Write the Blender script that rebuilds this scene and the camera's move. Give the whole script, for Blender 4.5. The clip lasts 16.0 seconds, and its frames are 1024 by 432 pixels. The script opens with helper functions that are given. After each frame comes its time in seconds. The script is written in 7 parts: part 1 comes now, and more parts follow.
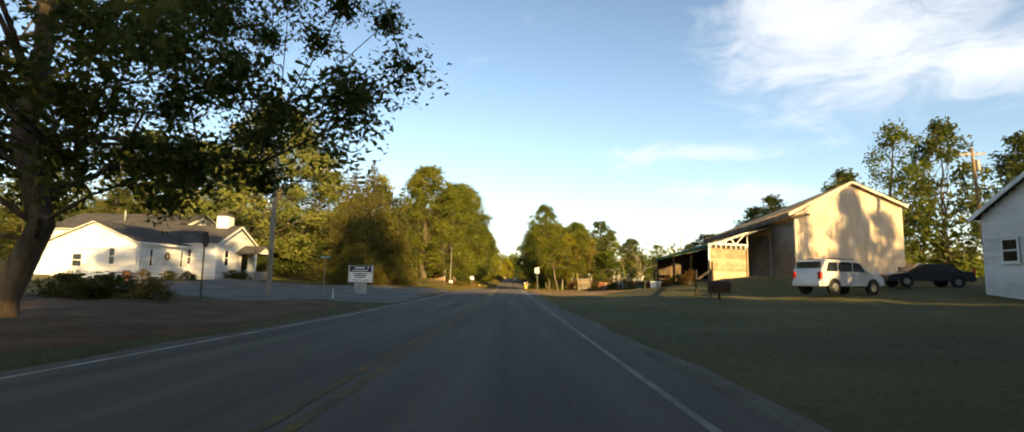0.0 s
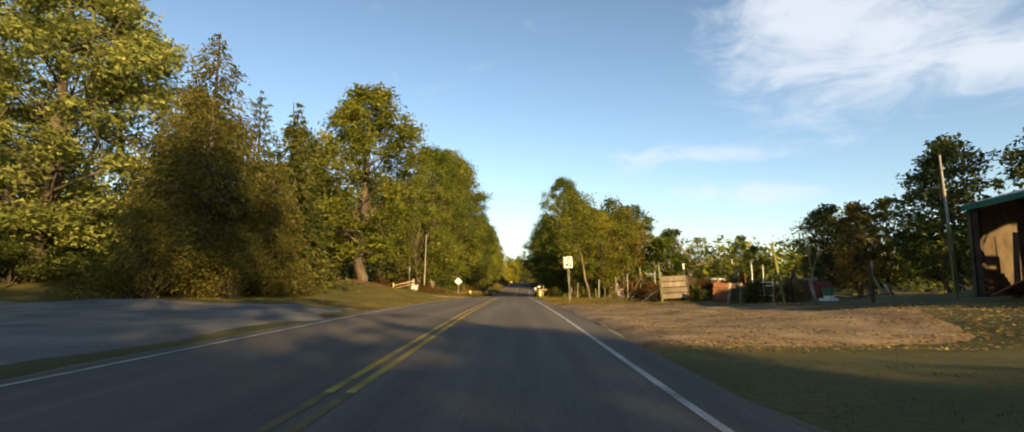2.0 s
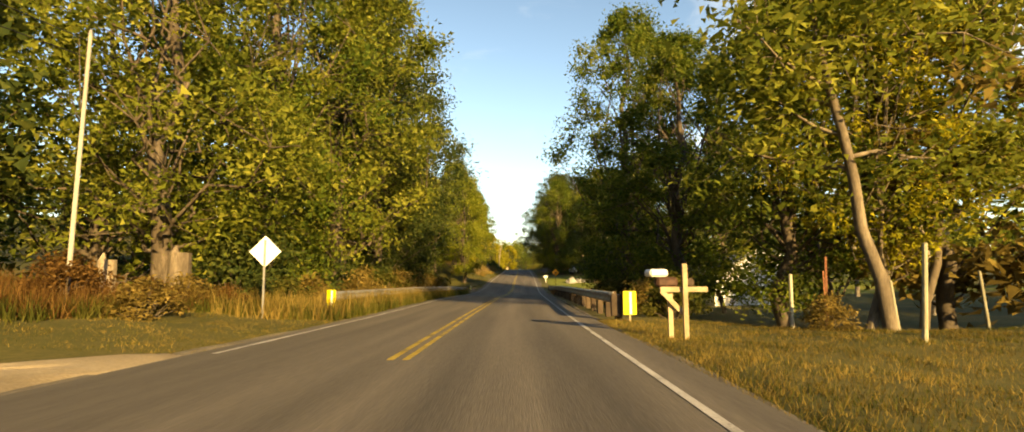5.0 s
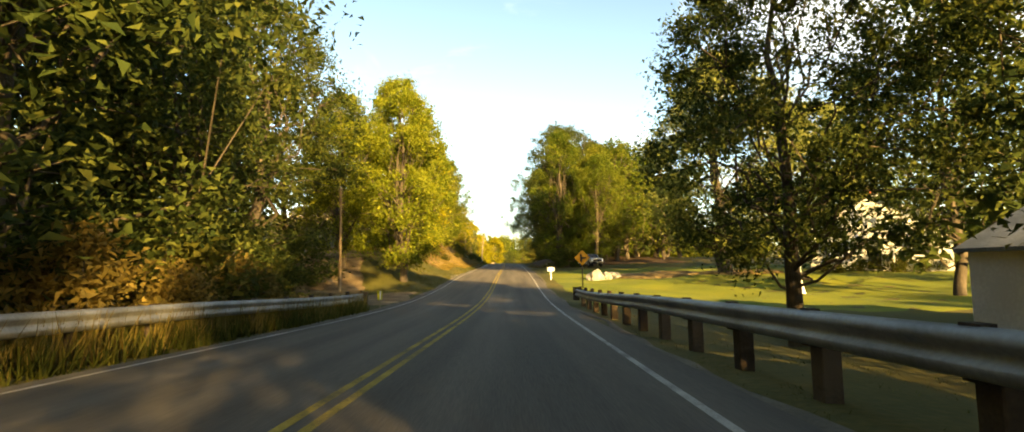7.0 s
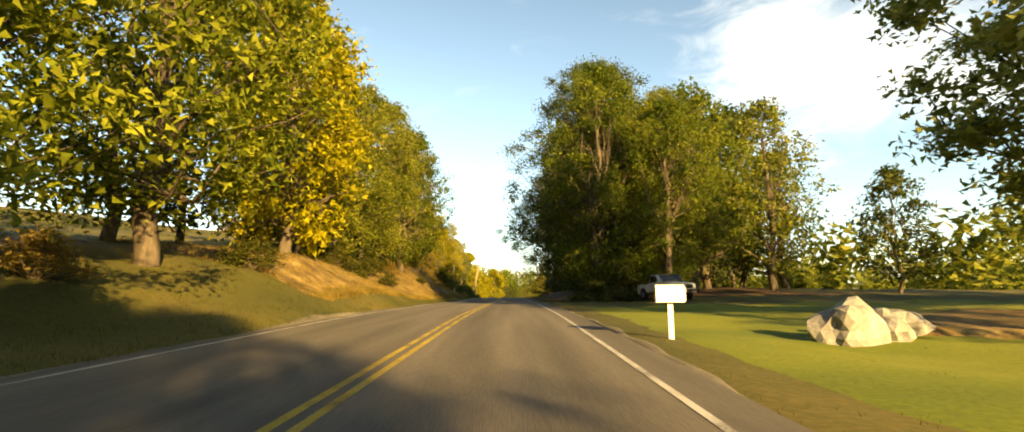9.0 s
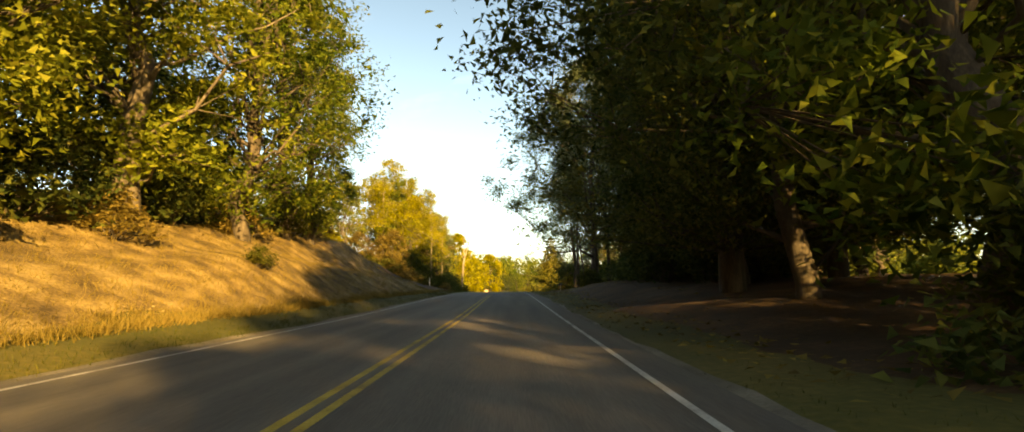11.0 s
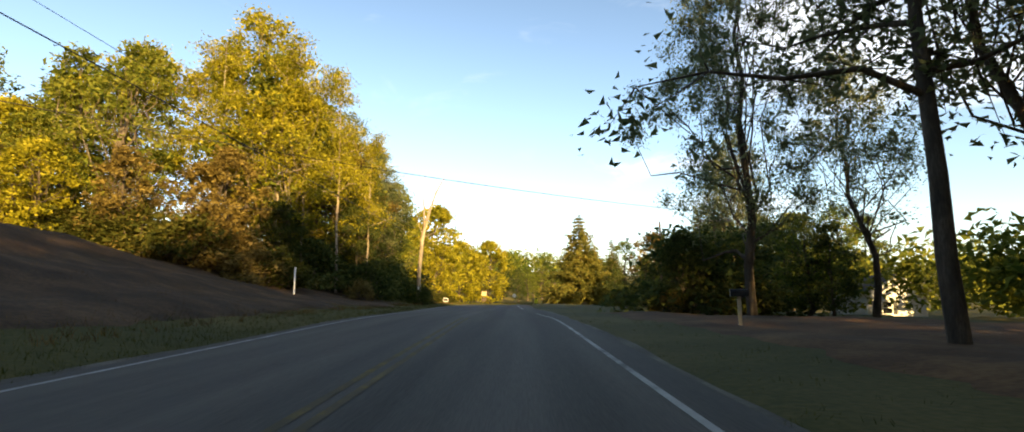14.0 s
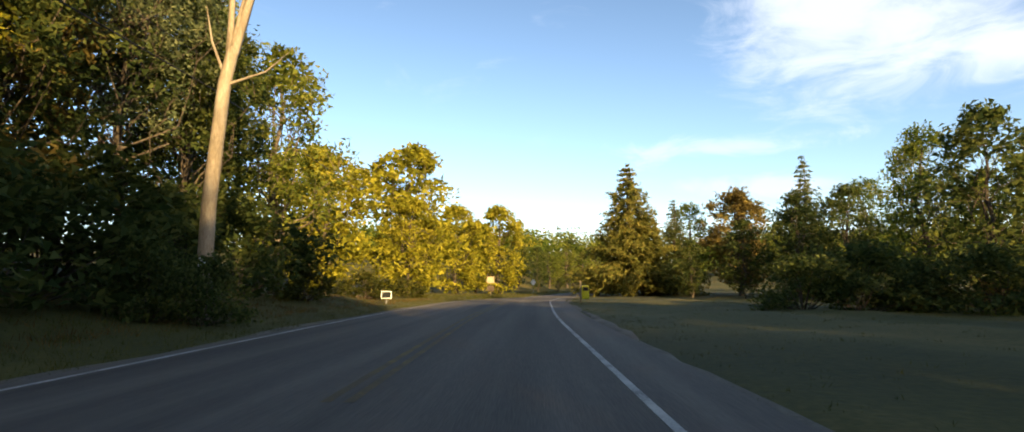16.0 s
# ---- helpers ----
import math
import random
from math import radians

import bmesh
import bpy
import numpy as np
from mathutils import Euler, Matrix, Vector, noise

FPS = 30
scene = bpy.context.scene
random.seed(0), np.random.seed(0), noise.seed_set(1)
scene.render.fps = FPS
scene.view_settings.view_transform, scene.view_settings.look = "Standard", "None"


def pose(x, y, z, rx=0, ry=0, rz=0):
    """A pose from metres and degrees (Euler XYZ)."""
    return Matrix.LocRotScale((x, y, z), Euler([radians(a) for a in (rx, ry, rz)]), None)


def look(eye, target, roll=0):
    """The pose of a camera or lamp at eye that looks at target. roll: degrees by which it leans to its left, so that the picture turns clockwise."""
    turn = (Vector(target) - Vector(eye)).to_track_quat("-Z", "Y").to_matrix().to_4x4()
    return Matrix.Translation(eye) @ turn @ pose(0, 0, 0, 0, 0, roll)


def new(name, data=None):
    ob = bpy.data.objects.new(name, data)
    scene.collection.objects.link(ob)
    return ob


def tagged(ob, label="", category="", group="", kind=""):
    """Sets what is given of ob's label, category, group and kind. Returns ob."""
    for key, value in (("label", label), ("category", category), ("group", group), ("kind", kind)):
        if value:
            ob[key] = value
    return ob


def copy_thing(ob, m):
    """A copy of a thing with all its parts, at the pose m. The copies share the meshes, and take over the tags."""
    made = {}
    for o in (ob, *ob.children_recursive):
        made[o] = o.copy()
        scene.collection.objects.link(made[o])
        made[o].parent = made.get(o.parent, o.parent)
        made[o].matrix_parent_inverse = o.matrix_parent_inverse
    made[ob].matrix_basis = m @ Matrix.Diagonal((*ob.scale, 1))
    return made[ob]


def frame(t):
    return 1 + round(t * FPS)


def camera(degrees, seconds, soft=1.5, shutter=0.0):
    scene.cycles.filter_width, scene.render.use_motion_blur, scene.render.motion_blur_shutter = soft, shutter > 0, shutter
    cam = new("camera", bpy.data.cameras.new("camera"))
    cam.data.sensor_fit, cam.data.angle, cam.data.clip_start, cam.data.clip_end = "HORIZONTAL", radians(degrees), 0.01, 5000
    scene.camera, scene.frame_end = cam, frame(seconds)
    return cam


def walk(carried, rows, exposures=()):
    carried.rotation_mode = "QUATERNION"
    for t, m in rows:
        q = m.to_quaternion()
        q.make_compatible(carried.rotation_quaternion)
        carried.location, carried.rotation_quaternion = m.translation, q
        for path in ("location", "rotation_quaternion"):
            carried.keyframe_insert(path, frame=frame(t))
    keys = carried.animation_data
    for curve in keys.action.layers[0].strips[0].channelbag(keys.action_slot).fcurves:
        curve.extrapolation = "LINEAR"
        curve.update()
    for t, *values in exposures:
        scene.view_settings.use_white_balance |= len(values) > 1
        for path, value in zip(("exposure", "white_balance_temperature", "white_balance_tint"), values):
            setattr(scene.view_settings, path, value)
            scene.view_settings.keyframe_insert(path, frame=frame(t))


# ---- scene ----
# The camera rides along the right lane; angles in degrees.
cam = camera(84, 16.0, soft=1.6)
PATH = [  # t, x, y, z, yaw, pitch, roll
    (0.0, 0.00, 0.00, 1.06, 0.20, 6.42, -1.02),
    (0.5, -0.01, 9.69, 0.98, 0.46, 6.76, -0.57),
    (1.0, -0.04, 19.26, 0.90, 0.55, 6.58, -0.38),
    (1.5, -0.08, 28.79, 0.85, 0.74, 6.69, -0.49),
    (2.0, -0.16, 38.37, 0.85, 0.89, 6.90, -0.08),
    (2.5, -0.27, 48.01, 0.89, 1.04, 7.03, 0.15),
    (3.0, -0.40, 57.66, 0.92, 1.16, 6.79, -0.09),
    (3.5, -0.51, 67.22, 0.88, 1.06, 6.38, -0.31),
    (4.0, -0.60, 76.76, 0.81, 0.91, 6.27, -0.18),
    (4.5, -0.69, 86.18, 0.73, 0.87, 5.95, 0.07),
    (5.0, -0.75, 95.53, 0.64, 0.56, 5.67, 0.28),
    (5.5, -0.74, 104.92, 0.46, 0.02, 5.78, 0.33),
    (6.0, -0.68, 114.32, 0.32, -0.23, 6.42, 0.31),
    (6.5, -0.57, 123.75, 0.20, -0.44, 6.25, 0.47),
    (7.0, -0.43, 133.19, 0.02, -0.67, 5.36, 0.88),
    (7.5, -0.24, 142.64, -0.22, -0.90, 5.43, 1.30),
    (8.0, -0.03, 152.11, -0.43, -0.83, 6.16, 1.12),
    (8.5, 0.15, 161.60, -0.51, -0.58, 7.11, 0.41),
    (9.0, 0.31, 171.13, -0.30, -0.45, 9.16, 0.09),
    (9.5, 0.43, 180.68, 0.12, -0.29, 9.75, -0.04),
    (10.0, 0.53, 190.20, 0.51, -0.17, 8.63, -0.12),
    (10.5, 0.64, 199.66, 0.79, -0.32, 8.10, -0.10),
    (11.0, 0.78, 209.13, 1.01, -0.41, 8.04, 0.35),
    (11.5, 0.89, 218.60, 1.21, -0.25, 8.02, 0.27),
    (12.0, 0.94, 228.04, 1.40, -0.01, 8.32, 0.40),
    (12.5, 0.97, 237.54, 1.65, 0.31, 8.56, 0.48),
    (13.0, 0.99, 247.14, 1.96, 0.16, 8.54, 0.01),
    (13.5, 1.00, 256.78, 2.23, 0.21, 8.19, -0.18),
    (14.0, 1.01, 266.46, 2.43, 0.43, 7.90, -0.15),
    (14.5, 0.98, 276.13, 2.58, 0.66, 7.62, 0.04),
    (15.0, 0.88, 285.71, 2.67, 1.01, 6.82, 0.35),
    (15.5, 0.65, 295.23, 2.57, 1.63, 6.48, 0.57),
    (16.0, 0.39, 304.72, 2.50, 2.07, 6.51, 0.46),
]
EXPOSURES = [  # t, stops, kelvin, tint
    (0.0, 1.15, 6900, 10), (0.5, 0.84, 6400, 9), (1.0, 0.8, 6200, 9), (1.6, 0.8, 6300, 9), (2.5, 0.98, 6800, 9), (3.2, 1.0, 7000, 9), (5.0, 1.38, 7500, 7), (6.2, 1.8, 8000, 5), (7.4, 2.05, 8200, 3), (8.2, 1.87, 8200, 3), (9.4, 1.65, 8200, 5),
    (10.5, 1.65, 8700, 5), (11.2, 1.8, 9200, 6), (12.0, 1.8, 8700, 9), (12.7, 1.7, 7900, 9), (13.5, 1.6, 7300, 10), (14.8, 1.4, 6500, 10), (16.0, 1.22, 6300, 11)
]
walk(cam, [(t, pose(x, y, z, 90 + p, r, w)) for t, x, y, z, w, p, r in PATH], EXPOSURES)

# ---- sky and sun: low evening sun behind the camera, to the right ----
SUN_EL, SUN_AZ = radians(15), math.atan2(0.44, -0.90)
SUN_DIR = Vector((math.sin(SUN_AZ) * math.cos(SUN_EL), math.cos(SUN_AZ) * math.cos(SUN_EL), math.sin(SUN_EL)))
world = bpy.data.worlds.new("evening_sky")
scene.world = world
world.use_nodes = True
wt = world.node_tree
wt.nodes.clear()


def wnode(kind):
    return wt.nodes.new(kind)


def wmath(op, a, b=None, clamp=False):
    n = wnode("ShaderNodeMath")
    n.operation, n.use_clamp = op, clamp
    for socket, v in zip(n.inputs, (a, b)):
        if v is None:
            continue
        if isinstance(v, (int, float)):
            socket.default_value = v
        else:
            wt.links.new(v, socket)
    return n.outputs[0]


def ramp01(value, lo, hi):
    n = wnode("ShaderNodeMapRange")
    n.interpolation_type = "SMOOTHSTEP"
    wt.links.new(value, n.inputs["Value"])
    n.inputs["From Min"].default_value, n.inputs["From Max"].default_value = lo, hi
    return n.outputs["Result"]


sky = wnode("ShaderNodeTexSky")
sky.sky_type, sky.sun_disc, sky.sun_elevation, sky.sun_rotation = "NISHITA", False, SUN_EL, SUN_AZ
sky.altitude, sky.air_density, sky.dust_density, sky.ozone_density = 250, 1.0, 0.6, 1.4
coord = wnode("ShaderNodeTexCoord")
sep = wnode("ShaderNodeSeparateXYZ")
wt.links.new(coord.outputs["Generated"], sep.inputs[0])
azim = wmath("ARCTAN2", sep.outputs["X"], sep.outputs["Y"])      # 0 ahead, positive to the right
elev = wmath("ARCSINE", sep.outputs["Z"])
comb = wnode("ShaderNodeCombineXYZ")
wt.links.new(wmath("MULTIPLY", azim, 1.0), comb.inputs["X"])
wt.links.new(wmath("MULTIPLY", elev, 2.6), comb.inputs["Y"])


def cloud_noise(scale, detail, dist=0.6, rough=0.6):
    n = wnode("ShaderNodeTexNoise")
    n.inputs["Scale"].default_value, n.inputs["Detail"].default_value = scale, detail
    n.inputs["Distortion"].default_value, n.inputs["Roughness"].default_value = dist, rough
    wt.links.new(comb.outputs[0], n.inputs["Vector"])
    return n.outputs["Fac"]


def blob(a0, e0, ra, re):
    """1 in the middle of a bank of cloud at that azimuth and elevation, 0 at its edge (radians)."""
    da = wmath("DIVIDE", wmath("SUBTRACT", azim, a0), ra)
    de = wmath("DIVIDE", wmath("SUBTRACT", elev, e0), re)
    r = wmath("SQRT", wmath("ADD", wmath("MULTIPLY", da, da), wmath("MULTIPLY", de, de)))
    return wmath("SUBTRACT", 1.0, r)


fine = cloud_noise(7.0, 8.0, 0.8, 0.62)
broad = cloud_noise(2.2, 4.0)
wisp = wmath("SUBTRACT", fine, 0.5)
bank = wmath("MAXIMUM", wmath("MAXIMUM", blob(0.50, 0.40, 0.20, 0.17), blob(0.72, 0.30, 0.17, 0.07)), blob(0.60, 0.36, 0.20, 0.13))
streak = wmath("MAXIMUM", blob(0.32, 0.215, 0.26, 0.03), blob(0.40, 0.15, 0.17, 0.028))
cover = wmath("MAXIMUM", ramp01(wmath("ADD", bank, wmath("MULTIPLY", wisp, 1.7)), -0.05, 0.95),
              wmath("MULTIPLY", ramp01(wmath("ADD", streak, wmath("MULTIPLY", wisp, 2.4)), 0.1, 0.9), 0.6))
cirrus = wmath("MULTIPLY", ramp01(wmath("ADD", broad, wmath("MULTIPLY", wisp, 0.7)), 0.58, 0.85), 0.25)
low_haze = wmath("MULTIPLY", ramp01(elev, 0.16, -0.02), 0.35)
cover = wmath("MAXIMUM", wmath("MAXIMUM", cover, cirrus), low_haze, True)
mix = wnode("ShaderNodeMix")
mix.data_type = "RGBA"
wt.links.new(wmath("MULTIPLY", cover, 0.78), mix.inputs[0])
lift = wnode("ShaderNodeVectorMath")
lift.operation = "SCALE"
wt.links.new(sky.outputs[0], lift.inputs[0])
wt.links.new(wmath("ADD", 1.0, wmath("MULTIPLY", ramp01(elev, 0.95, 0.2), 0.52)), lift.inputs["Scale"])   # haze brightens the lower sky
wt.links.new(lift.outputs[0], mix.inputs[6])
mix.inputs[7].default_value = (7.2, 7.5, 8.1, 1)
background = wnode("ShaderNodeBackground")
background.inputs["Strength"].default_value = 0.072
wt.links.new(mix.outputs[2], background.inputs["Color"])
wt.links.new(background.outputs[0], wnode("ShaderNodeOutputWorld").inputs["Surface"])

sun = new("sun", bpy.data.lights.new("sun", "SUN"))
sun.data.energy, sun.data.angle, sun.data.color = 6.5, radians(0.6), (1.0, 0.70, 0.30)
sun.matrix_world = look(SUN_DIR * 300, (0, 0, 0))

# ---- materials ----
MATS = {}


def material(name, colors, rough=0.85, metal=0.0, scale=3.0, fine=40.0, bump=0.3, spec=0.3, island=False, per_object=False, translucent=0.0, coords="Object", stretch=(1, 1, 1), contrast=1.0):
    """A surface from two or three colours mixed by coarse and fine noise, with relief."""
    m = bpy.data.materials.new(name)
    m.use_nodes = True
    t = m.node_tree
    bsdf = t.nodes["Principled BSDF"]
    tc = t.nodes.new("ShaderNodeTexCoord")
    mp = t.nodes.new("ShaderNodeMapping")
    mp.inputs["Scale"].default_value = stretch
    t.links.new(tc.outputs[coords], mp.inputs["Vector"])
    facs = []
    for s, d in ((scale, 5.0), (fine, 3.0)):
        n = t.nodes.new("ShaderNodeTexNoise")
        n.inputs["Scale"].default_value, n.inputs["Detail"].default_value = s, d
        t.links.new(mp.outputs[0], n.inputs["Vector"])
        facs.append(n.outputs["Fac"])
    add = t.nodes.new("ShaderNodeMath")
    add.operation = "MULTIPLY_ADD"
    t.links.new(facs[1], add.inputs[0])
    add.inputs[1].default_value = 0.5
    t.links.new(facs[0], add.inputs[2])
    fac = add.outputs[0]                    # about 0.75 in the middle
    if island or per_object:
        info = t.nodes.new("ShaderNodeNewGeometry" if island else "ShaderNodeObjectInfo")
        rnd = info.outputs["Random Per Island" if island else "Random"]
        extra = t.nodes.new("ShaderNodeMath")
        extra.operation = "MULTIPLY_ADD"
        t.links.new(rnd, extra.inputs[0])
        extra.inputs[1].default_value = 0.45
        t.links.new(fac, extra.inputs[2])
        sub = t.nodes.new("ShaderNodeMath")
        sub.operation = "SUBTRACT"
        t.links.new(extra.outputs[0], sub.inputs[0])
        sub.inputs[1].default_value = 0.22
        fac = sub.outputs[0]
    cr = t.nodes.new("ShaderNodeValToRGB")
    half = 0.30 / contrast
    stops = [0.75 - half + 2 * half * i / (len(colors) - 1) for i in range(len(colors))]
    while len(cr.color_ramp.elements) < len(colors):
        cr.color_ramp.elements.new(0.5)
    for e, p, c in zip(cr.color_ramp.elements, stops, colors):
        e.position, e.color = min(max(p, 0), 1), (*c, 1)
    t.links.new(fac, cr.inputs[0])
    t.links.new(cr.outputs[0], bsdf.inputs["Base Color"])
    bsdf.inputs["Roughness"].default_value, bsdf.inputs["Metallic"].default_value = rough, metal
    bsdf.inputs["Specular IOR Level"].default_value = spec
    if bump:
        b = t.nodes.new("ShaderNodeBump")
        b.inputs["Strength"].default_value, b.inputs["Distance"].default_value = bump, 0.02
        t.links.new(fac, b.inputs["Height"])
        t.links.new(b.outputs[0], bsdf.inputs["Normal"])
    if translucent:
        tl = t.nodes.new("ShaderNodeBsdfTranslucent")
        t.links.new(cr.outputs[0], tl.inputs["Color"])
        ms = t.nodes.new("ShaderNodeMixShader")
        ms.inputs[0].default_value = translucent
        t.links.new(bsdf.outputs[0], ms.inputs[1])
        t.links.new(tl.outputs[0], ms.inputs[2])
        t.links.new(ms.outputs[0], t.nodes["Material Output"].inputs["Surface"])
    MATS[name] = m
    return m


def leafy(name, dark, mid, light):
    return material(name, (dark, mid, light), rough=0.75, scale=0.35, fine=2.5, bump=0, spec=0.12, island=True, translucent=0.48)


leafy("leaves_green", (0.040, 0.070, 0.010), (0.100, 0.135, 0.018), (0.21, 0.22, 0.035))
leafy("leaves_pale", (0.11, 0.135, 0.032), (0.24, 0.265, 0.07), (0.42, 0.42, 0.13))
leafy("leaves_shade", (0.070, 0.095, 0.040), (0.145, 0.170, 0.076), (0.27, 0.28, 0.13))
leafy("leaves_lime", (0.060, 0.085, 0.010), (0.165, 0.195, 0.022), (0.31, 0.32, 0.045))
leafy("leaves_olive", (0.062, 0.085, 0.012), (0.155, 0.175, 0.024), (0.29, 0.285, 0.050))
leafy("leaves_yellow", (0.11, 0.115, 0.010), (0.27, 0.25, 0.018), (0.46, 0.40, 0.04))
leafy("leaves_dark", (0.028, 0.046, 0.013), (0.066, 0.088, 0.022), (0.145, 0.155, 0.038))
leafy("leaves_autumn", (0.085, 0.062, 0.018), (0.18, 0.132, 0.036), (0.30, 0.225, 0.06))
leafy("needles_cedar", (0.055, 0.057, 0.013), (0.130, 0.122, 0.026), (0.22, 0.190, 0.045))
leafy("needles_pine", (0.036, 0.055, 0.014), (0.092, 0.108, 0.026), (0.19, 0.17, 0.045))
# pine needles in lighter gold, with the evening sun put into the colour
leafy("needles_sunlit", (0.060, 0.072, 0.014), (0.15, 0.145, 0.030), (0.28, 0.235, 0.05))
leafy("leaf_bits", (0.14, 0.09, 0.03), (0.30, 0.21, 0.08), (0.46, 0.36, 0.17))
leafy("weeds_rust", (0.055, 0.028, 0.010), (0.13, 0.068, 0.020), (0.24, 0.14, 0.045))
leafy("weeds_dry", (0.09, 0.070, 0.018), (0.20, 0.145, 0.04), (0.32, 0.23, 0.07))
leafy("weeds_green", (0.036, 0.044, 0.008), (0.076, 0.081, 0.015), (0.140, 0.125, 0.029))
material("bark", ((0.028, 0.021, 0.015), (0.068, 0.052, 0.036), (0.13, 0.102, 0.074)), scale=4, fine=30, bump=0.8, stretch=(1, 1, 0.25))
material("bark_pale", ((0.12, 0.09, 0.06), (0.25, 0.20, 0.14), (0.38, 0.32, 0.24)), scale=4, fine=30, bump=0.6, stretch=(1, 1, 0.25))
material("bark_tan", ((0.05, 0.038, 0.026), (0.115, 0.09, 0.063), (0.21, 0.17, 0.12)), scale=4, fine=30, bump=0.6, stretch=(1, 1, 0.25))
material("pole_grey", ((0.20, 0.185, 0.16), (0.33, 0.31, 0.275), (0.45, 0.43, 0.39)), scale=2.0, fine=30, bump=0.5, stretch=(1, 1, 0.12))
material("asphalt", ((0.066, 0.058, 0.050), (0.109, 0.094, 0.078), (0.160, 0.136, 0.111)), rough=0.9, scale=1.1, fine=60, bump=0.4, stretch=(1.3, 0.05, 1), spec=0.3, contrast=1.15)
material("grass_ground", ((0.032, 0.036, 0.006), (0.072, 0.067, 0.011), (0.140, 0.104, 0.026)), rough=0.95, scale=0.16, fine=9, bump=1.0)
material("lawn_grass", ((0.060, 0.085, 0.006), (0.130, 0.152, 0.011), (0.22, 0.212, 0.018)), rough=0.95, scale=0.2, fine=11, bump=1.0)
material("bank_soil", ((0.055, 0.035, 0.012), (0.16, 0.105, 0.038), (0.32, 0.225, 0.085)), rough=0.95, scale=1.1, fine=14, bump=1.0, contrast=1.5)
material("gravel_tan", ((0.15, 0.115, 0.07), (0.27, 0.21, 0.13), (0.39, 0.31, 0.20)), rough=0.95, scale=0.5, fine=25, bump=0.9)
# gravel of the church lot, its colour lowered for the shade over it
material("gravel", ((0.08, 0.077, 0.072), (0.145, 0.138, 0.126), (0.24, 0.23, 0.205)), rough=0.95, scale=0.5, fine=25, bump=0.9)
material("shoulder_grit", ((0.07, 0.06, 0.045), (0.13, 0.11, 0.085), (0.21, 0.18, 0.14)), rough=0.95, scale=0.8, fine=22, bump=0.8)
material("dirt", ((0.075, 0.048, 0.026), (0.19, 0.13, 0.072), (0.33, 0.24, 0.145)), rough=0.95, scale=0.9, fine=16, bump=1.0, contrast=1.35)
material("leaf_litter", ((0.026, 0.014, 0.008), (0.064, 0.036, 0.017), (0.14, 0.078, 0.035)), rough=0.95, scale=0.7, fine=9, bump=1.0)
material("leaf_verge", ((0.045, 0.022, 0.010), (0.105, 0.052, 0.020), (0.19, 0.105, 0.04)), rough=0.95, scale=0.7, fine=9, bump=1.0)
material("white_paint", ((0.62, 0.61, 0.58), (0.76, 0.75, 0.72), (0.83, 0.82, 0.80)), rough=0.6, scale=1.2, fine=25, bump=0.15)
material("white_siding", ((0.55, 0.54, 0.52), (0.72, 0.71, 0.69), (0.80, 0.79, 0.77)), rough=0.6, scale=0.7, fine=10, bump=0.1, per_object=True)
material("line_white", ((0.16, 0.15, 0.14), (0.40, 0.38, 0.35), (0.53, 0.51, 0.47)), rough=0.8, scale=1.4, fine=35, bump=0.1, contrast=1.3)
material("line_yellow", ((0.12, 0.095, 0.035), (0.33, 0.235, 0.03), (0.46, 0.33, 0.05)), rough=0.8, scale=1.4, fine=35, bump=0.1, contrast=1.4)
material("mossy_wood", ((0.09, 0.10, 0.035), (0.18, 0.185, 0.06), (0.30, 0.29, 0.14)), scale=2.0, fine=28, bump=0.6, stretch=(1, 1, 0.3))
material("pot_green", ((0.05, 0.11, 0.07), (0.09, 0.17, 0.11), (0.14, 0.23, 0.16)), rough=0.6, scale=2, fine=20, bump=0.1)
material("line_faded", ((0.10, 0.097, 0.09), (0.20, 0.19, 0.18), (0.34, 0.33, 0.31)), rough=0.85, scale=1.6, fine=30, bump=0.1)
material("line_worn", ((0.085, 0.070, 0.045), (0.13, 0.095, 0.045), (0.24, 0.16, 0.03)), rough=0.85, scale=1.6, fine=30, bump=0.1)
# orange darkened to stand in for the shade on the side road sign
material("sign_orange_shaded", ((0.42, 0.17, 0.008), (0.52, 0.23, 0.01), (0.58, 0.27, 0.02)), rough=0.5, scale=2, fine=20, bump=0)
material("shingle_dark", ((0.028, 0.028, 0.03), (0.055, 0.053, 0.052), (0.09, 0.085, 0.08)), rough=0.9, scale=1.0, fine=22, bump=0.5)
# tan lightened to stand in for low sun on the roof slope
material("barn_roof", ((0.20, 0.14, 0.07), (0.34, 0.25, 0.13), (0.47, 0.36, 0.20)), rough=0.85, scale=0.8, fine=12, bump=0.3, per_object=True)
material("tin_tan", ((0.44, 0.36, 0.27), (0.57, 0.47, 0.36), (0.65, 0.55, 0.44)), rough=0.5, metal=0.1, scale=0.7, fine=12, bump=0.15, per_object=True)
material("tin_grey", ((0.12, 0.13, 0.14), (0.22, 0.23, 0.24), (0.32, 0.33, 0.33)), rough=0.5, metal=0.3, scale=0.7, fine=12, bump=0.2, per_object=True)
material("wood_grey", ((0.09, 0.07, 0.05), (0.20, 0.165, 0.12), (0.33, 0.28, 0.21)), scale=2.0, fine=28, bump=0.6, stretch=(1, 1, 0.3), per_object=True)
material("post_pale", ((0.17, 0.155, 0.11), (0.30, 0.28, 0.20), (0.42, 0.40, 0.31)), scale=2.0, fine=28, bump=0.5, stretch=(1, 1, 0.3), per_object=True)
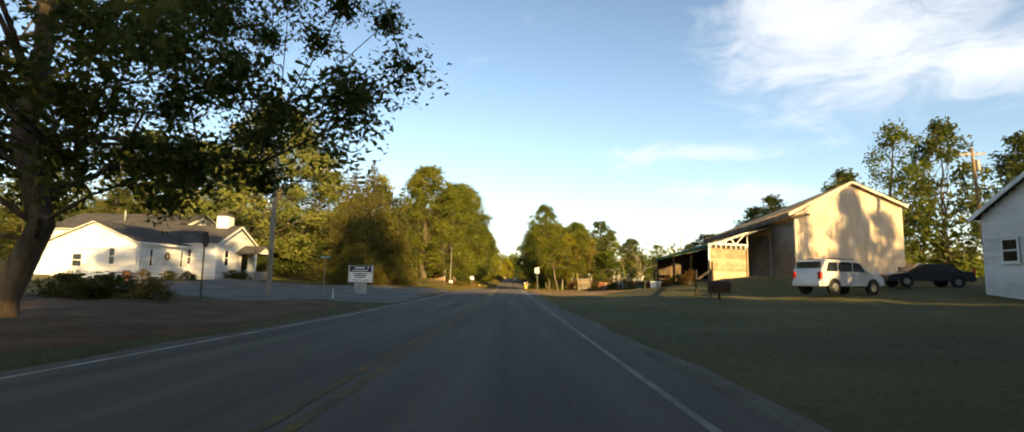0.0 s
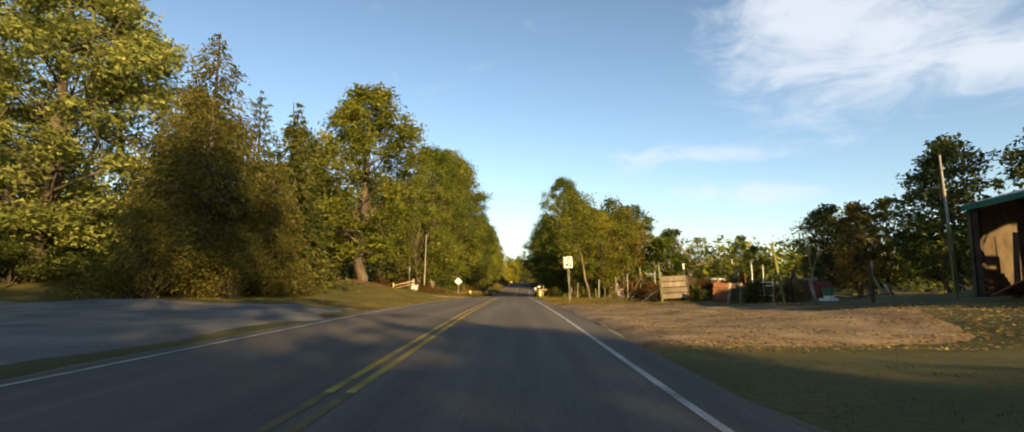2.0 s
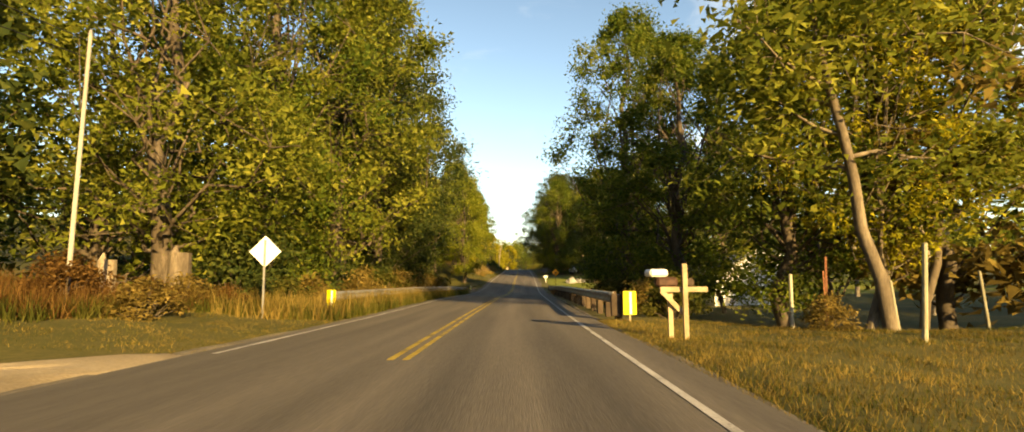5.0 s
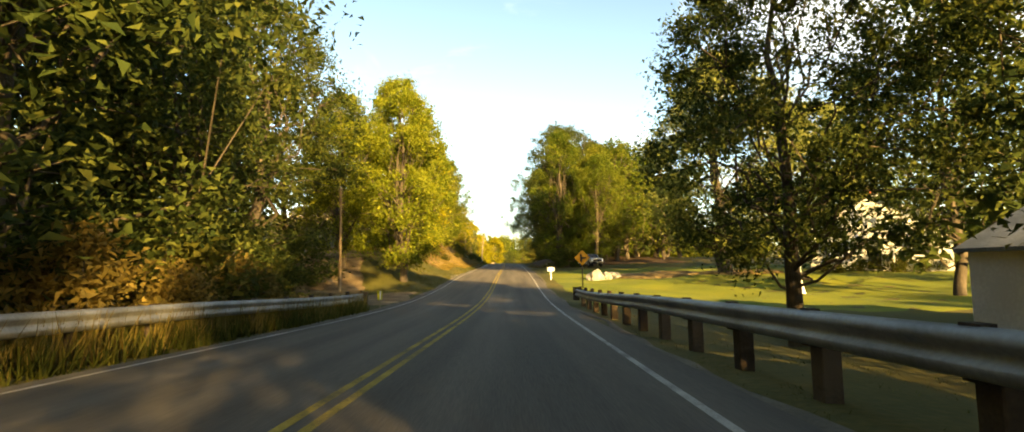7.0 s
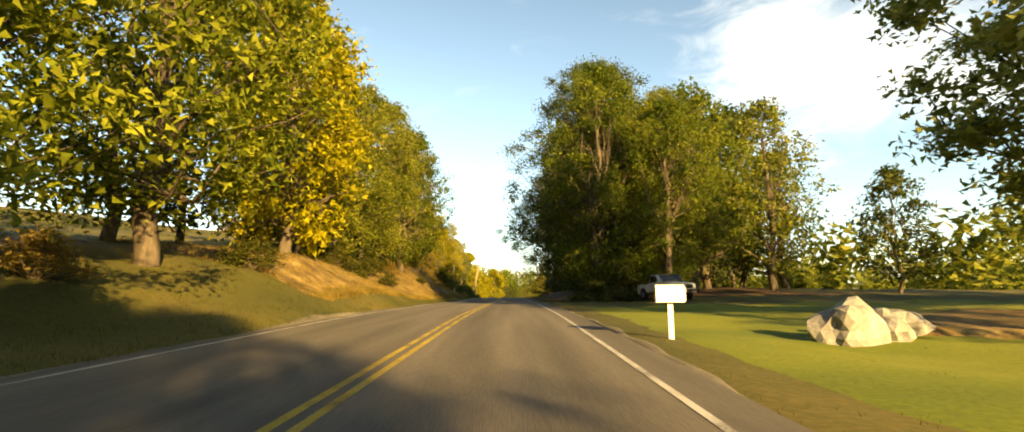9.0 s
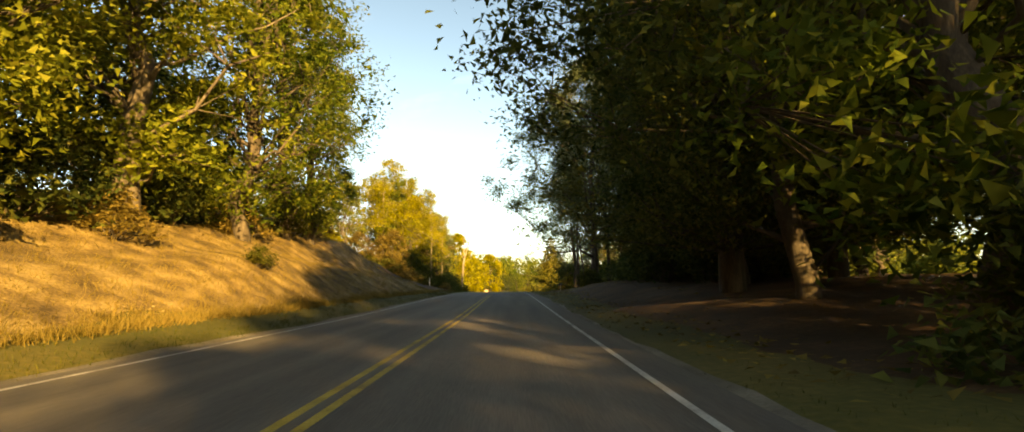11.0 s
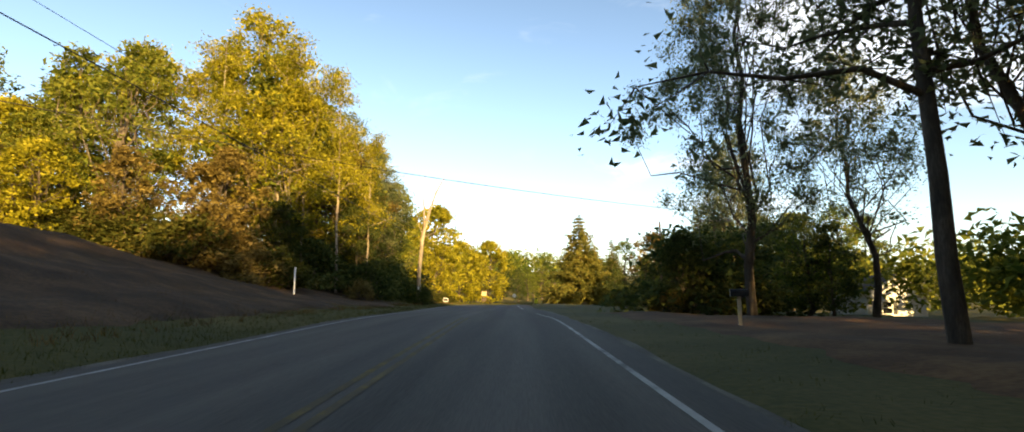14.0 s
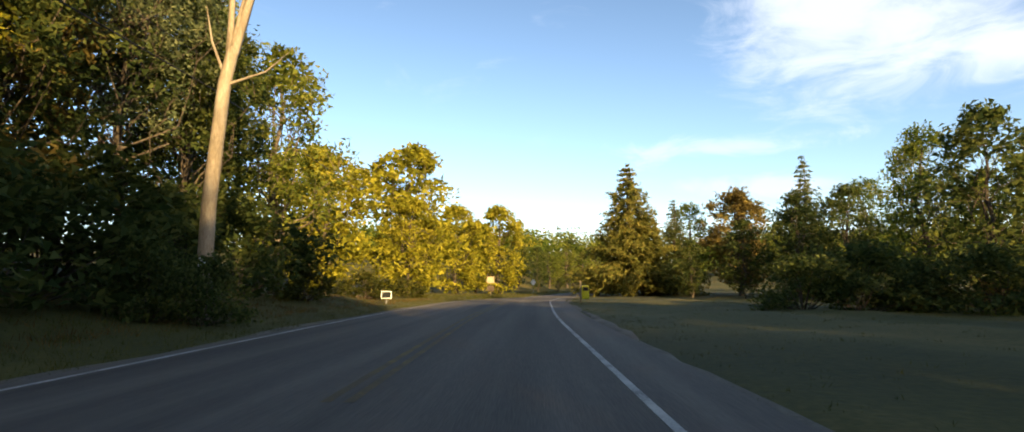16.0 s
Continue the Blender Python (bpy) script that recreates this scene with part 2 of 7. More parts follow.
material("wood_new", ((0.24, 0.18, 0.11), (0.38, 0.30, 0.19), (0.48, 0.40, 0.27)), scale=2.0, fine=28, bump=0.5, per_object=True)
material("wood_dark", ((0.03, 0.02, 0.014), (0.065, 0.045, 0.03), (0.11, 0.08, 0.055)), scale=2.0, fine=28, bump=0.5, per_object=True)
material("pole_wood", ((0.11, 0.07, 0.035), (0.21, 0.14, 0.075), (0.32, 0.235, 0.14)), scale=2.0, fine=30, bump=0.6, stretch=(1, 1, 0.12))
material("galvanised", ((0.15, 0.15, 0.15), (0.25, 0.25, 0.245), (0.36, 0.36, 0.35)), rough=0.55, metal=0.5, scale=1.5, fine=20, bump=0.15)
material("sign_back", ((0.42, 0.42, 0.41), (0.52, 0.52, 0.51), (0.60, 0.60, 0.59)), rough=0.4, metal=0.5, scale=2, fine=20, bump=0.05)
material("sign_white", ((0.70, 0.70, 0.68), (0.80, 0.80, 0.78), (0.85, 0.85, 0.83)), rough=0.4, scale=2, fine=20, bump=0)
material("marker_yellow", ((0.42, 0.38, 0.01), (0.54, 0.49, 0.015), (0.62, 0.57, 0.03)), rough=0.4, scale=2, fine=20, bump=0)
material("black_paint", ((0.008, 0.008, 0.009), (0.015, 0.015, 0.016), (0.03, 0.03, 0.03)), rough=0.5, scale=3, fine=20, bump=0)
material("sign_blue", ((0.02, 0.03, 0.12), (0.03, 0.045, 0.17), (0.05, 0.07, 0.22)), rough=0.5, scale=3, fine=20, bump=0)
material("sign_green", ((0.01, 0.10, 0.06), (0.015, 0.14, 0.09), (0.03, 0.18, 0.12)), rough=0.5, scale=3, fine=20, bump=0)
material("red_paint", ((0.09, 0.018, 0.014), (0.15, 0.028, 0.022), (0.21, 0.045, 0.035)), rough=0.6, scale=2, fine=18, bump=0.2)
material("rust", ((0.07, 0.03, 0.015), (0.15, 0.06, 0.03), (0.24, 0.11, 0.06)), rough=0.9, scale=2, fine=18, bump=0.5)
material("rust_dark", ((0.02, 0.011, 0.008), (0.045, 0.022, 0.014), (0.08, 0.04, 0.025)), rough=0.7, scale=2, fine=18, bump=0.3)
material("rock_white", ((0.13, 0.125, 0.12), (0.22, 0.21, 0.20), (0.34, 0.33, 0.32)), rough=0.9, scale=1.5, fine=12, bump=0.8)
material("car_silver", ((0.55, 0.56, 0.57), (0.62, 0.63, 0.64), (0.66, 0.67, 0.68)), rough=0.3, metal=0.25, scale=1, fine=8, bump=0, spec=0.5)
material("car_dark", ((0.014, 0.015, 0.018), (0.02, 0.021, 0.024), (0.03, 0.03, 0.034)), rough=0.28, scale=1, fine=8, bump=0, spec=0.5)
material("truck_paint", ((0.20, 0.17, 0.14), (0.46, 0.45, 0.43), (0.58, 0.58, 0.56)), rough=0.5, scale=1.6, fine=8, bump=0.05, spec=0.4)
material("glass_dark", ((0.010, 0.012, 0.015), (0.016, 0.018, 0.022), (0.022, 0.025, 0.03)), rough=0.06, scale=1, fine=8, bump=0, spec=0.7)
material("rubber", ((0.012, 0.012, 0.012), (0.022, 0.022, 0.022), (0.035, 0.035, 0.035)), rough=0.85, scale=4, fine=40, bump=0.2)
material("tail_red", ((0.30, 0.01, 0.01), (0.42, 0.015, 0.012), (0.5, 0.03, 0.02)), rough=0.2, scale=4, fine=40, bump=0)
material("brick_red", ((0.16, 0.05, 0.03), (0.26, 0.09, 0.05), (0.34, 0.14, 0.08)), rough=0.9, scale=3, fine=20, bump=0.4)
material("concrete", ((0.24, 0.23, 0.21), (0.34, 0.33, 0.31), (0.44, 0.43, 0.40)), rough=0.9, scale=1.5, fine=20, bump=0.4)

# ---- mesh helpers ----


def part(name, bm, mat, parent=None, label=""):
    """Links a bmesh as one mesh object, under a thing or a part."""
    me = bpy.data.meshes.new(name)
    bm.to_mesh(me)
    bm.free()
    me.materials.append(MATS[mat])
    ob = new(name, me)
    if parent is not None:
        ob.parent = parent
    if label:
        ob["label"] = label
    return ob


def arrays(name, verts, faces, mat, parent=None, smooth=False):
    """The same from arrays of places and faces."""
    me = bpy.data.meshes.new(name)
    verts, faces = np.asarray(verts, dtype=np.float32), np.asarray(faces, dtype=np.int32)
    n = faces.shape[1]
    me.vertices.add(len(verts))
    me.vertices.foreach_set("co", verts.ravel())
    me.loops.add(faces.size)
    me.loops.foreach_set("vertex_index", faces.ravel())
    me.polygons.add(len(faces))
    me.polygons.foreach_set("loop_start", np.arange(len(faces), dtype=np.int32) * n)
    me.polygons.foreach_set("loop_total", np.full(len(faces), n, dtype=np.int32))
    me.polygons.foreach_set("use_smooth", np.full(len(faces), smooth))
    me.update()
    me.validate()
    me.materials.append(MATS[mat])
    ob = new(name, me)
    if parent is not None:
        ob.parent = parent
    return ob


def thing(name, m, label, category, group="", kind=""):
    """An empty at the base of a thing, which carries its parts."""
    ob = new(name)
    ob.matrix_basis = m
    ob.empty_display_size = 0.3
    return tagged(ob, label, category, group, kind)


def box(bm, c, s, rz=0.0, m=None, bevel=0.0):
    r = bmesh.ops.create_cube(bm, size=1.0)
    t = Matrix.Translation(c) @ Matrix.Rotation(rz, 4, "Z") @ Matrix.Diagonal((*s, 1))
    bmesh.ops.transform(bm, matrix=(m @ t) if m else t, verts=r["verts"])
    if bevel:
        edges = list({e for v in r["verts"] for e in v.link_edges})
        bmesh.ops.bevel(bm, geom=edges, offset=bevel, segments=1, affect="EDGES")
    return bm


def rod(bm, a, b, r0, r1=None, seg=8):
    """A tapered round bar from a to b."""
    a, b = Vector(a), Vector(b)
    r1 = r0 if r1 is None else r1
    r = bmesh.ops.create_cone(bm, cap_ends=True, segments=seg, radius1=r0, radius2=r1, depth=(b - a).length)
    q = (b - a).to_track_quat("Z", "Y").to_matrix().to_4x4()
    bmesh.ops.transform(bm, matrix=Matrix.Translation((a + b) / 2) @ q, verts=r["verts"])
    return bm


def bar(bm, a, b, w, h):
    """A square bar from a to b, w wide and h high."""
    a, b = Vector(a), Vector(b)
    q = (b - a).to_track_quat("Z", "Y").to_matrix().to_4x4()
    box(bm, (0, 0, 0), (w, h, (b - a).length), 0, Matrix.Translation((a + b) / 2) @ q)
    return bm


def prism(bm, outline, depth, axis="Y", at=0.0):
    """An outline of (u, v) pairs pushed out by depth; axis Y: u is x and v is z."""
    def place(u, v, w):
        return (u, at + w, v) if axis == "Y" else (at + w, u, v) if axis == "X" else (u, v, at + w)
    lo = [bm.verts.new(place(u, v, 0)) for u, v in outline]
    hi = [bm.verts.new(place(u, v, depth)) for u, v in outline]
    bm.faces.new(lo)
    bm.faces.new(hi[::-1])
    for i in range(len(outline)):
        j = (i + 1) % len(outline)
        bm.faces.new((lo[j], lo[i], hi[i], hi[j]))
    bmesh.ops.recalc_face_normals(bm, faces=bm.faces[:])
    return bm


def B():
    return bmesh.new()


# ---- the lie of the land ----
ROAD_Y = np.array([-400, -60, 0, 19.3, 38.4, 57.7, 76.8, 95.5, 114.3, 133.2, 152.1, 161.6, 171.1, 180.7, 190.2, 209.1, 228, 247.1, 266.5, 285.7, 304.7, 323.7, 342.6, 361.5, 380.4, 420, 470, 560, 900])
ROAD_X = np.array([0, 0, 0, -.04, -.16, -.4, -.6, -.75, -.68, -.43, -.03, .15, .31, .43, .53, .78, .94, .99, 1.01, .88, .39, 0, .35, 1.8, 4.4, 13, 27, 55, 170])
ROAD_Z = np.array([0, 0, 0, -.16, -.21, -.14, -.25, -.42, -.74, -1.04, -1.49, -1.57, -1.36, -.94, -.55, -.05, .34, .9, 1.37, 1.61, 1.44, 1.33, 1.16, .75, .3, 0, 0, 1, 6])
FINE_Y = np.arange(-400, 901, 1.0)


def eased(v):
    s = np.interp(FINE_Y, ROAD_Y, v)
    kernel = np.hanning(15)
    return np.convolve(np.pad(s, 7, mode="edge"), kernel / kernel.sum(), mode="valid")


XS, ZS = eased(ROAD_X), eased(ROAD_Z)


def road_x(y):
    return np.interp(y, FINE_Y, XS)


def road_z(y):
    return np.interp(y, FINE_Y, ZS)


LINE_L, LINE_Y, LINE_R = -5.27, -1.69, 1.53      # painted lines, from the camera's track
EDGE_L, EDGE_R = LINE_L - 0.35, LINE_R + 0.6    # edges of the asphalt


def left_shift(y):
    """How far the left edge of the road lies to the right of its usual line."""
    return np.interp(y, (40, 58, 72, 100, 114, 140, 190, 240, 255, 272, 290), (0, .12, .15, .62, .62, -.1, -.05, 0, .15, .1, -.15))


DIST = np.array([0, 2, 5, 9, 15, 25, 45, 90, 400])
LEFT = [(-400, (0, 0, .1, .2, .3, .5, 1, 2, 6)), (-20, (0, 0, .05, .1, .2, .4, .8, 2, 6)), (20, (0, 0, .05, .1, .15, .4, .9, 2, 6)), (50, (0, 0, 0, -.05, -.1, .5, 1.1, 2, 6)),
        (70, (0, .1, .3, .5, .5, .8, 1.3, 2, 6)), (82, (0, .2, .9, 1.5, 1.7, 1.7, 1.8, 2, 6)), (89, (0, .15, .8, 1.6, 1.8, 1.9, 2, 2.5, 6)), (95, (0, 0, .05, .5, 1.3, 1.5, 2, 2.5, 6)),
        (100, (0, 0, 0, .3, .7, 1.2, 2, 2.5, 6)), (107, (0, .1, .5, 1.1, 1.2, 1.5, 2, 3, 6)), (114, (0, 0, .1, .5, .8, 1, 1.5, 3, 6)), (122, (0, 0, -.6, -1.4, -1.5, -1, 0, 2, 8)),
        (145, (0, -.1, -.9, -1.6, -1.6, -1, 1, 3, 9)), (160, (0, -.05, -.1, -.3, .2, 1, 3, 5, 10)), (174, (0, 0, -.2, -.1, .8, 2, 4, 6, 12)), (180, (0, .2, .8, 1.2, 1.6, 2.2, 4, 6, 12)), (187, (0, .4, 1.4, 2.1, 2.6, 3.2, 5, 7, 13)), (193, (0, .6, 1.9, 2.6, 3, 3.6, 5.5, 7.5, 14)),
        (200, (0, .9, 2.5, 3, 3.2, 4, 6, 8, 14)), (215, (0, .3, 1.3, 2.5, 3.2, 4, 7, 9, 14)), (235, (0, .35, 2.2, 3.7, 4.6, 5.4, 8, 10, 14)), (247, (0, .3, 1.8, 4.4, 6.2, 7.2, 9, 11, 14)), (257, (0, .2, 1.5, 4.4, 6.6, 7.4, 9.5, 11, 14)), (266, (0, .2, 1.2, 3.4, 5.8, 7.6, 10.5, 13, 16)),
        (275, (0, .2, .8, 2.2, 4.8, 8, 12, 17, 22)), (290, (0, .2, .7, 1.7, 3.6, 5.5, 11, 17, 22)), (300, (0, .2, .6, 1.5, 2.9, 4.5, 10, 17, 22)), (320, (0, .2, .7, 1.2, 2.0, 4, 9, 16, 22)),
        (350, (0, .1, .2, .3, .8, 2, 4, 8, 14)), (420, (0, 0, 0, .1, .4, 1, 3, 6, 12)), (480, (0, 0, .5, 1, 2, 4, 7, 10, 16)), (600, (0, 2, 5, 8, 10, 12, 14, 16, 24)), (900, (0, 4, 8, 12, 14, 16, 18, 20, 26))]
RIGHT = [(-400, (0, .05, .3, .5, .7, 1, 1, 1, 2)), (-20, (0, .05, .2, .4, .6, .8, 1, 1, 2)), (25, (0, .05, .25, .45, .6, .8, 1.2, 1.5, 2)), (33, (0, .05, .25, .45, .8, 1.3, 1.6, 1.8, 2)), (43, (0, 0, .15, .7, 1.7, 2.1, 2.2, 2.3, 3)), (51, (0, 0, .1, .5, 1.5, 2.0, 2.1, 2.3, 3)),
         (60, (0, 0, 0, .1, .5, 1.7, 2, 2.2, 3)), (75, (0, 0, 0, .05, .1, .4, .8, 1, 3)), (90, (0, -.05, -.1, -.1, 0, .2, .5, 1, 3)), (108, (0, -.05, -.1, -.1, -.1, 0, .3, 1, 3)),
         (118, (0, -.1, -.6, -1.1, -1.2, -1, -.5, 0, 3)), (145, (0, -.1, -.8, -1.0, -1.0, -.9, -.5, 0, 3)), (158, (0, -.15, -.4, -.5, -.55, -.5, 0, .5, 3)), (172, (0, -.15, -.3, -.4, -.4, -.3, 0, .5, 3)),
         (180, (0, -.1, -.2, -.2, 0, .1, .2, .5, 3)), (195, (0, -.05, -.1, 0, .1, .2, .3, .5, 3)), (215, (0, 0, .1, .3, .5, .6, .6, 1, 3)), (230, (0, .1, .7, 1.1, 1.2, 1.2, 1, 1, 3)),
         (250, (0, .2, 1.0, 1.4, 1.4, 1, .8, .5, 3)), (262, (0, .1, .5, .8, .6, .3, 0, 0, 3)), (280, (0, 0, 0, 0, -.1, -.2, -.5, -1, 3)), (300, (0, 0, 0, -.1, -.3, -.5, -1, -1.5, 3)),
         (340, (0, 0, 0, -.1, -.3, -.6, -1, -1, 3)), (420, (0, 0, 0, 0, 0, 0, 0, 0, 6)), (480, (0, 0, .5, 1, 2, 3, 4, 6, 12)), (600, (0, 2, 5, 8, 10, 11, 12, 14, 20)), (900, (0, 4, 8, 12, 14, 15, 16, 18, 24))]


def side(table, d, y):
    ys = np.array([r[0] for r in table], dtype=float)
    zs = np.array([r[1] for r in table], dtype=float)
    i = np.clip(np.searchsorted(ys, y) - 1, 0, len(ys) - 2)
    w = np.clip((y - ys[i]) / (ys[i + 1] - ys[i]), 0, 1)
    w = w * w * (3 - 2 * w)
    j = np.clip(np.searchsorted(DIST, d) - 1, 0, len(DIST) - 2)
    v = np.clip((d - DIST[j]) / (DIST[j + 1] - DIST[j]), 0, 1)
    v = v * v * (3 - 2 * v) * 0.5 + v * 0.5
    return (1 - w) * ((1 - v) * zs[i, j] + v * zs[i, j + 1]) + w * ((1 - v) * zs[i + 1, j] + v * zs[i + 1, j + 1])


def ground_z(x, y):
    """The height of the ground; under the asphalt it lies a hand lower."""
    x, y = np.asarray(x, dtype=float), np.asarray(y, dtype=float)
    off = x - road_x(y)
    dl, dr = np.clip(EDGE_L + left_shift(y) - off, 0, None), np.clip(off - EDGE_R, 0, None)
    z = road_z(y) + np.where(dl > 0, side(LEFT, dl, y), 0) + np.where(dr > 0, side(RIGHT, dr, y), 0)
    away = np.clip((dl + dr) / 4, 0, 1)
    z = z + away * (0.05 * np.sin(x * 0.9 + y * 0.37) + 0.04 * np.sin(y * 0.81 - x * 0.5) + 0.03 * np.sin(x * 2.3 + y * 1.9))
    return z - 0.07 + 0.06 * np.clip((dl + dr) / 0.5, 0, 1)


def gz(x, y):
    return float(ground_z(x, y))


def sheet(name, xs_of, ys, mat, lift=0.0, label="", category="", tuck=False):
    """A strip over the land: for each y a row of x, laid on the ground."""
    rows = [np.asarray(xs_of(y), dtype=float) for y in ys]
    n = len(rows[0])
    X = np.array(rows)
    Yg = np.repeat(np.asarray(ys, dtype=float)[:, None], n, 1)
    Zg = ground_z(X, Yg) + lift
    if tuck:                                    # its sides go into the ground
        Zg[:, [0, -1]] -= lift + .08
        Zg[:, [1, -2]] -= lift * .6
        Zg[[0, -1]] -= lift + .08
    v = np.stack([X, Yg, Zg], -1).reshape(-1, 3)
    i = np.arange((len(ys) - 1) * n).reshape(-1, n)[:, :-1].ravel()
    ob = arrays(name, v, np.stack([i, i + 1, i + n + 1, i + n], 1), mat, smooth=True)
    return tagged(ob, label, category, kind="structure")


OFFS = np.concatenate([-np.geomspace(900, 110, 7), -np.arange(100, 40, -6.0), -np.arange(40, 14, -1.6), -np.arange(14, 6.4, -0.45), np.arange(-6.3, -4.5, .2), [-3, 0, EDGE_R - .1, EDGE_R + .2, EDGE_R + .5],
                       np.arange(2.9, 14, .5), np.arange(14, 40, 1.6), np.arange(40, 100, 6.0), np.geomspace(110, 900, 7)])
GROUND_YS = np.concatenate([np.arange(-400, -20, 20.0), np.arange(-20, 430, 1.5), np.arange(430, 901, 10.0)])
sheet("ground", lambda y: OFFS + float(road_x(y)), GROUND_YS, "grass_ground", 0, "mown and rough green and tan roadside grass", "grass")


def strip(name, a, b, y0, y1, mat, z, label, category, step=1.0, drift=0.0):
    """A flat strip along the road between two offsets; its left side keeps to the left edge of the road."""
    ys = np.arange(y0, y1 + 0.01, step)
    xs = road_x(ys) + drift * np.clip((ys - 288) / 10, 0, 1)
    n = len(ys)
    cols = np.linspace(a, b, 2 if abs(b - a) < 1 else 9)
    v = np.stack([xs[:, None] + cols[None] + left_shift(ys)[:, None] * np.clip((-3.5 - cols[None]) / 1.1, 0, 1), np.repeat(ys[:, None], len(cols), 1), np.repeat(road_z(ys)[:, None] + z, len(cols), 1)], -1).reshape(-1, 3)
    k = len(cols)
    i = np.arange((n - 1) * k).reshape(-1, k)[:, :-1].ravel()
    ob = arrays(name, v, np.stack([i, i + 1, i + k + 1, i + k], 1), mat, smooth=True)
    return tagged(ob, label, category, kind="structure")


strip("road", EDGE_L, EDGE_R, -390, 890, "asphalt", 0.0, "worn grey two-lane asphalt road", "road", 2.0)

# ---- painted lines ----
for a, b in ((-390, 91.6), (104.3, 880)):
    strip("edge_line", LINE_L - .045, LINE_L + .045, a, b, "line_white", 0.006, "thin worn white edge line", "road marking")
for a, b, paint in ((-390, 40, "line_faded"), (40, 294, "line_white"), (306, 880, "line_white")):
    strip("edge_line", LINE_R - .045, LINE_R + .045, a, b, paint, 0.006, "thin worn white edge line", "road marking", drift=-.4)
for a, b, paint in ((-390, 44, "line_worn"), (44, 92.4, "line_yellow"), (103.5, 256, "line_yellow"), (256, 288, "line_worn"), (310, 880, "line_worn")):
    for o in (-.16, .06):
        strip("centre_line", LINE_Y + o, LINE_Y + o + .1, a, b, paint, 0.006, "worn double yellow centre line", "road marking")


def patch(name, y0, y1, xa, xb, mat, lift, label, category, seed, step=0.6, ragged=0.5, cols=24):
    """A worn patch of other ground laid over the land, with ragged edges. xa and xb give its sides at y."""
    rng = np.random.default_rng(seed)
    ys = np.arange(y0, y1 + .01, step)
    ja, jb = rng.normal(0, ragged, len(ys) + 8), rng.normal(0, ragged, len(ys) + 8)
    kern = np.ones(5) / 5
    ja, jb = np.convolve(ja, kern, "same"), np.convolve(jb, kern, "same")

    def xs(y):
        i = int(round((y - y0) / step))
        return np.linspace(xa(y) + ja[i], xb(y) + jb[i], cols)
    return sheet(name, xs, ys, mat, lift, label, category, True)


def edge_l(y):
    return float(road_x(y)) + EDGE_L + float(left_shift(y))


def edge_r(y):
    return float(road_x(y)) + EDGE_R


patch("gravel_lot", 29, 63, lambda y: -16 - max(0, min(y - 30, 12)) * 1.4 if y < 55 else -32.8, lambda y: edge_l(y) + .1, "gravel", 0.06, "gravel car park in front of the church, darkened for shade", "car park", 3)
patch("side_road", 98.8, 102.6, lambda y: -60, lambda y: -11, "gravel_tan", 0.05, "pale worn gravel side road", "road", 4, 0.4, 0.1, 60)
patch("side_road_apron", 91.8, 104.6, lambda y: float(np.interp(y, (91.8, 92.8, 94.7, 96.6, 98.3, 98.8, 102.2, 102.5, 103.6, 104.6), (-5.6, -6.7, -7.9, -8.9, -10.9, -13, -13, -8, -6.8, -5.6))), lambda y: edge_l(y) + .1, "gravel_tan", 0.045, "worn gravel apron where the side road meets the road", "road", 16, .4, .1)
patch("dirt_patch", 48, 68, lambda y: edge_r(y) - .1, lambda y: 8 + 3 * math.sin((y - 48) / 20 * math.pi), "dirt", 0.06, "bare brown dirt pull-off strewn with leaves", "dirt", 5)
patch("shoulder", -60, 900, lambda y: edge_r(y) - .08, lambda y: edge_r(y) + .3, "shoulder_grit", 0.025, "narrow gravel road shoulder", "shoulder", 6, 1.0, 0.25, 6)
patch("shoulder", -60, 900, lambda y: edge_l(y) - .3, lambda y: edge_l(y) + .08, "shoulder_grit", 0.025, "narrow gravel road shoulder", "shoulder", 7, 1.0, 0.2, 6)
patch("dirt_drive", 160, 171, lambda y: -14 - (y - 160) * .6, lambda y: edge_l(y) + .1, "dirt", 0.06, "pale dirt drive climbing from the road", "drive", 8)
patch("dirt_drive", 171, 200, lambda y: -16 - (y - 171) * .25, lambda y: -9.4 - (y - 171) * .27, "dirt", 0.06, "pale dirt drive climbing under the trees", "drive", 9)
# ends at y 203 so the darker ground beyond stands in for tree shade
patch("lawn", 158, 203, lambda y: edge_r(y) + .5, lambda y: 60, "lawn_grass", 0.03, "mown bright green lawn before the white house", "lawn", 14, .8, .3, 70)
patch("bare_mound", 183.6, 189.5, lambda y: 8.5, lambda y: 26, "bank_soil", 0.2, "low mound of bare tan soil on the lawn", "soil", 15, .5, .6)
patch("dry_bank", 193, 262, lambda y: edge_l(y) - 9.5, lambda y: edge_l(y) - 1.6, "bank_soil", 0.09, "roadside bank of dry tan grass and soil", "bank", 10)
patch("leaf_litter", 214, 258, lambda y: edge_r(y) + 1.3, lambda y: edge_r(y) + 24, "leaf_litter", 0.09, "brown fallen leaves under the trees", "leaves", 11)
patch("slope_litter", 258, 312, lambda y: edge_l(y) - 16, lambda y: edge_l(y) - 2.2, "leaf_litter", 0.09, "brown shaded slope of dead leaves and grass", "bank", 13)
patch("leaf_verge", -8, 27, lambda y: -24, lambda y: edge_l(y) - .5, "leaf_verge", 0.05, "red-brown fallen leaves over the shaded verge", "leaves", 17)
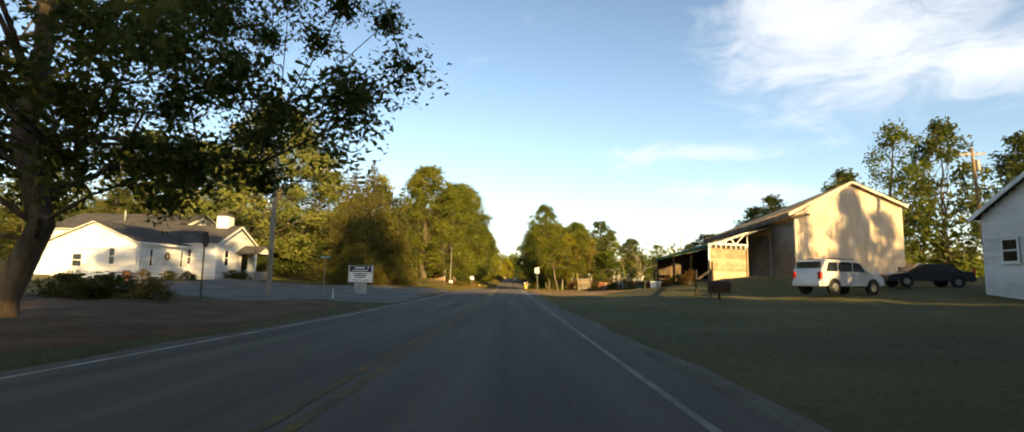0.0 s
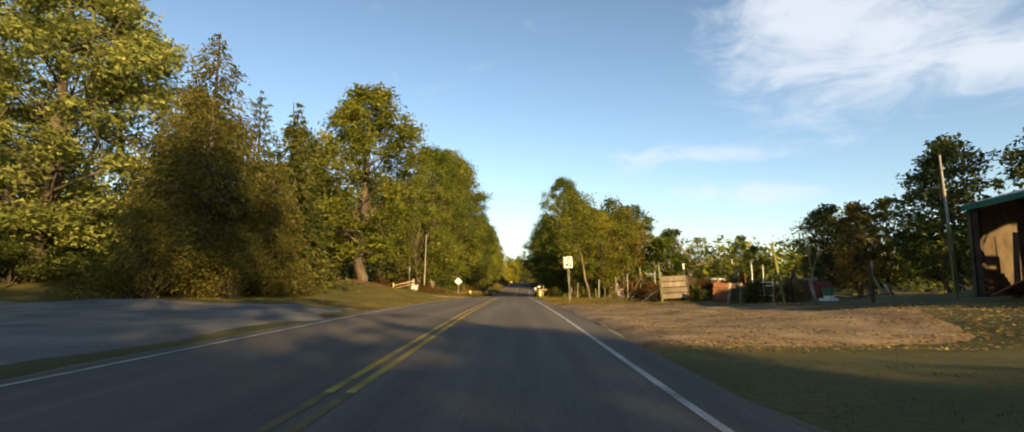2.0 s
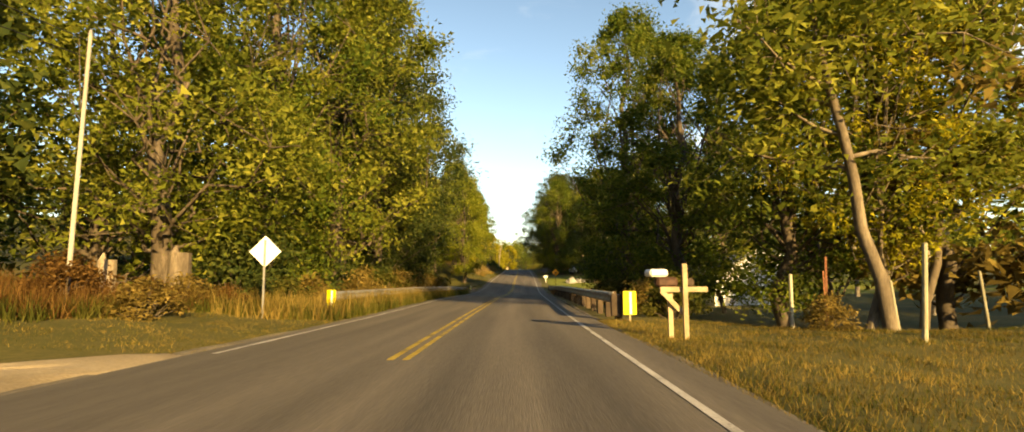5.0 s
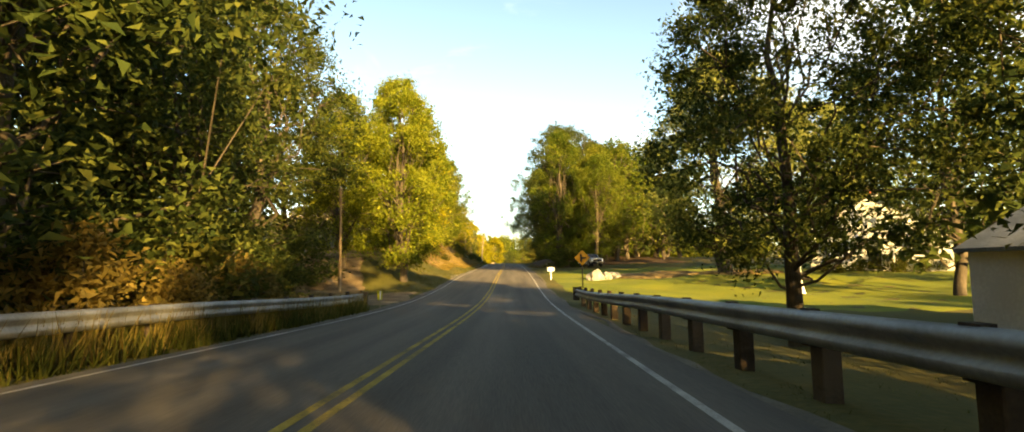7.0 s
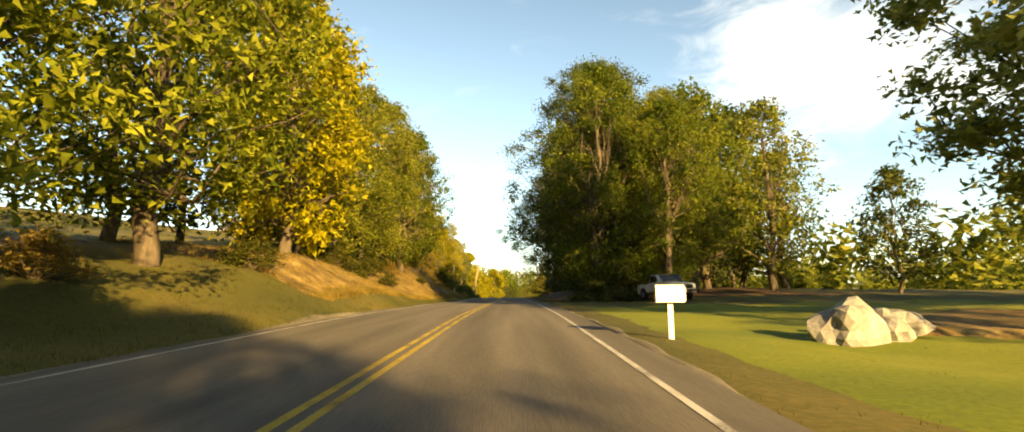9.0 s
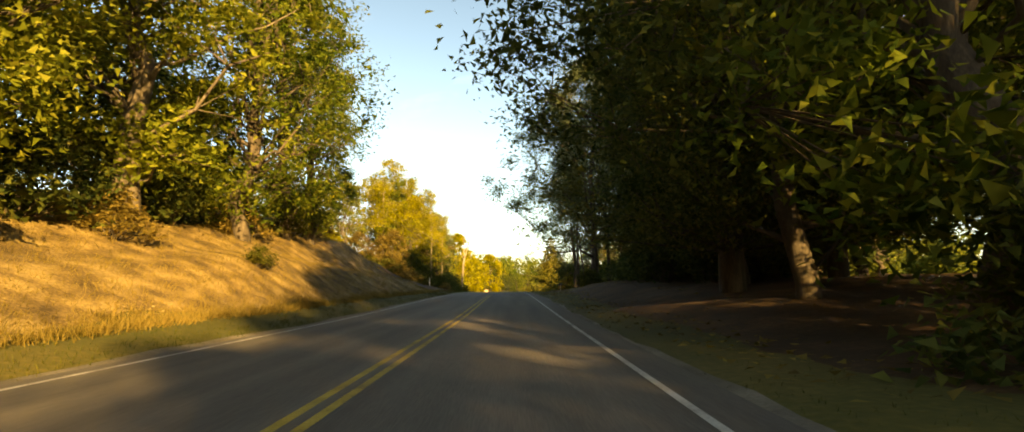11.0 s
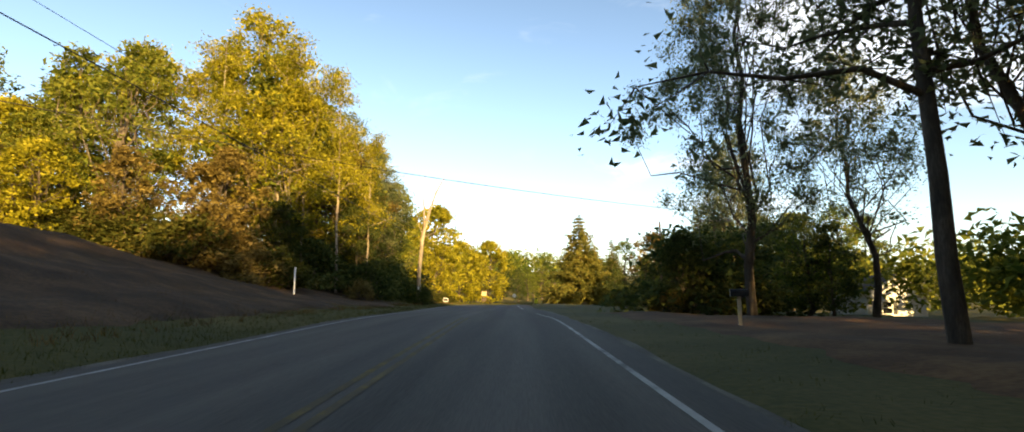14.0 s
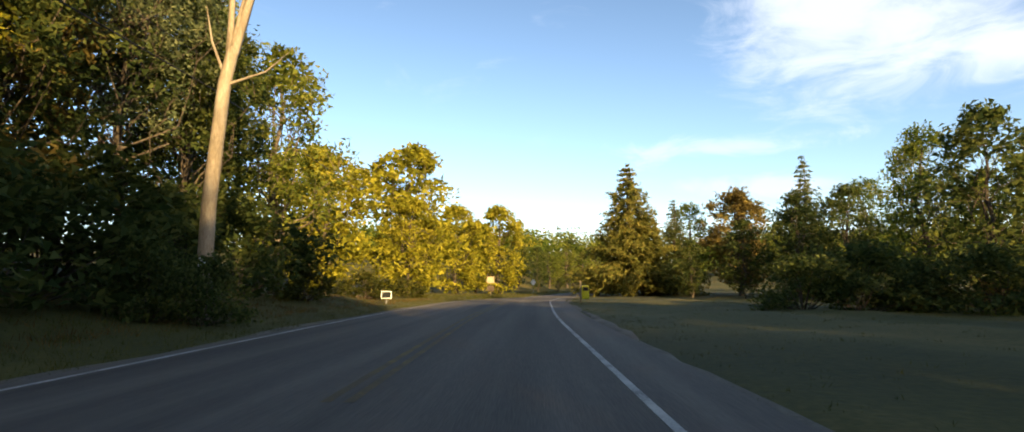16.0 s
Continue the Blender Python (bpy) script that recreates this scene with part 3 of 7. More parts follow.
patch("leaf_verge", 85, 94, lambda y: -21, lambda y: edge_l(y) - 4.4, "leaf_verge", 0.05, "orange-brown fallen leaves under the oak", "leaves", 19)
patch("leaf_verge", 261, 296, lambda y: edge_r(y) + 2.2, lambda y: 21, "leaf_verge", 0.05, "red-brown fallen leaves under the thin trees", "leaves", 18)
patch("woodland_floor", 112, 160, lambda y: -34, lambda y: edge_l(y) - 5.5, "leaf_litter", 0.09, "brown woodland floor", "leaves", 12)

# ---- trees ----


def tube_arrays(a, b, r0, r1, seg=5):
    """Rings of a tapered limb between points, as arrays."""
    a, b = np.array(a, float), np.array(b, float)
    d = b - a
    d = d / (np.linalg.norm(d) + 1e-9)
    u = np.cross(d, (0.3, 0.2, 1.0) if abs(d[2]) < .9 else (1.0, 0.1, 0))
    u /= np.linalg.norm(u)
    w = np.cross(d, u)
    ang = np.arange(seg) * 2 * math.pi / seg
    ring = np.cos(ang)[:, None] * u + np.sin(ang)[:, None] * w
    v = np.concatenate([a + ring * r0, b + ring * r1])
    i = np.arange(seg)
    j = (i + 1) % seg
    return v, np.stack([i, j, j + seg, i + seg], 1)


class Limbs:
    def __init__(self):
        self.v, self.f, self.n = [], [], 0

    def add(self, a, b, r0, r1, seg=5):
        v, f = tube_arrays(a, b, r0, r1, seg)
        self.v.append(v)
        self.f.append(f + self.n)
        self.n += len(v)

    def path(self, pts, r0, r1, seg=6):
        """One bent, tapered tube through the points."""
        pts = np.array(pts, float)
        n = len(pts)
        ang = np.arange(seg) * 2 * math.pi / seg
        for i in range(n):
            d = pts[min(i + 1, n - 1)] - pts[max(i - 1, 0)]
            d = d / (np.linalg.norm(d) + 1e-9)
            u = np.cross(d, (0.3, 0.2, 1.0) if abs(d[2]) < .8 else (1.0, 0.1, 0))
            u /= np.linalg.norm(u)
            w = np.cross(d, u)
            rad = r0 + (r1 - r0) * i / (n - 1)
            self.v.append(pts[i] + (np.cos(ang)[:, None] * u + np.sin(ang)[:, None] * w) * rad)
            if i:
                a = self.n + (i - 1) * seg + np.arange(seg)
                b = self.n + (i - 1) * seg + (np.arange(seg) + 1) % seg
                self.f.append(np.stack([a, b, b + seg, a + seg], 1))
        self.n += n * seg

    def mesh(self, name, mat, parent):
        return arrays(name, np.concatenate(self.v), np.concatenate(self.f), mat, parent, True)


def leaf_quads(rng, centres, size, droop=0.0, long=1.5, up=0.5, along=None):
    """Pointed leaves at the centres, turned at random, a triangle each."""
    n = len(centres)
    nrm = rng.normal(0, 1, (n, 3))
    nrm[:, 2] = np.abs(nrm[:, 2]) + up
    nrm /= np.linalg.norm(nrm, axis=1)[:, None]
    t = rng.normal(0, 1, (n, 3)) if along is None else along + rng.normal(0, .35, (n, 3))
    t[:, 2] -= droop
    t -= nrm * (t * nrm).sum(1)[:, None]
    t /= np.linalg.norm(t, axis=1)[:, None] + 1e-9
    b = np.cross(nrm, t)
    s = (size * rng.uniform(.6, 1.35, n))[:, None]
    skew = rng.uniform(-.25, .25, n)[:, None]
    v = np.stack([centres + t * s * long * .6, centres - t * s * long * (.4 + skew) + b * s * .5, centres - t * s * long * (.4 - skew) - b * s * .5], 1).reshape(-1, 3)
    return v, np.arange(3 * n).reshape(-1, 3)


def tree_thing(name, label, category, kind=""):
    return thing(name, Matrix.Identity(4), label, category, "", kind)


def broadleaf(seed, h, r, base, leaves, label, leaf_mat, bark="bark", trunk_r=None, clumps=70, size=.34, top=0.8, gap=0.0, lean=(0, 0), clump_r=1.0, inner=0.0, category="tree"):
    """A broadleaved tree: bent trunk, limbs to clumps, clumps of leaves, an uneven outline. base: where the crown begins."""
    rng = np.random.default_rng(seed)
    t = tree_thing("tree", label, category)
    tr = trunk_r or h * .022
    limbs, boughs = Limbs(), Limbs()
    spine = [np.array([lean[0] * s ** 1.3 * h + rng.normal(0, .015 * h) * (s > .05), lean[1] * s ** 1.3 * h + rng.normal(0, .015 * h) * (s > .05), s * h * .9]) for s in np.linspace(0, 1, 9)]
    spine[0][2] = -.4
    foot = [spine[0], spine[0] + np.array([0, 0, .3]), spine[0] + np.array([0, 0, .8])]
    limbs.path(foot + spine[1:], tr * 1.25, tr * .16, 9)
    cents, rads = [], []
    lump = rng.uniform(.68, 1.18, 14)
    while len(cents) < clumps:
        s = rng.uniform(0, 1) ** .85
        z = base + (h - base) * s
        env = r * (math.sin(math.pi * min(max(s ** top * .92 + .06, 0), 1)) ** .65)
        a = rng.uniform(0, 2 * math.pi)
        env *= lump[int(a / (2 * math.pi) * 7) + (7 if s > .5 else 0)]
        rr = env * math.sqrt(rng.uniform(.12, 1))
        if rng.uniform() < gap:
            continue
        i = min(int(s * (len(spine) - 1)), len(spine) - 1)
        c = np.array([spine[i][0] + rr * math.cos(a), spine[i][1] + rr * math.sin(a), z])
        cents.append(c)
        rads.append(clump_r * rng.uniform(.7, 1.3) * (1 - .3 * s) * (h / 16) ** .5)
    first = min(max(int(clumps * .32), 12), 30)
    mains = []
    for c in cents[:first]:                           # main limbs leave the trunk
        z0 = base * .6 + max(c[2] - base, 0) * rng.uniform(.25, .8)
        s0 = min(z0 / (h * .9), .95) * (len(spine) - 1)
        i = int(s0)
        p0 = spine[i] + (spine[min(i + 1, len(spine) - 1)] - spine[i]) * (s0 - i)
        ln = np.linalg.norm(c - p0)
        pts = [p0 + (c - p0) * u + rng.normal(0, .075, 3) * ln * (0 < u < 1) - np.array([0, 0, .2 * u * (1 - u) * ln]) for u in (0, .25, .5, .75, 1)]
        boughs.path(pts, tr * rng.uniform(.2, .38) * (1 - s0 / 10), .02, 5)
        mains += pts[2:]
    mains = np.array(mains)
    for c in cents[first:]:                           # the rest fork from the main limbs
        q = mains[np.argmin(np.linalg.norm(mains - c, axis=1) + np.maximum(mains[:, 2] - c[2], 0))]
        boughs.add(q, c, .02 + tr * .03, .012, 3)
    limbs.mesh("trunk", bark, t)
    tagged(boughs.mesh("branchwork", bark, t), kind="stuff")
    per = max(int(leaves / clumps), 8)
    pts = []
    for c, q in zip(cents, rads):
        g = rng.normal(0, .5, (per, 3))
        g *= np.minimum(1.0, 1.25 / (np.linalg.norm(g, axis=1)[:, None] + 1e-9))
        pts.append(c + g * q * np.array([1.15, 1.15, .8]))
    pts, sizes = np.concatenate(pts), size
    if inner:
        k = max(int(per * inner), 2)
        core = np.concatenate([c + rng.normal(0, .27, (k, 3)) * q for c, q in zip(cents, rads)])
        sizes = np.concatenate([np.full(len(pts), size), np.full(len(core), size * 1.7)])
        pts = np.concatenate([pts, core])
    v, f = leaf_quads(rng, pts, sizes)
    arrays("crown", v, f, leaf_mat, t)
    return t


def conifer(seed, h, r, label, leaf_mat, layers=26, skirt=.04, size=.32, per=26, droop=.5, ragged=.25, upsweep=.1, power=.85, fill=1.0, category="tree"):
    """A needled tree: straight trunk, whorls of drooping boughs that shorten to the top."""
    rng = np.random.default_rng(seed)
    t = tree_thing("conifer", label, category)
    limbs, boughs = Limbs(), Limbs()
    limbs.path([np.array([0, 0, -.4]), np.array([0, 0, h * .5]), np.array([rng.normal(0, .1), rng.normal(0, .1), h])], h * .02, .02, 8)
    pts, ways = [], []
    for i in range(layers):
        s = i / (layers - 1)
        z = h * (skirt + (.985 - skirt) * s)
        length = r * (1 - s) ** power * rng.uniform(1 - ragged, 1 + ragged) + .18
        k = max(5, int(11 * (1 - s) + 4))
        a0 = rng.uniform(0, 6.28)
        for b in range(k):
            a = a0 + b * 6.283 / k + rng.normal(0, .18)
            ln = length * rng.uniform(.75, 1.12)
            way = np.array([math.cos(a), math.sin(a), 0])
            tip = way * ln + np.array([0, 0, z + upsweep * ln - droop * .3 * ln])
            if b % 2 == 0:
                boughs.add((0, 0, z), tip, .035 * (1 - s) + .012, .01, 4)
            n = max(4, int(per * (ln / r) * fill))
            u = rng.uniform(.15, 1, n) ** .75
            p = np.array([0, 0, z]) + (tip - np.array([0, 0, z])) * u[:, None]
            p += rng.normal(0, 1, (n, 3)) * np.array([.16, .16, .10]) * (.5 + ln * .35)
            pts.append(p)
            ways.append(np.repeat((way + np.array([0, 0, -droop]))[None], n, 0))
    limbs.mesh("trunk", "bark", t)
    tagged(boughs.mesh("branchwork", "bark", t), kind="stuff")
    v, f = leaf_quads(rng, np.concatenate(pts), size, long=2.3, up=.3, along=np.concatenate(ways))
    arrays("crown", v, f, leaf_mat, t)
    return t


def shrub(seed, h, r, leaves, label, leaf_mat, size=.2, category="shrub", clumps=22):
    rng = np.random.default_rng(seed)
    t = tree_thing("shrub", label, category)
    limbs = Limbs()
    pts = []
    for _ in range(clumps):
        a, rr, z = rng.uniform(0, 6.28), r * math.sqrt(rng.uniform(0, 1)), rng.uniform(.12, 1)
        rr *= math.sqrt(max(.05, 1 - z ** 2.2))
        c = np.array([rr * math.cos(a), rr * math.sin(a), h * z * .92])
        limbs.path([np.array([c[0] * .15, c[1] * .15, -.1]), c * np.array([.6, .6, .5]), c], .03, .008, 4)
        g = rng.normal(0, .45, (leaves // clumps, 3)) * np.array([r * .38, r * .38, h * .2])
        g[:, 2] = np.maximum(g[:, 2], -c[2] + .05)
        pts.append(c + g)
    tagged(limbs.mesh("stem", "bark", t), kind="stuff")
    v, f = leaf_quads(rng, np.concatenate(pts), size)
    arrays("foliage", v, f, leaf_mat, t)
    return t


def bare_tree(seed, h, label, spread=.35, tufts=0, leaf_mat="leaves_autumn", bark="bark_pale"):
    rng = np.random.default_rng(seed)
    t = tree_thing("bare_tree", label, "tree")
    limbs, tips = Limbs(), []

    def grow(p, d, ln, rad, level):
        q = p + d * ln
        limbs.add(p, q, rad, rad * .68, 6 if level < 2 else 4)
        if level >= 5:
            tips.append(q)
            return
        for _ in range(2 if level else 3):
            e = d + rng.normal(0, spread, 3)
            e[2] = max(e[2], .15)
            grow(q, e / np.linalg.norm(e), ln * rng.uniform(.6, .85), rad * .62, level + 1)
    grow(np.array([0, 0, -.3]), np.array([0, 0, 1.0]), h * .27, h * .014, 0)
    tagged(limbs.mesh("branchwork", bark, t), kind="stuff")
    if tufts:
        c = np.repeat(np.array(tips), tufts, 0)
        v, f = leaf_quads(rng, c + rng.normal(0, .35, c.shape), .17)
        arrays("crown", v, f, leaf_mat, t)
    return t


def lanky(seed, h, label, lean, tr, arms, leaves, reach=.2, low=.38, leaf_mat="leaves_shade", bark="bark"):
    """A tall thin tree: a bare leaning trunk, crooked limbs and sprays of fine leaves at their ends."""
    rng = np.random.default_rng(seed)
    t = tree_thing("tree", label, "tree")
    limbs, boughs = Limbs(), Limbs()
    s = np.linspace(0, 1, 11)
    spine = np.stack([lean[0] * h * s + np.cumsum(rng.normal(0, .06, 11)) * (s > .1), lean[1] * h * s + np.cumsum(rng.normal(0, .06, 11)) * (s > .1), s * h * .96 - .4 * (s == 0)], 1)
    limbs.path(spine, tr, tr * .12, 9)
    tips = []
    for i in range(arms):
        u = low + (1 - low) * (i + rng.uniform(0, 1)) / arms
        k = min(int(u * 10), 9)
        p = spine[k] + (spine[k + 1] - spine[k]) * (u * 10 - k)
        a = rng.uniform(0, 6.283)
        ln = h * reach * (1.15 - .75 * u) * rng.uniform(.6, 1.25)
        d = np.array([math.cos(a), math.sin(a), rng.uniform(.15, .8)])
        pts = [p]
        for _ in range(4):
            d = d + rng.normal(0, .28, 3)
            d /= np.linalg.norm(d)
            pts.append(pts[-1] + d * ln / 4)
        r0 = tr * (1 - .8 * u) * .55
        boughs.path(pts, r0, .012, 6)
        for q in pts[1:]:
            for _ in range(3):
                e = rng.normal(0, 1, 3)
                e[2] = e[2] * .6 - .1
                tip = q + e / np.linalg.norm(e) * ln * rng.uniform(.15, .4)
                boughs.add(q, tip, .02, .006, 3)
                tips.append(tip)
    tips = np.array(tips)
    per = max(leaves // len(tips), 6)
    c = np.repeat(tips, per, 0)
    c = c + rng.normal(0, 1, c.shape) * np.array([.42, .42, .3])
    limbs.mesh("trunk", bark, t)
    tagged(boughs.mesh("branchwork", bark, t), kind="stuff")
    v, f = leaf_quads(rng, c, .13)
    arrays("crown", v, f, leaf_mat, t)
    return t


MASTERS, NATIVE = {}, {}


def stock(kind, native, build):
    """Keeps one tree of each kind, to be copied; native: its height."""
    MASTERS[kind], NATIVE[kind] = build, native


def grown(kind, seed, h, r, base, label, mat, near, far, clumps, size, clump_r, **more):
    """Two trees of one kind: near the road with many small leaves, farther off with fewer and larger ones."""
    stock(kind, h, lambda: broadleaf(seed, h, r, base, near, label, mat, clumps=int(clumps * 1.5), size=size, clump_r=clump_r * .85, inner=.13, **more))
    if far:
        stock(kind + "_far", h, lambda: broadleaf(seed + 50, h, r, base, far, label, mat, clumps=clumps, size=size * 2.1, clump_r=clump_r, **more))


grown("roadside", 21, 17, 9.5, 2.5, "huge dark roadside tree overhanging the verge", "leaves_dark", 110000, 0, 200, .10, 1.0, trunk_r=.27)
grown("maple", 1, 18, 6.6, 2.2, "large broadleaved tree in full green and gold leaf", "leaves_pale", 54000, 0, 150, .14, 1.15)
grown("oak", 2, 17, 4.9, 2.3, "tall roadside oak with dense olive leaves", "leaves_olive", 30000, 0, 150, .15, 1.1, trunk_r=.42)
grown("olive", 3, 19, 6.0, 2.2, "broadleaved tree with olive and golden leaves", "leaves_olive", 30000, 5600, 130, .13, 1.25)
grown("lime", 30, 17, 6.0, 1.6, "roadside tree with bright yellow-green leaves", "leaves_lime", 30000, 0, 130, .135, 1.2)
grown("wood_a", 4, 19, 5.6, 1.6, "broadleaved woodland tree with green leaves", "leaves_green", 30000, 5600, 130, .13, 1.2)
grown("wood_b", 5, 17, 4.6, 1.8, "broadleaved woodland tree, leaves turning gold", "leaves_olive", 25000, 5400, 120, .125, 1.1, bark="bark_tan", gap=.1)
grown("yellow", 6, 14, 5.5, .6, "broadleaved tree turned golden yellow", "leaves_yellow", 15000, 5500, 140, .17, 1.1)
grown("dark", 7, 19, 5.8, 2.2, "tall dark green broadleaved tree", "leaves_dark", 16000, 4200, 130, .19, 1.3, trunk_r=.3)
grown("overhang", 26, 18, 8.0, 1.8, "broad dark tree reaching over the road", "leaves_dark", 64000, 0, 220, .085, .98, trunk_r=.24)
grown("dark_fine", 27, 20, 5.8, 1.8, "tall dark green broadleaved tree by the drive", "leaves_dark", 42000, 0, 150, .125, 1.3)
grown("airy", 8, 19, 4.6, 6.5, "tall slender tree with thin grey-green leaves", "leaves_shade", 12000, 0, 80, .11, 1.15, trunk_r=.24, lean=(.09, .03))
grown("spread", 36, 21, 8.8, 4.2, "tall spreading tree with a thick dark trunk", "leaves_shade", 60000, 0, 150, .10, 1.2, trunk_r=.36, top=.62)
grown("tip", 29, 13, 5.6, 2.2, "dark broadleaved tree overhanging the guardrail", "leaves_dark", 48000, 0, 130, .09, 1.2)
grown("airy_gold", 9, 17, 4.5, 3.2, "slender pale-trunked tree with thin golden leaves", "leaves_yellow", 9500, 0, 80, .14, 1.15, bark="bark_tan", trunk_r=.15)
grown("autumn", 10, 13, 4.2, 1.2, "broadleaved tree with thin brown autumn leaves", "leaves_autumn", 14000, 5000, 85, .14, 1.1)
grown("willow", 11, 17, 5.6, 2.2, "tall lawn tree with fine light green leaves", "leaves_pale", 34000, 0, 150, .14, 1.1, trunk_r=.45)
stock("lanky", 19, lambda: lanky(37, 19, "tall thin leaning tree with sparse dark leaves", (-.08, .02), .085, 18, 9000))
stock("crooked", 17, lambda: lanky(38, 17, "tall tree with crooked bare limbs and sparse leaves", (-.03, .05), .2, 22, 9000, reach=.36, low=.28))
stock("cedar", 15, lambda: conifer(12, 15, 4.3, "dense brown-green cedar with drooping boughs", "needles_cedar", layers=40, per=95, droop=1.3, size=.11, power=.62))
stock("spruce", 19, lambda: conifer(24, 19, 7.0, "broad pine with gold-lit layered boughs", "needles_sunlit", layers=26, per=150, droop=.35, size=.27, ragged=.3, skirt=.05, power=.75))
stock("fir", 13, lambda: conifer(13, 13, 3.2, "narrow dark green fir tree", "needles_pine", layers=30, per=44, droop=.7, size=.17))
stock("pine", 22, lambda: conifer(14, 22, 5.0, "tall white pine with layered boughs", "needles_pine", layers=26, per=120, droop=.12, size=.15, ragged=.45, skirt=.06, upsweep=.18, power=.6))
stock("pine_fine", 22, lambda: conifer(14, 22, 5.0, "tall white pine with layered boughs", "needles_pine", layers=26, per=420, droop=.12, size=.065, ragged=.45, skirt=.06, upsweep=.18, power=.6))
stock("bush_dark", 3.2, lambda: shrub(15, 3.2, 2.6, 3300, "large dark green roadside bush", "leaves_dark", .15))
stock("bush_cedar", 3.2, lambda: shrub(35, 3.2, 2.4, 11000, "dense dark evergreen bush", "needles_cedar", .07, clumps=34))
stock("bush_green", 1.6, lambda: shrub(16, 1.6, 1.2, 2200, "leafy green roadside bush", "weeds_green", .10))
stock("bush_tan", 1.7, lambda: shrub(17, 1.7, 1.1, 2200, "dry tan weeds and brush", "weeds_dry", .09))
stock("bush_rust", 1.7, lambda: shrub(39, 1.7, 1.2, 3000, "rust-brown brush and dead weeds", "weeds_rust", .08))
stock("leaner", 12, lambda: lanky(40, 12, "leaning tan-barked tree at the field edge", (-.14, .0), .15, 18, 11000, reach=.34, low=.3, leaf_mat="leaves_olive", bark="bark_tan"))
stock("birch", 19, lambda: lanky(42, 19, "tall pale-trunked tree with thin autumn leaves", (.03, .02), .14, 20, 9000, reach=.2, low=.4, leaf_mat="leaves_yellow", bark="bark_pale"))
stock("sapling", 6, lambda: broadleaf(18, 6, 1.7, .8, 3600, "young tree with light green leaves", "leaves_green", clumps=44, size=.16, clump_r=.9, trunk_r=.07))
stock("bare", 11, lambda: bare_tree(19, 11, "bare grey dead tree with fine twigs"))
stock("bare_tuft", 10, lambda: bare_tree(20, 10, "nearly bare tree with a few brown leaves", tufts=6))
used = {}
plant_rng = random.Random(5)


def plant(kind, x, y, h, wide=1.0, sink=0.0, group="", turn=None):
    """Sets a tree of that kind and height on the ground; wide: how much broader than its kind; turn: its turn in degrees."""
    if kind + "_far" in MASTERS and not -17.2 < x - float(road_x(y)) < (22 if 240 < y < 270 else 13.2) or y > 333 or y < -2:
        kind = kind + "_far" if kind + "_far" in MASTERS else kind
    s = h / NATIVE[kind]
    m = Matrix.Translation((x, y, gz(x, y) - sink)) @ Matrix.Rotation(plant_rng.uniform(0, 6.28) if turn is None else radians(turn), 4, "Z")
    size = Vector((s * wide, s * wide, s))
    if kind in used:
        ob = copy_thing(used[kind], m)
    else:
        ob = used[kind] = MASTERS[kind]()
    ob.matrix_basis = m @ Matrix.Diagonal((*size, 1))
    if group:
        ob["group"] = group
    return ob


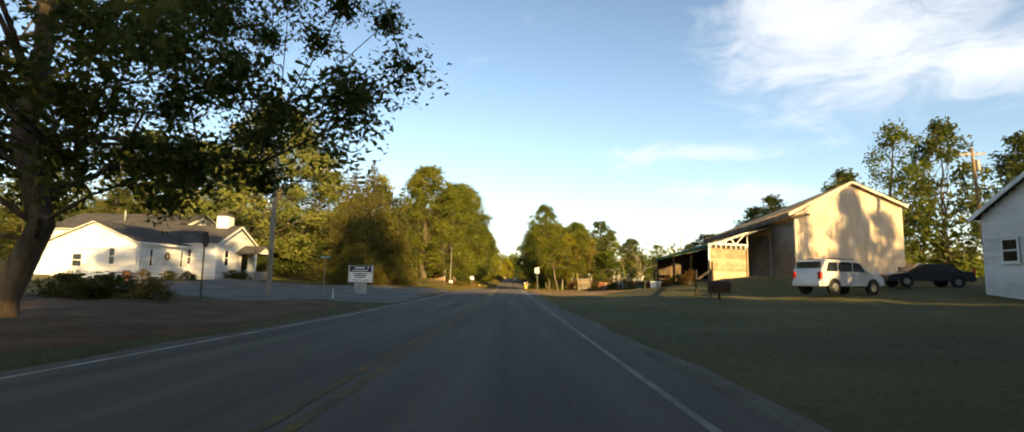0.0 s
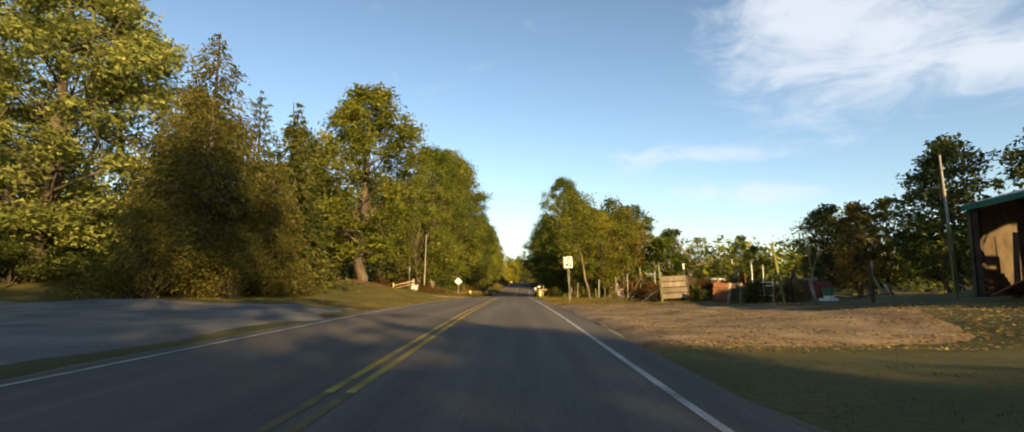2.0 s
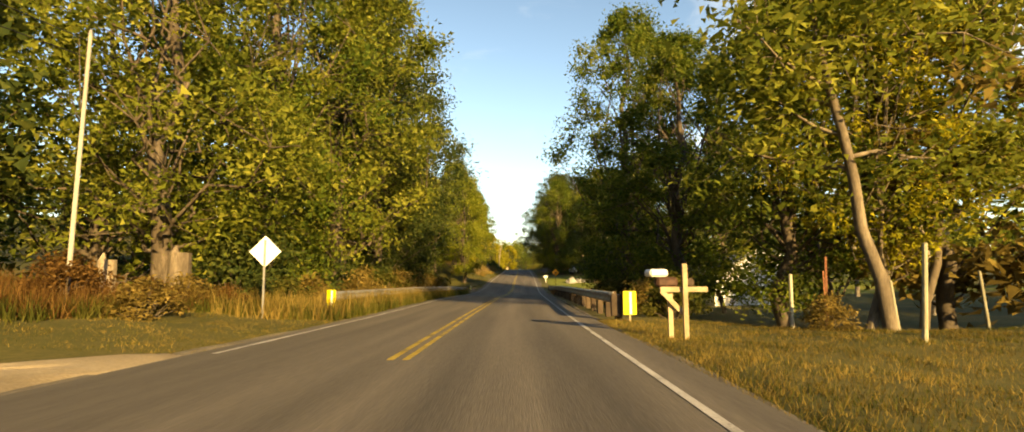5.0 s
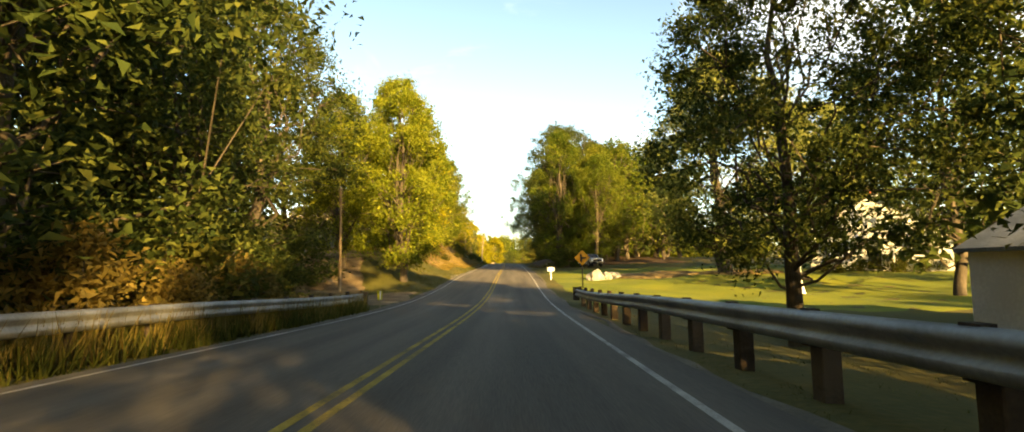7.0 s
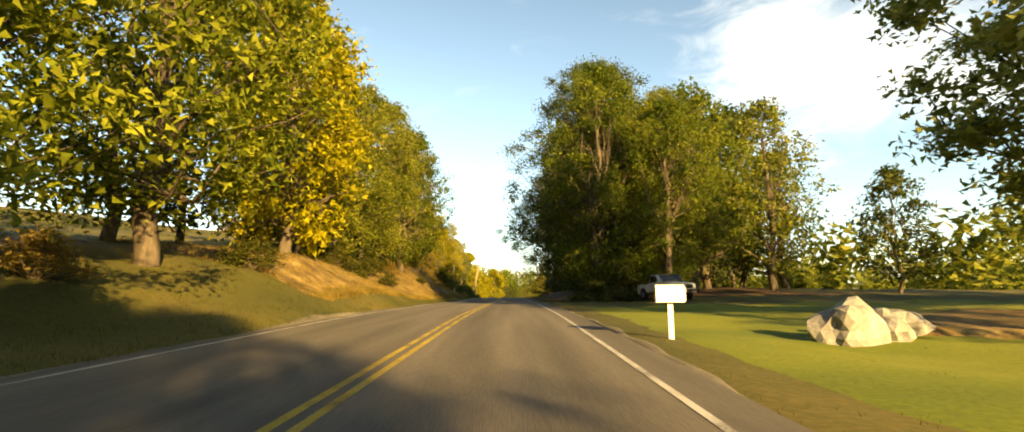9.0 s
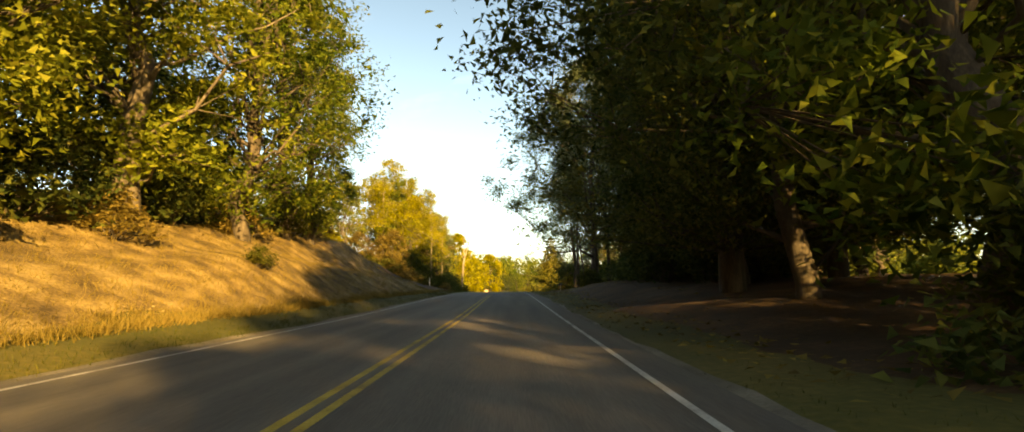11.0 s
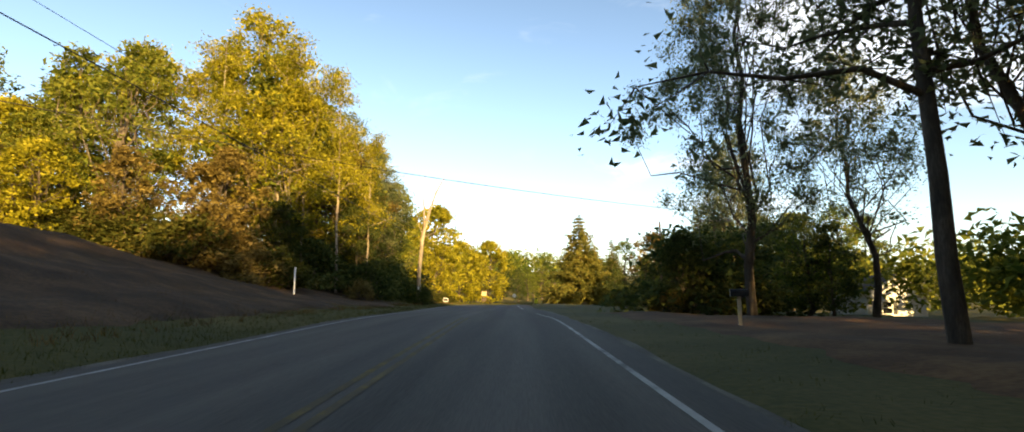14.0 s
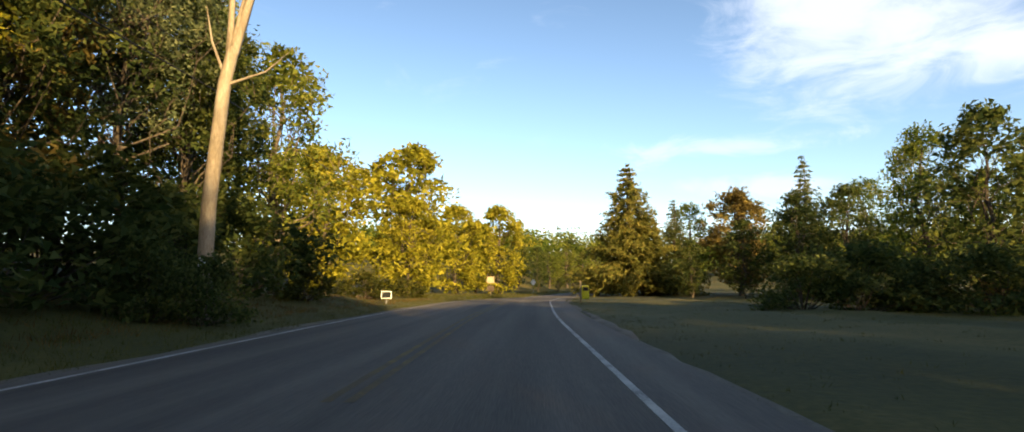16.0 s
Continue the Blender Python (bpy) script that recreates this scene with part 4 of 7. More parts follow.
TREES = [
    # left: by the start, behind and beside the church
    ("roadside", -12.3, 13.8, 20.5, .95), ("maple", -33, 77, 23, 1.2), ("cedar", -17.6, 69.4, 15, 1.05), ("cedar", -21.5, 74, 14, 1.0), ("fir", -15.2, 75.5, 12.3, 1.0),
    ("bush_cedar", -14.6, 66.8, 3.4, 1.0), ("bush_cedar", -17.4, 64.5, 4.2, .9), ("cedar", -14.4, 70.5, 8, 1.1), ("oak", -14, 88, 17.2, 1.12),
    ("olive", -52, 92, 21, 1.0), ("pine", -60, 85, 23, .8), ("pine", -68, 78, 24, .9), ("wood_b", -44, 95, 21, 1.0), ("pine", -57, 97, 25, .8), ("pine", -50, 97, 24, .8), ("dark", -62, 94, 23, 1.0), ("olive", -75, 92, 18, 1.1), ("wood_a", -83, 75, 18, 1.1), ("dark", -62, 55, 15, 1.0),
    ("olive", -27, 84, 15, 1.0), ("pine", -27, 95, 20, .8), ("dark", -22, 93, 15, .9), ("dark", -33, 99, 18, 1.0), ("wood_a", -41, 104, 17, 1.0), ("bush_dark", -20, 86, 4, 1.2), ("bush_dark", -25, 88, 4, 1.2), ("dark", -20.5, 83, 9, 1.1),
    # left: the wood past the side road
    ("autumn", -25, 108, 13, 1.0), ("dark", -21, 113, 15, 1.0), ("airy_gold", -28, 116, 22, 1.0), ("olive", -14.5, 117.5, 20, .95), ("wood_a", -14, 125, 24, .9), ("olive", -12.4, 132, 25, .95), ("dark_fine", -12, 140, 25, .95), ("dark_fine", -13.2, 147.5, 24, .92), ("dark", -19.4, 163, 21, .95),
    ("olive", -21, 123, 19, 1.0), ("wood_a", -22, 134, 20, 1.0), ("dark", -23, 146, 20, 1.0), ("dark", -19, 155, 18, 1.0), ("dark", -14.6, 157.5, 15, .9), ("wood_a", -33, 128, 21, 1.0), ("dark", -34, 145, 20, 1.0),
    ("bush_dark", -12, 119, 3.5, 1.0), ("bush_dark", -11.5, 127, 3.2, 1.0), ("bush_dark", -11.2, 137, 3.0, 1.0), ("bush_dark", -12.2, 146, 3.5, 1.0),
    # left: round the dirt drive and on the bank
    ("dark_fine", -17.2, 172, 21, 1.0), ("dark", -21.5, 165, 21, 1.05), ("dark", -25, 177, 19, 1.1), ("dark", -29, 168, 20, 1.1), ("dark", -29, 190, 18, 1.1), ("dark", -21, 186, 17, 1.0), ("lime", -14.2, 181.5, 15, .85), ("lime", -8.4, 178, 15.2, .88), ("bush_dark", -16, 176, 3.5, 1.2), ("bush_dark", -19, 170, 4, 1.3), ("bush_dark", -15.5, 168.5, 3.0, 1.1), ("bush_dark", -22, 174, 4, 1.4), ("lime", -11, 189, 18, .9), ("yellow", -10.4, 198.5, 14, .9),
    ("olive", -12.8, 207, 16, 1.0), ("wood_b", -13, 214, 16, 1.0), ("olive", -12.6, 221.5, 17, 1.0), ("wood_b", -12.6, 229, 17.5, 1.15), ("wood_a", -11.8, 236, 16.5, 1.0), ("wood_a", -12.6, 243, 16.5, 1.0), ("bush_dark", -13, 225, 2.6, 1.0), ("bush_dark", -13.6, 233, 2.6, 1.0), ("wood_a", -12.4, 247, 14, .9),
    ("dark", -21, 208, 17, 1.0), ("wood_b", -22, 220, 17, 1.0), ("dark", -22.5, 232, 16, 1.0), ("wood_a", -23, 244, 14, 1.0), ("olive", -20, 200, 16, 1.0), ("dark", -17, 227, 9, 1.1), ("dark", -17, 234, 9, 1.1), ("dark", -16.6, 241, 8, 1.1), ("bush_dark", -15.4, 229.5, 3.4, 1.3), ("bush_dark", -15.6, 236.5, 3.4, 1.3), ("bush_dark", -15.2, 222.5, 3.6, 1.3), ("bush_dark", -15.4, 217, 3.4, 1.3), ("bush_dark", -15.6, 211, 3.4, 1.3),
    # left: the wood on the hill
    ("airy_gold", -21.2, 312.3, 22, 1.0), ("airy_gold", -16, 308, 15, 1.0), ("wood_b", -27, 306, 15, 1.0), ("wood_b", -33, 309, 15, 1.1), ("olive", -40, 316, 14, 1.1), ("airy_gold", -25, 315, 19, 1.0), ("wood_b", -17.5, 318, 17, 1.0), ("autumn", -20, 304, 7, 1.0),
    ("airy_gold", -14, 314, 13, .9), ("airy", -12.5, 322, 15, .9), ("wood_b", -15.5, 330, 16, 1.0), ("dark", -12.2, 313.5, 8, 1.0), ("dark", -13, 326, 12, 1.0), ("dark", -51, 318, 15, 1.0), ("dark", -44, 320, 14, 1.0), ("dark", -54, 308, 17, 1.0), ("olive", -63, 309, 21, 1.1), ("olive", -57.5, 312, 20, 1.0), ("autumn", -47.5, 300, 6, 1.1),
    ("olive", -36, 300, 10, 1.0), ("olive", -30, 302, 8, 1.1), ("dark", -20, 325, 15, 1.0), ("bush_dark", -10.5, 311, 3, 1.0), ("bush_dark", -10.8, 316, 3.4, 1.0), ("bush_dark", -11, 323, 3.4, 1.0),
    ("yellow", -27, 299, 6, 1.0), ("autumn", -23.5, 301, 6.5, 1.1), ("yellow", -33, 303, 9, 1.0), ("wood_b", -38, 304, 13, 1.0), ("olive", -44, 306, 14, 1.0), ("airy_gold", -29.5, 311, 17, 1.1), ("wood_b", -22, 319, 18, 1.1), ("autumn", -18.4, 303.5, 8, 1.0), ("wood_b", -18.5, 311, 18, 1.1), ("dark", -12.8, 317.5, 11, .9), ("autumn", -15, 318, 14, 1.0), ("airy", -14.8, 322, 18, 1.0), ("airy_gold", -33.5, 316, 17, 1.1), ("olive", -26, 324, 17, 1.0), ("dark", -15.8, 306.5, 6, 1.2), ("bush_dark", -14, 309, 3.6, 1.2), ("bush_dark", -17, 313, 4, 1.3), ("bush_dark", -13.2, 320, 4, 1.2), ("bush_dark", -12.6, 329, 4, 1.2), ("wood_b", -14, 336, 14, 1.0), ("wood_b", -20, 338, 16, 1.0),
    # left, far
    ("yellow", -14.5, 372, 17.5, 1.05), ("yellow", -11, 357, 9, 1.0), ("yellow", -17, 352, 12, 1.0), ("yellow", -11, 390, 13, 1.0), ("yellow", -9.6, 405, 12, 1.0), ("yellow", -5.2, 400, 14.5, .95), ("dark", 1.5, 429, 9.5, .85), ("dark", -3, 436, 11, 1.0), ("wood_a", 4.5, 447, 10.5, 1.1), ("olive", 9.5, 456, 11, 1.2), ("wood_a", 14, 462, 11, 1.2), ("olive", 6, 434, 4.5, 1.2), ("dark", 12, 470, 13, 1.2), ("olive", 19, 474, 12, 1.2), ("olive", -20, 395, 15, 1.0), ("dark", -10, 425, 10, 1.0), ("yellow", -24, 365, 15, 1.0), ("dark", -14, 440, 13, 1.0),
    # right: behind the barn and the yard
    ("wood_a", 45, 67, 19, .8), ("dark", 50, 66, 19, .8), ("dark", 58, 64, 17, 1.0), ("dark", 62, 66, 17, 1.0), ("autumn", 33, 95, 9, 1.0), ("dark", 38, 90, 13, 1.0), ("dark", 34, 102, 10, 1.0), ("dark", 44, 97, 16, 1.0), ("dark", 50, 86, 18, 1.0), ("dark", 56, 98, 18, 1.1), ("bare_tuft", 31, 100, 10, 1.0), ("bare_tuft", 27, 112, 8, 1.0),
    ("olive", 34, 122, 8, 1.2), ("dark", 42, 118, 12.5, 1.1), ("dark", 51, 125, 13, 1.2), ("dark", 47, 112, 12.5, 1.1), ("olive", 27, 135, 8, 1.2),
    # right: the row before the creek
    ("wood_a", 9.2, 117, 13, 1.05), ("wood_a", 7.8, 125.5, 15.2, 1.12), ("wood_a", 6.4, 134, 20.5, .85), ("dark", 12.6, 143.5, 14, 1.0), ("autumn", 13.7, 115, 12.5, 1.0), ("airy_gold", 10.6, 113.3, 11.5, .9), ("sapling", 18.2, 113, 8, 1.5), ("wood_a", 13.2, 122.5, 15.5, 1.0), ("dark", 13, 134, 12, .8),
    ("bare", 33.7, 154, 17, 1.0), ("bare", 24, 130, 12, 1.0), ("tip", 7.6, 149, 12.5, .85), ("bush_dark", 12, 141, 3, 1.2),
    # right: the lawn
    # the dark tree at (35, 171) is added out of view to shade the house
    ("dark", 25, 165, 20, .95), ("dark", 35, 171, 15, 1.1), ("willow", 19.8, 185.5, 20.5, 1.2), ("willow", 31.5, 190, 17, 1.15), ("wood_a", 40, 196, 16, 1.0), ("olive", 14, 219, 18, .8), ("wood_a", 19.5, 226, 19, .9), ("olive", 25, 224, 18, .9), ("dark", 34, 220, 11, 1.0), ("olive", 44, 214, 14, 1.1), ("wood_a", 30, 232, 15, 1.1),
    ("pine_fine", 8.6, 229, 24.5, .95), ("olive", 50, 200, 14, 1.0), ("dark", 58, 190, 14, 1.0),
    # right: the wood at the top of the rise
    # dense trees standing out of view are added to shade the left slope
    ("overhang", 8.6, 224, 22, 1.0), ("wood_a", 17, 222, 19, .9), ("wood_a", 7.6, 217, 20, .9), ("wood_a", 21.5, 230, 18, 1.0), ("dark", 27, 236, 21, 1.0), ("dark_fine", 18.5, 246, 22, .9), ("dark_fine", 22, 252, 22, .9), ("dark", 30, 262, 20, 1.0), ("wood_a", 12.8, 215.5, 16, .95), ("pine_fine", 13.5, 231, 23, .9), ("dark_fine", 9.8, 231.5, 22, .9), ("dark_fine", 9.6, 240.5, 20, .8), ("pine", 13.5, 240, 22, .9), ("airy", 10, 246.5, 20, 1.0), ("dark", 15.5, 235, 21, .9), ("pine", 17, 247, 21, .9), ("dark", 20, 240, 20, 1.0), ("wood_a", 24, 256, 16, 1.0),
    ("spread", 8.5, 259.9, 21, 1.0), ("airy", 12, 272, 19, .9), ("airy", 15, 279, 18, .9), ("airy", 14.5, 272, 18, .9), ("airy", 15.5, 282, 18, 1.0), ("airy", 18, 276, 18, 1.0), ("airy", 14, 263, 18, 1.0), ("airy", 19, 266, 18, 1.0), ("spread", 10.2, 289, 17, .66), ("airy", 20.7, 318.6, 16.5, .95), ("airy", 21.2, 319.4, 15.5, .8), ("airy", 20, 297, 15, 1.0),
    ("dark", 9.6, 296, 4.2, 1.2), ("wood_a", 12.5, 300, 4.6, 1.1), ("wood_a", 16.5, 297, 5.5, 1.0), ("wood_a", 17.5, 304, 6, 1.0), ("dark", 20.5, 308, 6, 1.0), ("bush_dark", 9, 239, 3.4, 1.0), ("bush_dark", 10.8, 242, 4, 1.0), ("bush_dark", 12.5, 236.5, 4, 1.1), ("bush_dark", 13.5, 245, 4, 1.1), ("bush_dark", 10, 234, 3.2, 1.0), ("bush_dark", 9.6, 247, 2.2, 1.1), ("bush_dark", 10.2, 251, 2.4, 1.2), ("bush_dark", 12.4, 249.5, 3, 1.2), ("bush_dark", 14.5, 253, 3.2, 1.2), ("bush_dark", 11.6, 255.5, 2.6, 1.2), ("bush_dark", 17, 250, 3.4, 1.2), ("bush_dark", 15.5, 240, 4.2, 1.2), ("dark", 17.2, 296, 5, 1.0), ("dark", 26, 290, 5.5, 1.2), ("dark", 32, 288, 14, 1.1), ("dark", 36, 273, 20, 1.1), ("dark", 42, 280, 19, 1.1), ("dark", 31, 267, 20, 1.1), ("dark", 37, 265, 20, 1.1), ("dark", 38, 293, 14, 1.1), ("bush_dark", 11, 297, 4.5, 1.1), ("bush_dark", 13.4, 301, 5, 1.1),
    # right, far
    ("dark", 25, 336, 11, 1.0), ("olive", 34.8, 357, 14, .8), ("wood_a", 29, 347, 13, .9), ("dark", 32, 338, 12, 1.0), ("dark", 39, 344, 13, 1.0), ("spruce", 14.5, 388, 19.5, 1.0), ("fir", 39, 386, 20, .9), ("autumn", 31, 390, 15.5, 1.1), ("fir", 22, 392, 14.5, 1.2), ("wood_a", 26, 398, 14.5, 1.1), ("dark", 34, 398, 16, 1.1), ("dark", 18.5, 399, 12, 1.1), ("dark", 37, 372, 13, 1.1), ("dark", 29, 367, 11.5, 1.1), ("wood_a", 46, 384, 16, 1.2), ("olive", 42, 352, 14.5, 1.0), ("wood_a", 47, 348, 15, 1.0), ("dark", 25, 372, 9, 1.0), ("dark", 20, 376, 7, 1.1), ("dark", 33, 376, 11, 1.0), ("dark", 45, 362, 13, 1.0), ("autumn", 18, 402, 9, 1.0), ("dark", 27, 426, 11, 1.1), ("dark", 52, 350, 14, 1.0),
    # behind the start, on the right: they shade the road
    ("dark", 9.5, -41, 19, 1.0), ("dark", 9.5, -32, 20, 1.0), ("dark", 10.5, -23, 26, .9), ("dark", 9.5, -14, 25, 1.0), ("dark", 10.5, -5, 25, .9), ("dark", 20.5, 6, 12.6, .9), ("dark", 14.6, 2, 27, .95), ("dark", 24, 1, 14, 1.0), ("dark", 31, 7, 11, 1.1), ("fir", 43.3, 9, 19, .9), ("dark", 51, 9, 21, .75), ("dark", 49.5, 11, 20, .7), ("dark", 57, 8, 20, 1.0), ("dark", 24, -14, 17, 1.2), ("dark", 22, -34, 17, 1.3), ("dark", 34, 2, 11, 1.1), ("fir", 27.5, 8, 11, .9), ("pine", 16, -5, 24, 1.1), ("pine", 19, -13, 26, 1.1), ("pine", 14, -14, 24, 1.1), ("pine", 12.5, -24, 26, 1.1),
]
for kind, x, y, h, wide in TREES:
    plant(kind, x, y, h, wide)
# lanky trees that lean to the road
for kind, x, y, h, wide, turn in (("birch", -16.9, 307.6, 19, 1.0, 0), ("birch", -15.2, 309.2, 17, .9, 70), ("birch", -12.6, 309.6, 18, .9, 200), ("birch", -20.3, 307, 18, 1.0, 130), ("birch", -11.2, 312.6, 14, .8, 20), ("leaner", 8.4, 109.7, 13, 1.1, 0), ("leaner", 11.8, 113.6, 12, 1.0, 150), ("lanky", 7.8, 266.3, 19, 1.0, 0), ("lanky", 8.7, 267.5, 20, 1.0, 12), ("lanky", 9.9, 268.0, 18, 1.3, -8), ("crooked", 9.2, 277.2, 17, 1.0, 0)):
    plant(kind, x, y, h, wide, turn=turn)


def far_wood(name, seed, n, area, hs, mat, label, per=190, leaf=1.0):
    """Distant woodland as one mass of tree crowns."""
    rng = np.random.default_rng(seed)
    x = rng.uniform(area[0], area[1], n)
    y = rng.uniform(area[2], area[3], n)
    keep = np.abs(x - road_x(y)) > 14
    x, y = x[keep], y[keep]
    z = ground_z(x, y)
    pts = []
    for a, b, c in zip(x, y, z):
        h = rng.uniform(*hs)
        g = rng.normal(0, .42, (per, 3))
        g /= np.maximum(1, np.linalg.norm(g, axis=1)[:, None])
        pts.append(np.array([a, b, c + h * .55]) + g * np.array([h * .42, h * .42, h * .5]))
    v, f = leaf_quads(rng, np.concatenate(pts), leaf, long=1.3)
    return tagged(arrays(name, v, f, mat), label, "woods", kind="stuff")


far_wood("far_woods", 31, 260, (-150, 160, 500, 690), (9, 15), "leaves_olive", "distant hillside of green and gold woods")
far_wood("far_woods", 32, 130, (-110, 120, 450, 560), (9, 14), "leaves_green", "distant hillside of green woods")
far_wood("far_woods", 33, 130, (-160, -50, 110, 258), (15, 20), "leaves_dark", "dark woods behind the hill", 300, .75)
far_wood("far_woods", 34, 200, (50, 170, 70, 420), (10, 14), "leaves_olive", "woods behind the fields")
far_wood("far_woods", 35, 60, (30, 64, 268, 335), (4.5, 7.5), "leaves_olive", "low sunlit woods behind the trees", 650, .42)

# ---- buildings ----


def at(x, y, rz=0.0, lift=0.0):
    """A pose on the ground, turned by rz degrees."""
    return Matrix.Translation((x, y, gz(x, y) + lift)) @ Matrix.Rotation(radians(rz), 4, "Z")


def window(parent, x, y, z, w, h, face, trim="white_paint", shutters=False):
    """A sash window set on a wall: face '-y' or '+x' is the way that it looks."""
    turn = Matrix.Identity(4) if face == "-y" else Matrix.Rotation(radians(90), 4, "Z")
    m = Matrix.Translation((x, y, z)) @ turn
    win = part("window", box(B(), (0, -.02, 0), (w, .05, h), 0, m), "glass_dark", parent, "dark window pane")
    f = B()
    for dx in (-w / 2, w / 2):
        box(f, (dx, -.05, 0), (.08, .07, h + .1), 0, m)
    for dz in (-h / 2, 0, h / 2):
        box(f, (0, -.05, dz), (w - .082, .06, .07), 0, m)
    part("window_frame", f, trim, win)
    part("window_sill", box(B(), (0, -.09, -h / 2 - .08), (w + .2, .12, .06), 0, m), trim, win)
    if shutters:
        for dx in (-w / 2 - .25, w / 2 + .25):
            part("shutter", box(B(), (dx, -.045, 0), (.36, .04, h + .08), 0, m, .01), "black_paint", win)
    return win


def gabled(parent, x0, x1, y0, y1, zb, ze, zp, axis, wall_mat, roof_mat, over=.35, siding=True, trim="white_paint"):
    """Walls with siding boards and a gabled roof; axis: the way its ridge runs. Heights: base, eaves, ridge."""
    w = B()
    if axis == "x":
        ym = (y0 + y1) / 2
        prism(w, ((y0, zb), (y1, zb), (y1, ze), (ym, zp), (y0, ze)), x1 - x0, "X", x0)
    else:
        xm = (x0 + x1) / 2
        prism(w, ((x0, zb), (x1, zb), (x1, ze), (xm, zp), (x0, ze)), y1 - y0, "Y", y0)
    walls = part("wall", w, wall_mat, parent)
    if siding:
        n = int((zp - zb) / .22)
        for i in range(n):
            z = zb + .16 + i * .22
            if axis == "x":
                hw = (y1 - y0) / 2 * (1 if z < ze else max(0, (zp - z) / (zp - ze)))
                if hw > .3:
                    part("siding_board", box(B(), (x1 + .012, (y0 + y1) / 2, z), (.03, 2 * hw - .05, .2), 0), wall_mat, walls)
                if z < ze - .1:
                    part("siding_board", box(B(), ((x0 + x1) / 2, y0 - .012, z), (x1 - x0 - .05, .03, .2), 0), wall_mat, walls)
            else:
                hw = (x1 - x0) / 2 * (1 if z < ze else max(0, (zp - z) / (zp - ze)))
                if hw > .3:
                    part("siding_board", box(B(), ((x0 + x1) / 2, y0 - .012, z), (2 * hw - .05, .03, .2), 0), wall_mat, walls)
                if z < ze - .1:
                    part("siding_board", box(B(), (x1 + .012, (y0 + y1) / 2, z), (.03, y1 - y0 - .05, .2), 0), wall_mat, walls)
    r = B()
    rise = zp - ze
    if axis == "x":
        half, ym = (y1 - y0) / 2, (y0 + y1) / 2
        for s in (-1, 1):
            run = half + over
            drop = rise * run / half
            prism(r, ((ym, zp + .03), (ym + s * run, zp + .03 - drop), (ym + s * run, zp + .15 - drop), (ym, zp + .17)), x1 - x0 + 2 * over, "X", x0 - over)
    else:
        half, xm = (x1 - x0) / 2, (x0 + x1) / 2
        for s in (-1, 1):
            run = half + over
            drop = rise * run / half
            prism(r, ((xm, zp + .03), (xm + s * run, zp + .03 - drop), (xm + s * run, zp + .15 - drop), (xm, zp + .17)), y1 - y0 + 2 * over, "Y", y0 - over)
    roof = part("roof", r, roof_mat, parent)
    f = B()
    if axis == "x":
        for s in (-1, 1):
            bar(f, (x1 + over + .02, ym, zp + .02), (x1 + over + .02, ym + s * (half + over), zp + .02 - rise * (half + over) / half), .05, .2)
        bar(f, (x0 - over, y0 - over - .02, ze - rise * over / half + .04), (x1 + over, y0 - over - .02, ze - rise * over / half + .04), .2, .05)
    else:
        for s in (-1, 1):
            bar(f, (xm, y0 - over - .02, zp + .02), (xm + s * (half + over), y0 - over - .02, zp + .02 - rise * (half + over) / half), .2, .05)
        bar(f, (x1 + over + .02, y0 - over, ze - rise * over / half + .04), (x1 + over + .02, y1 + over, ze - rise * over / half + .04), .05, .2)
    part("fascia", f, trim, roof)
    return walls, roof


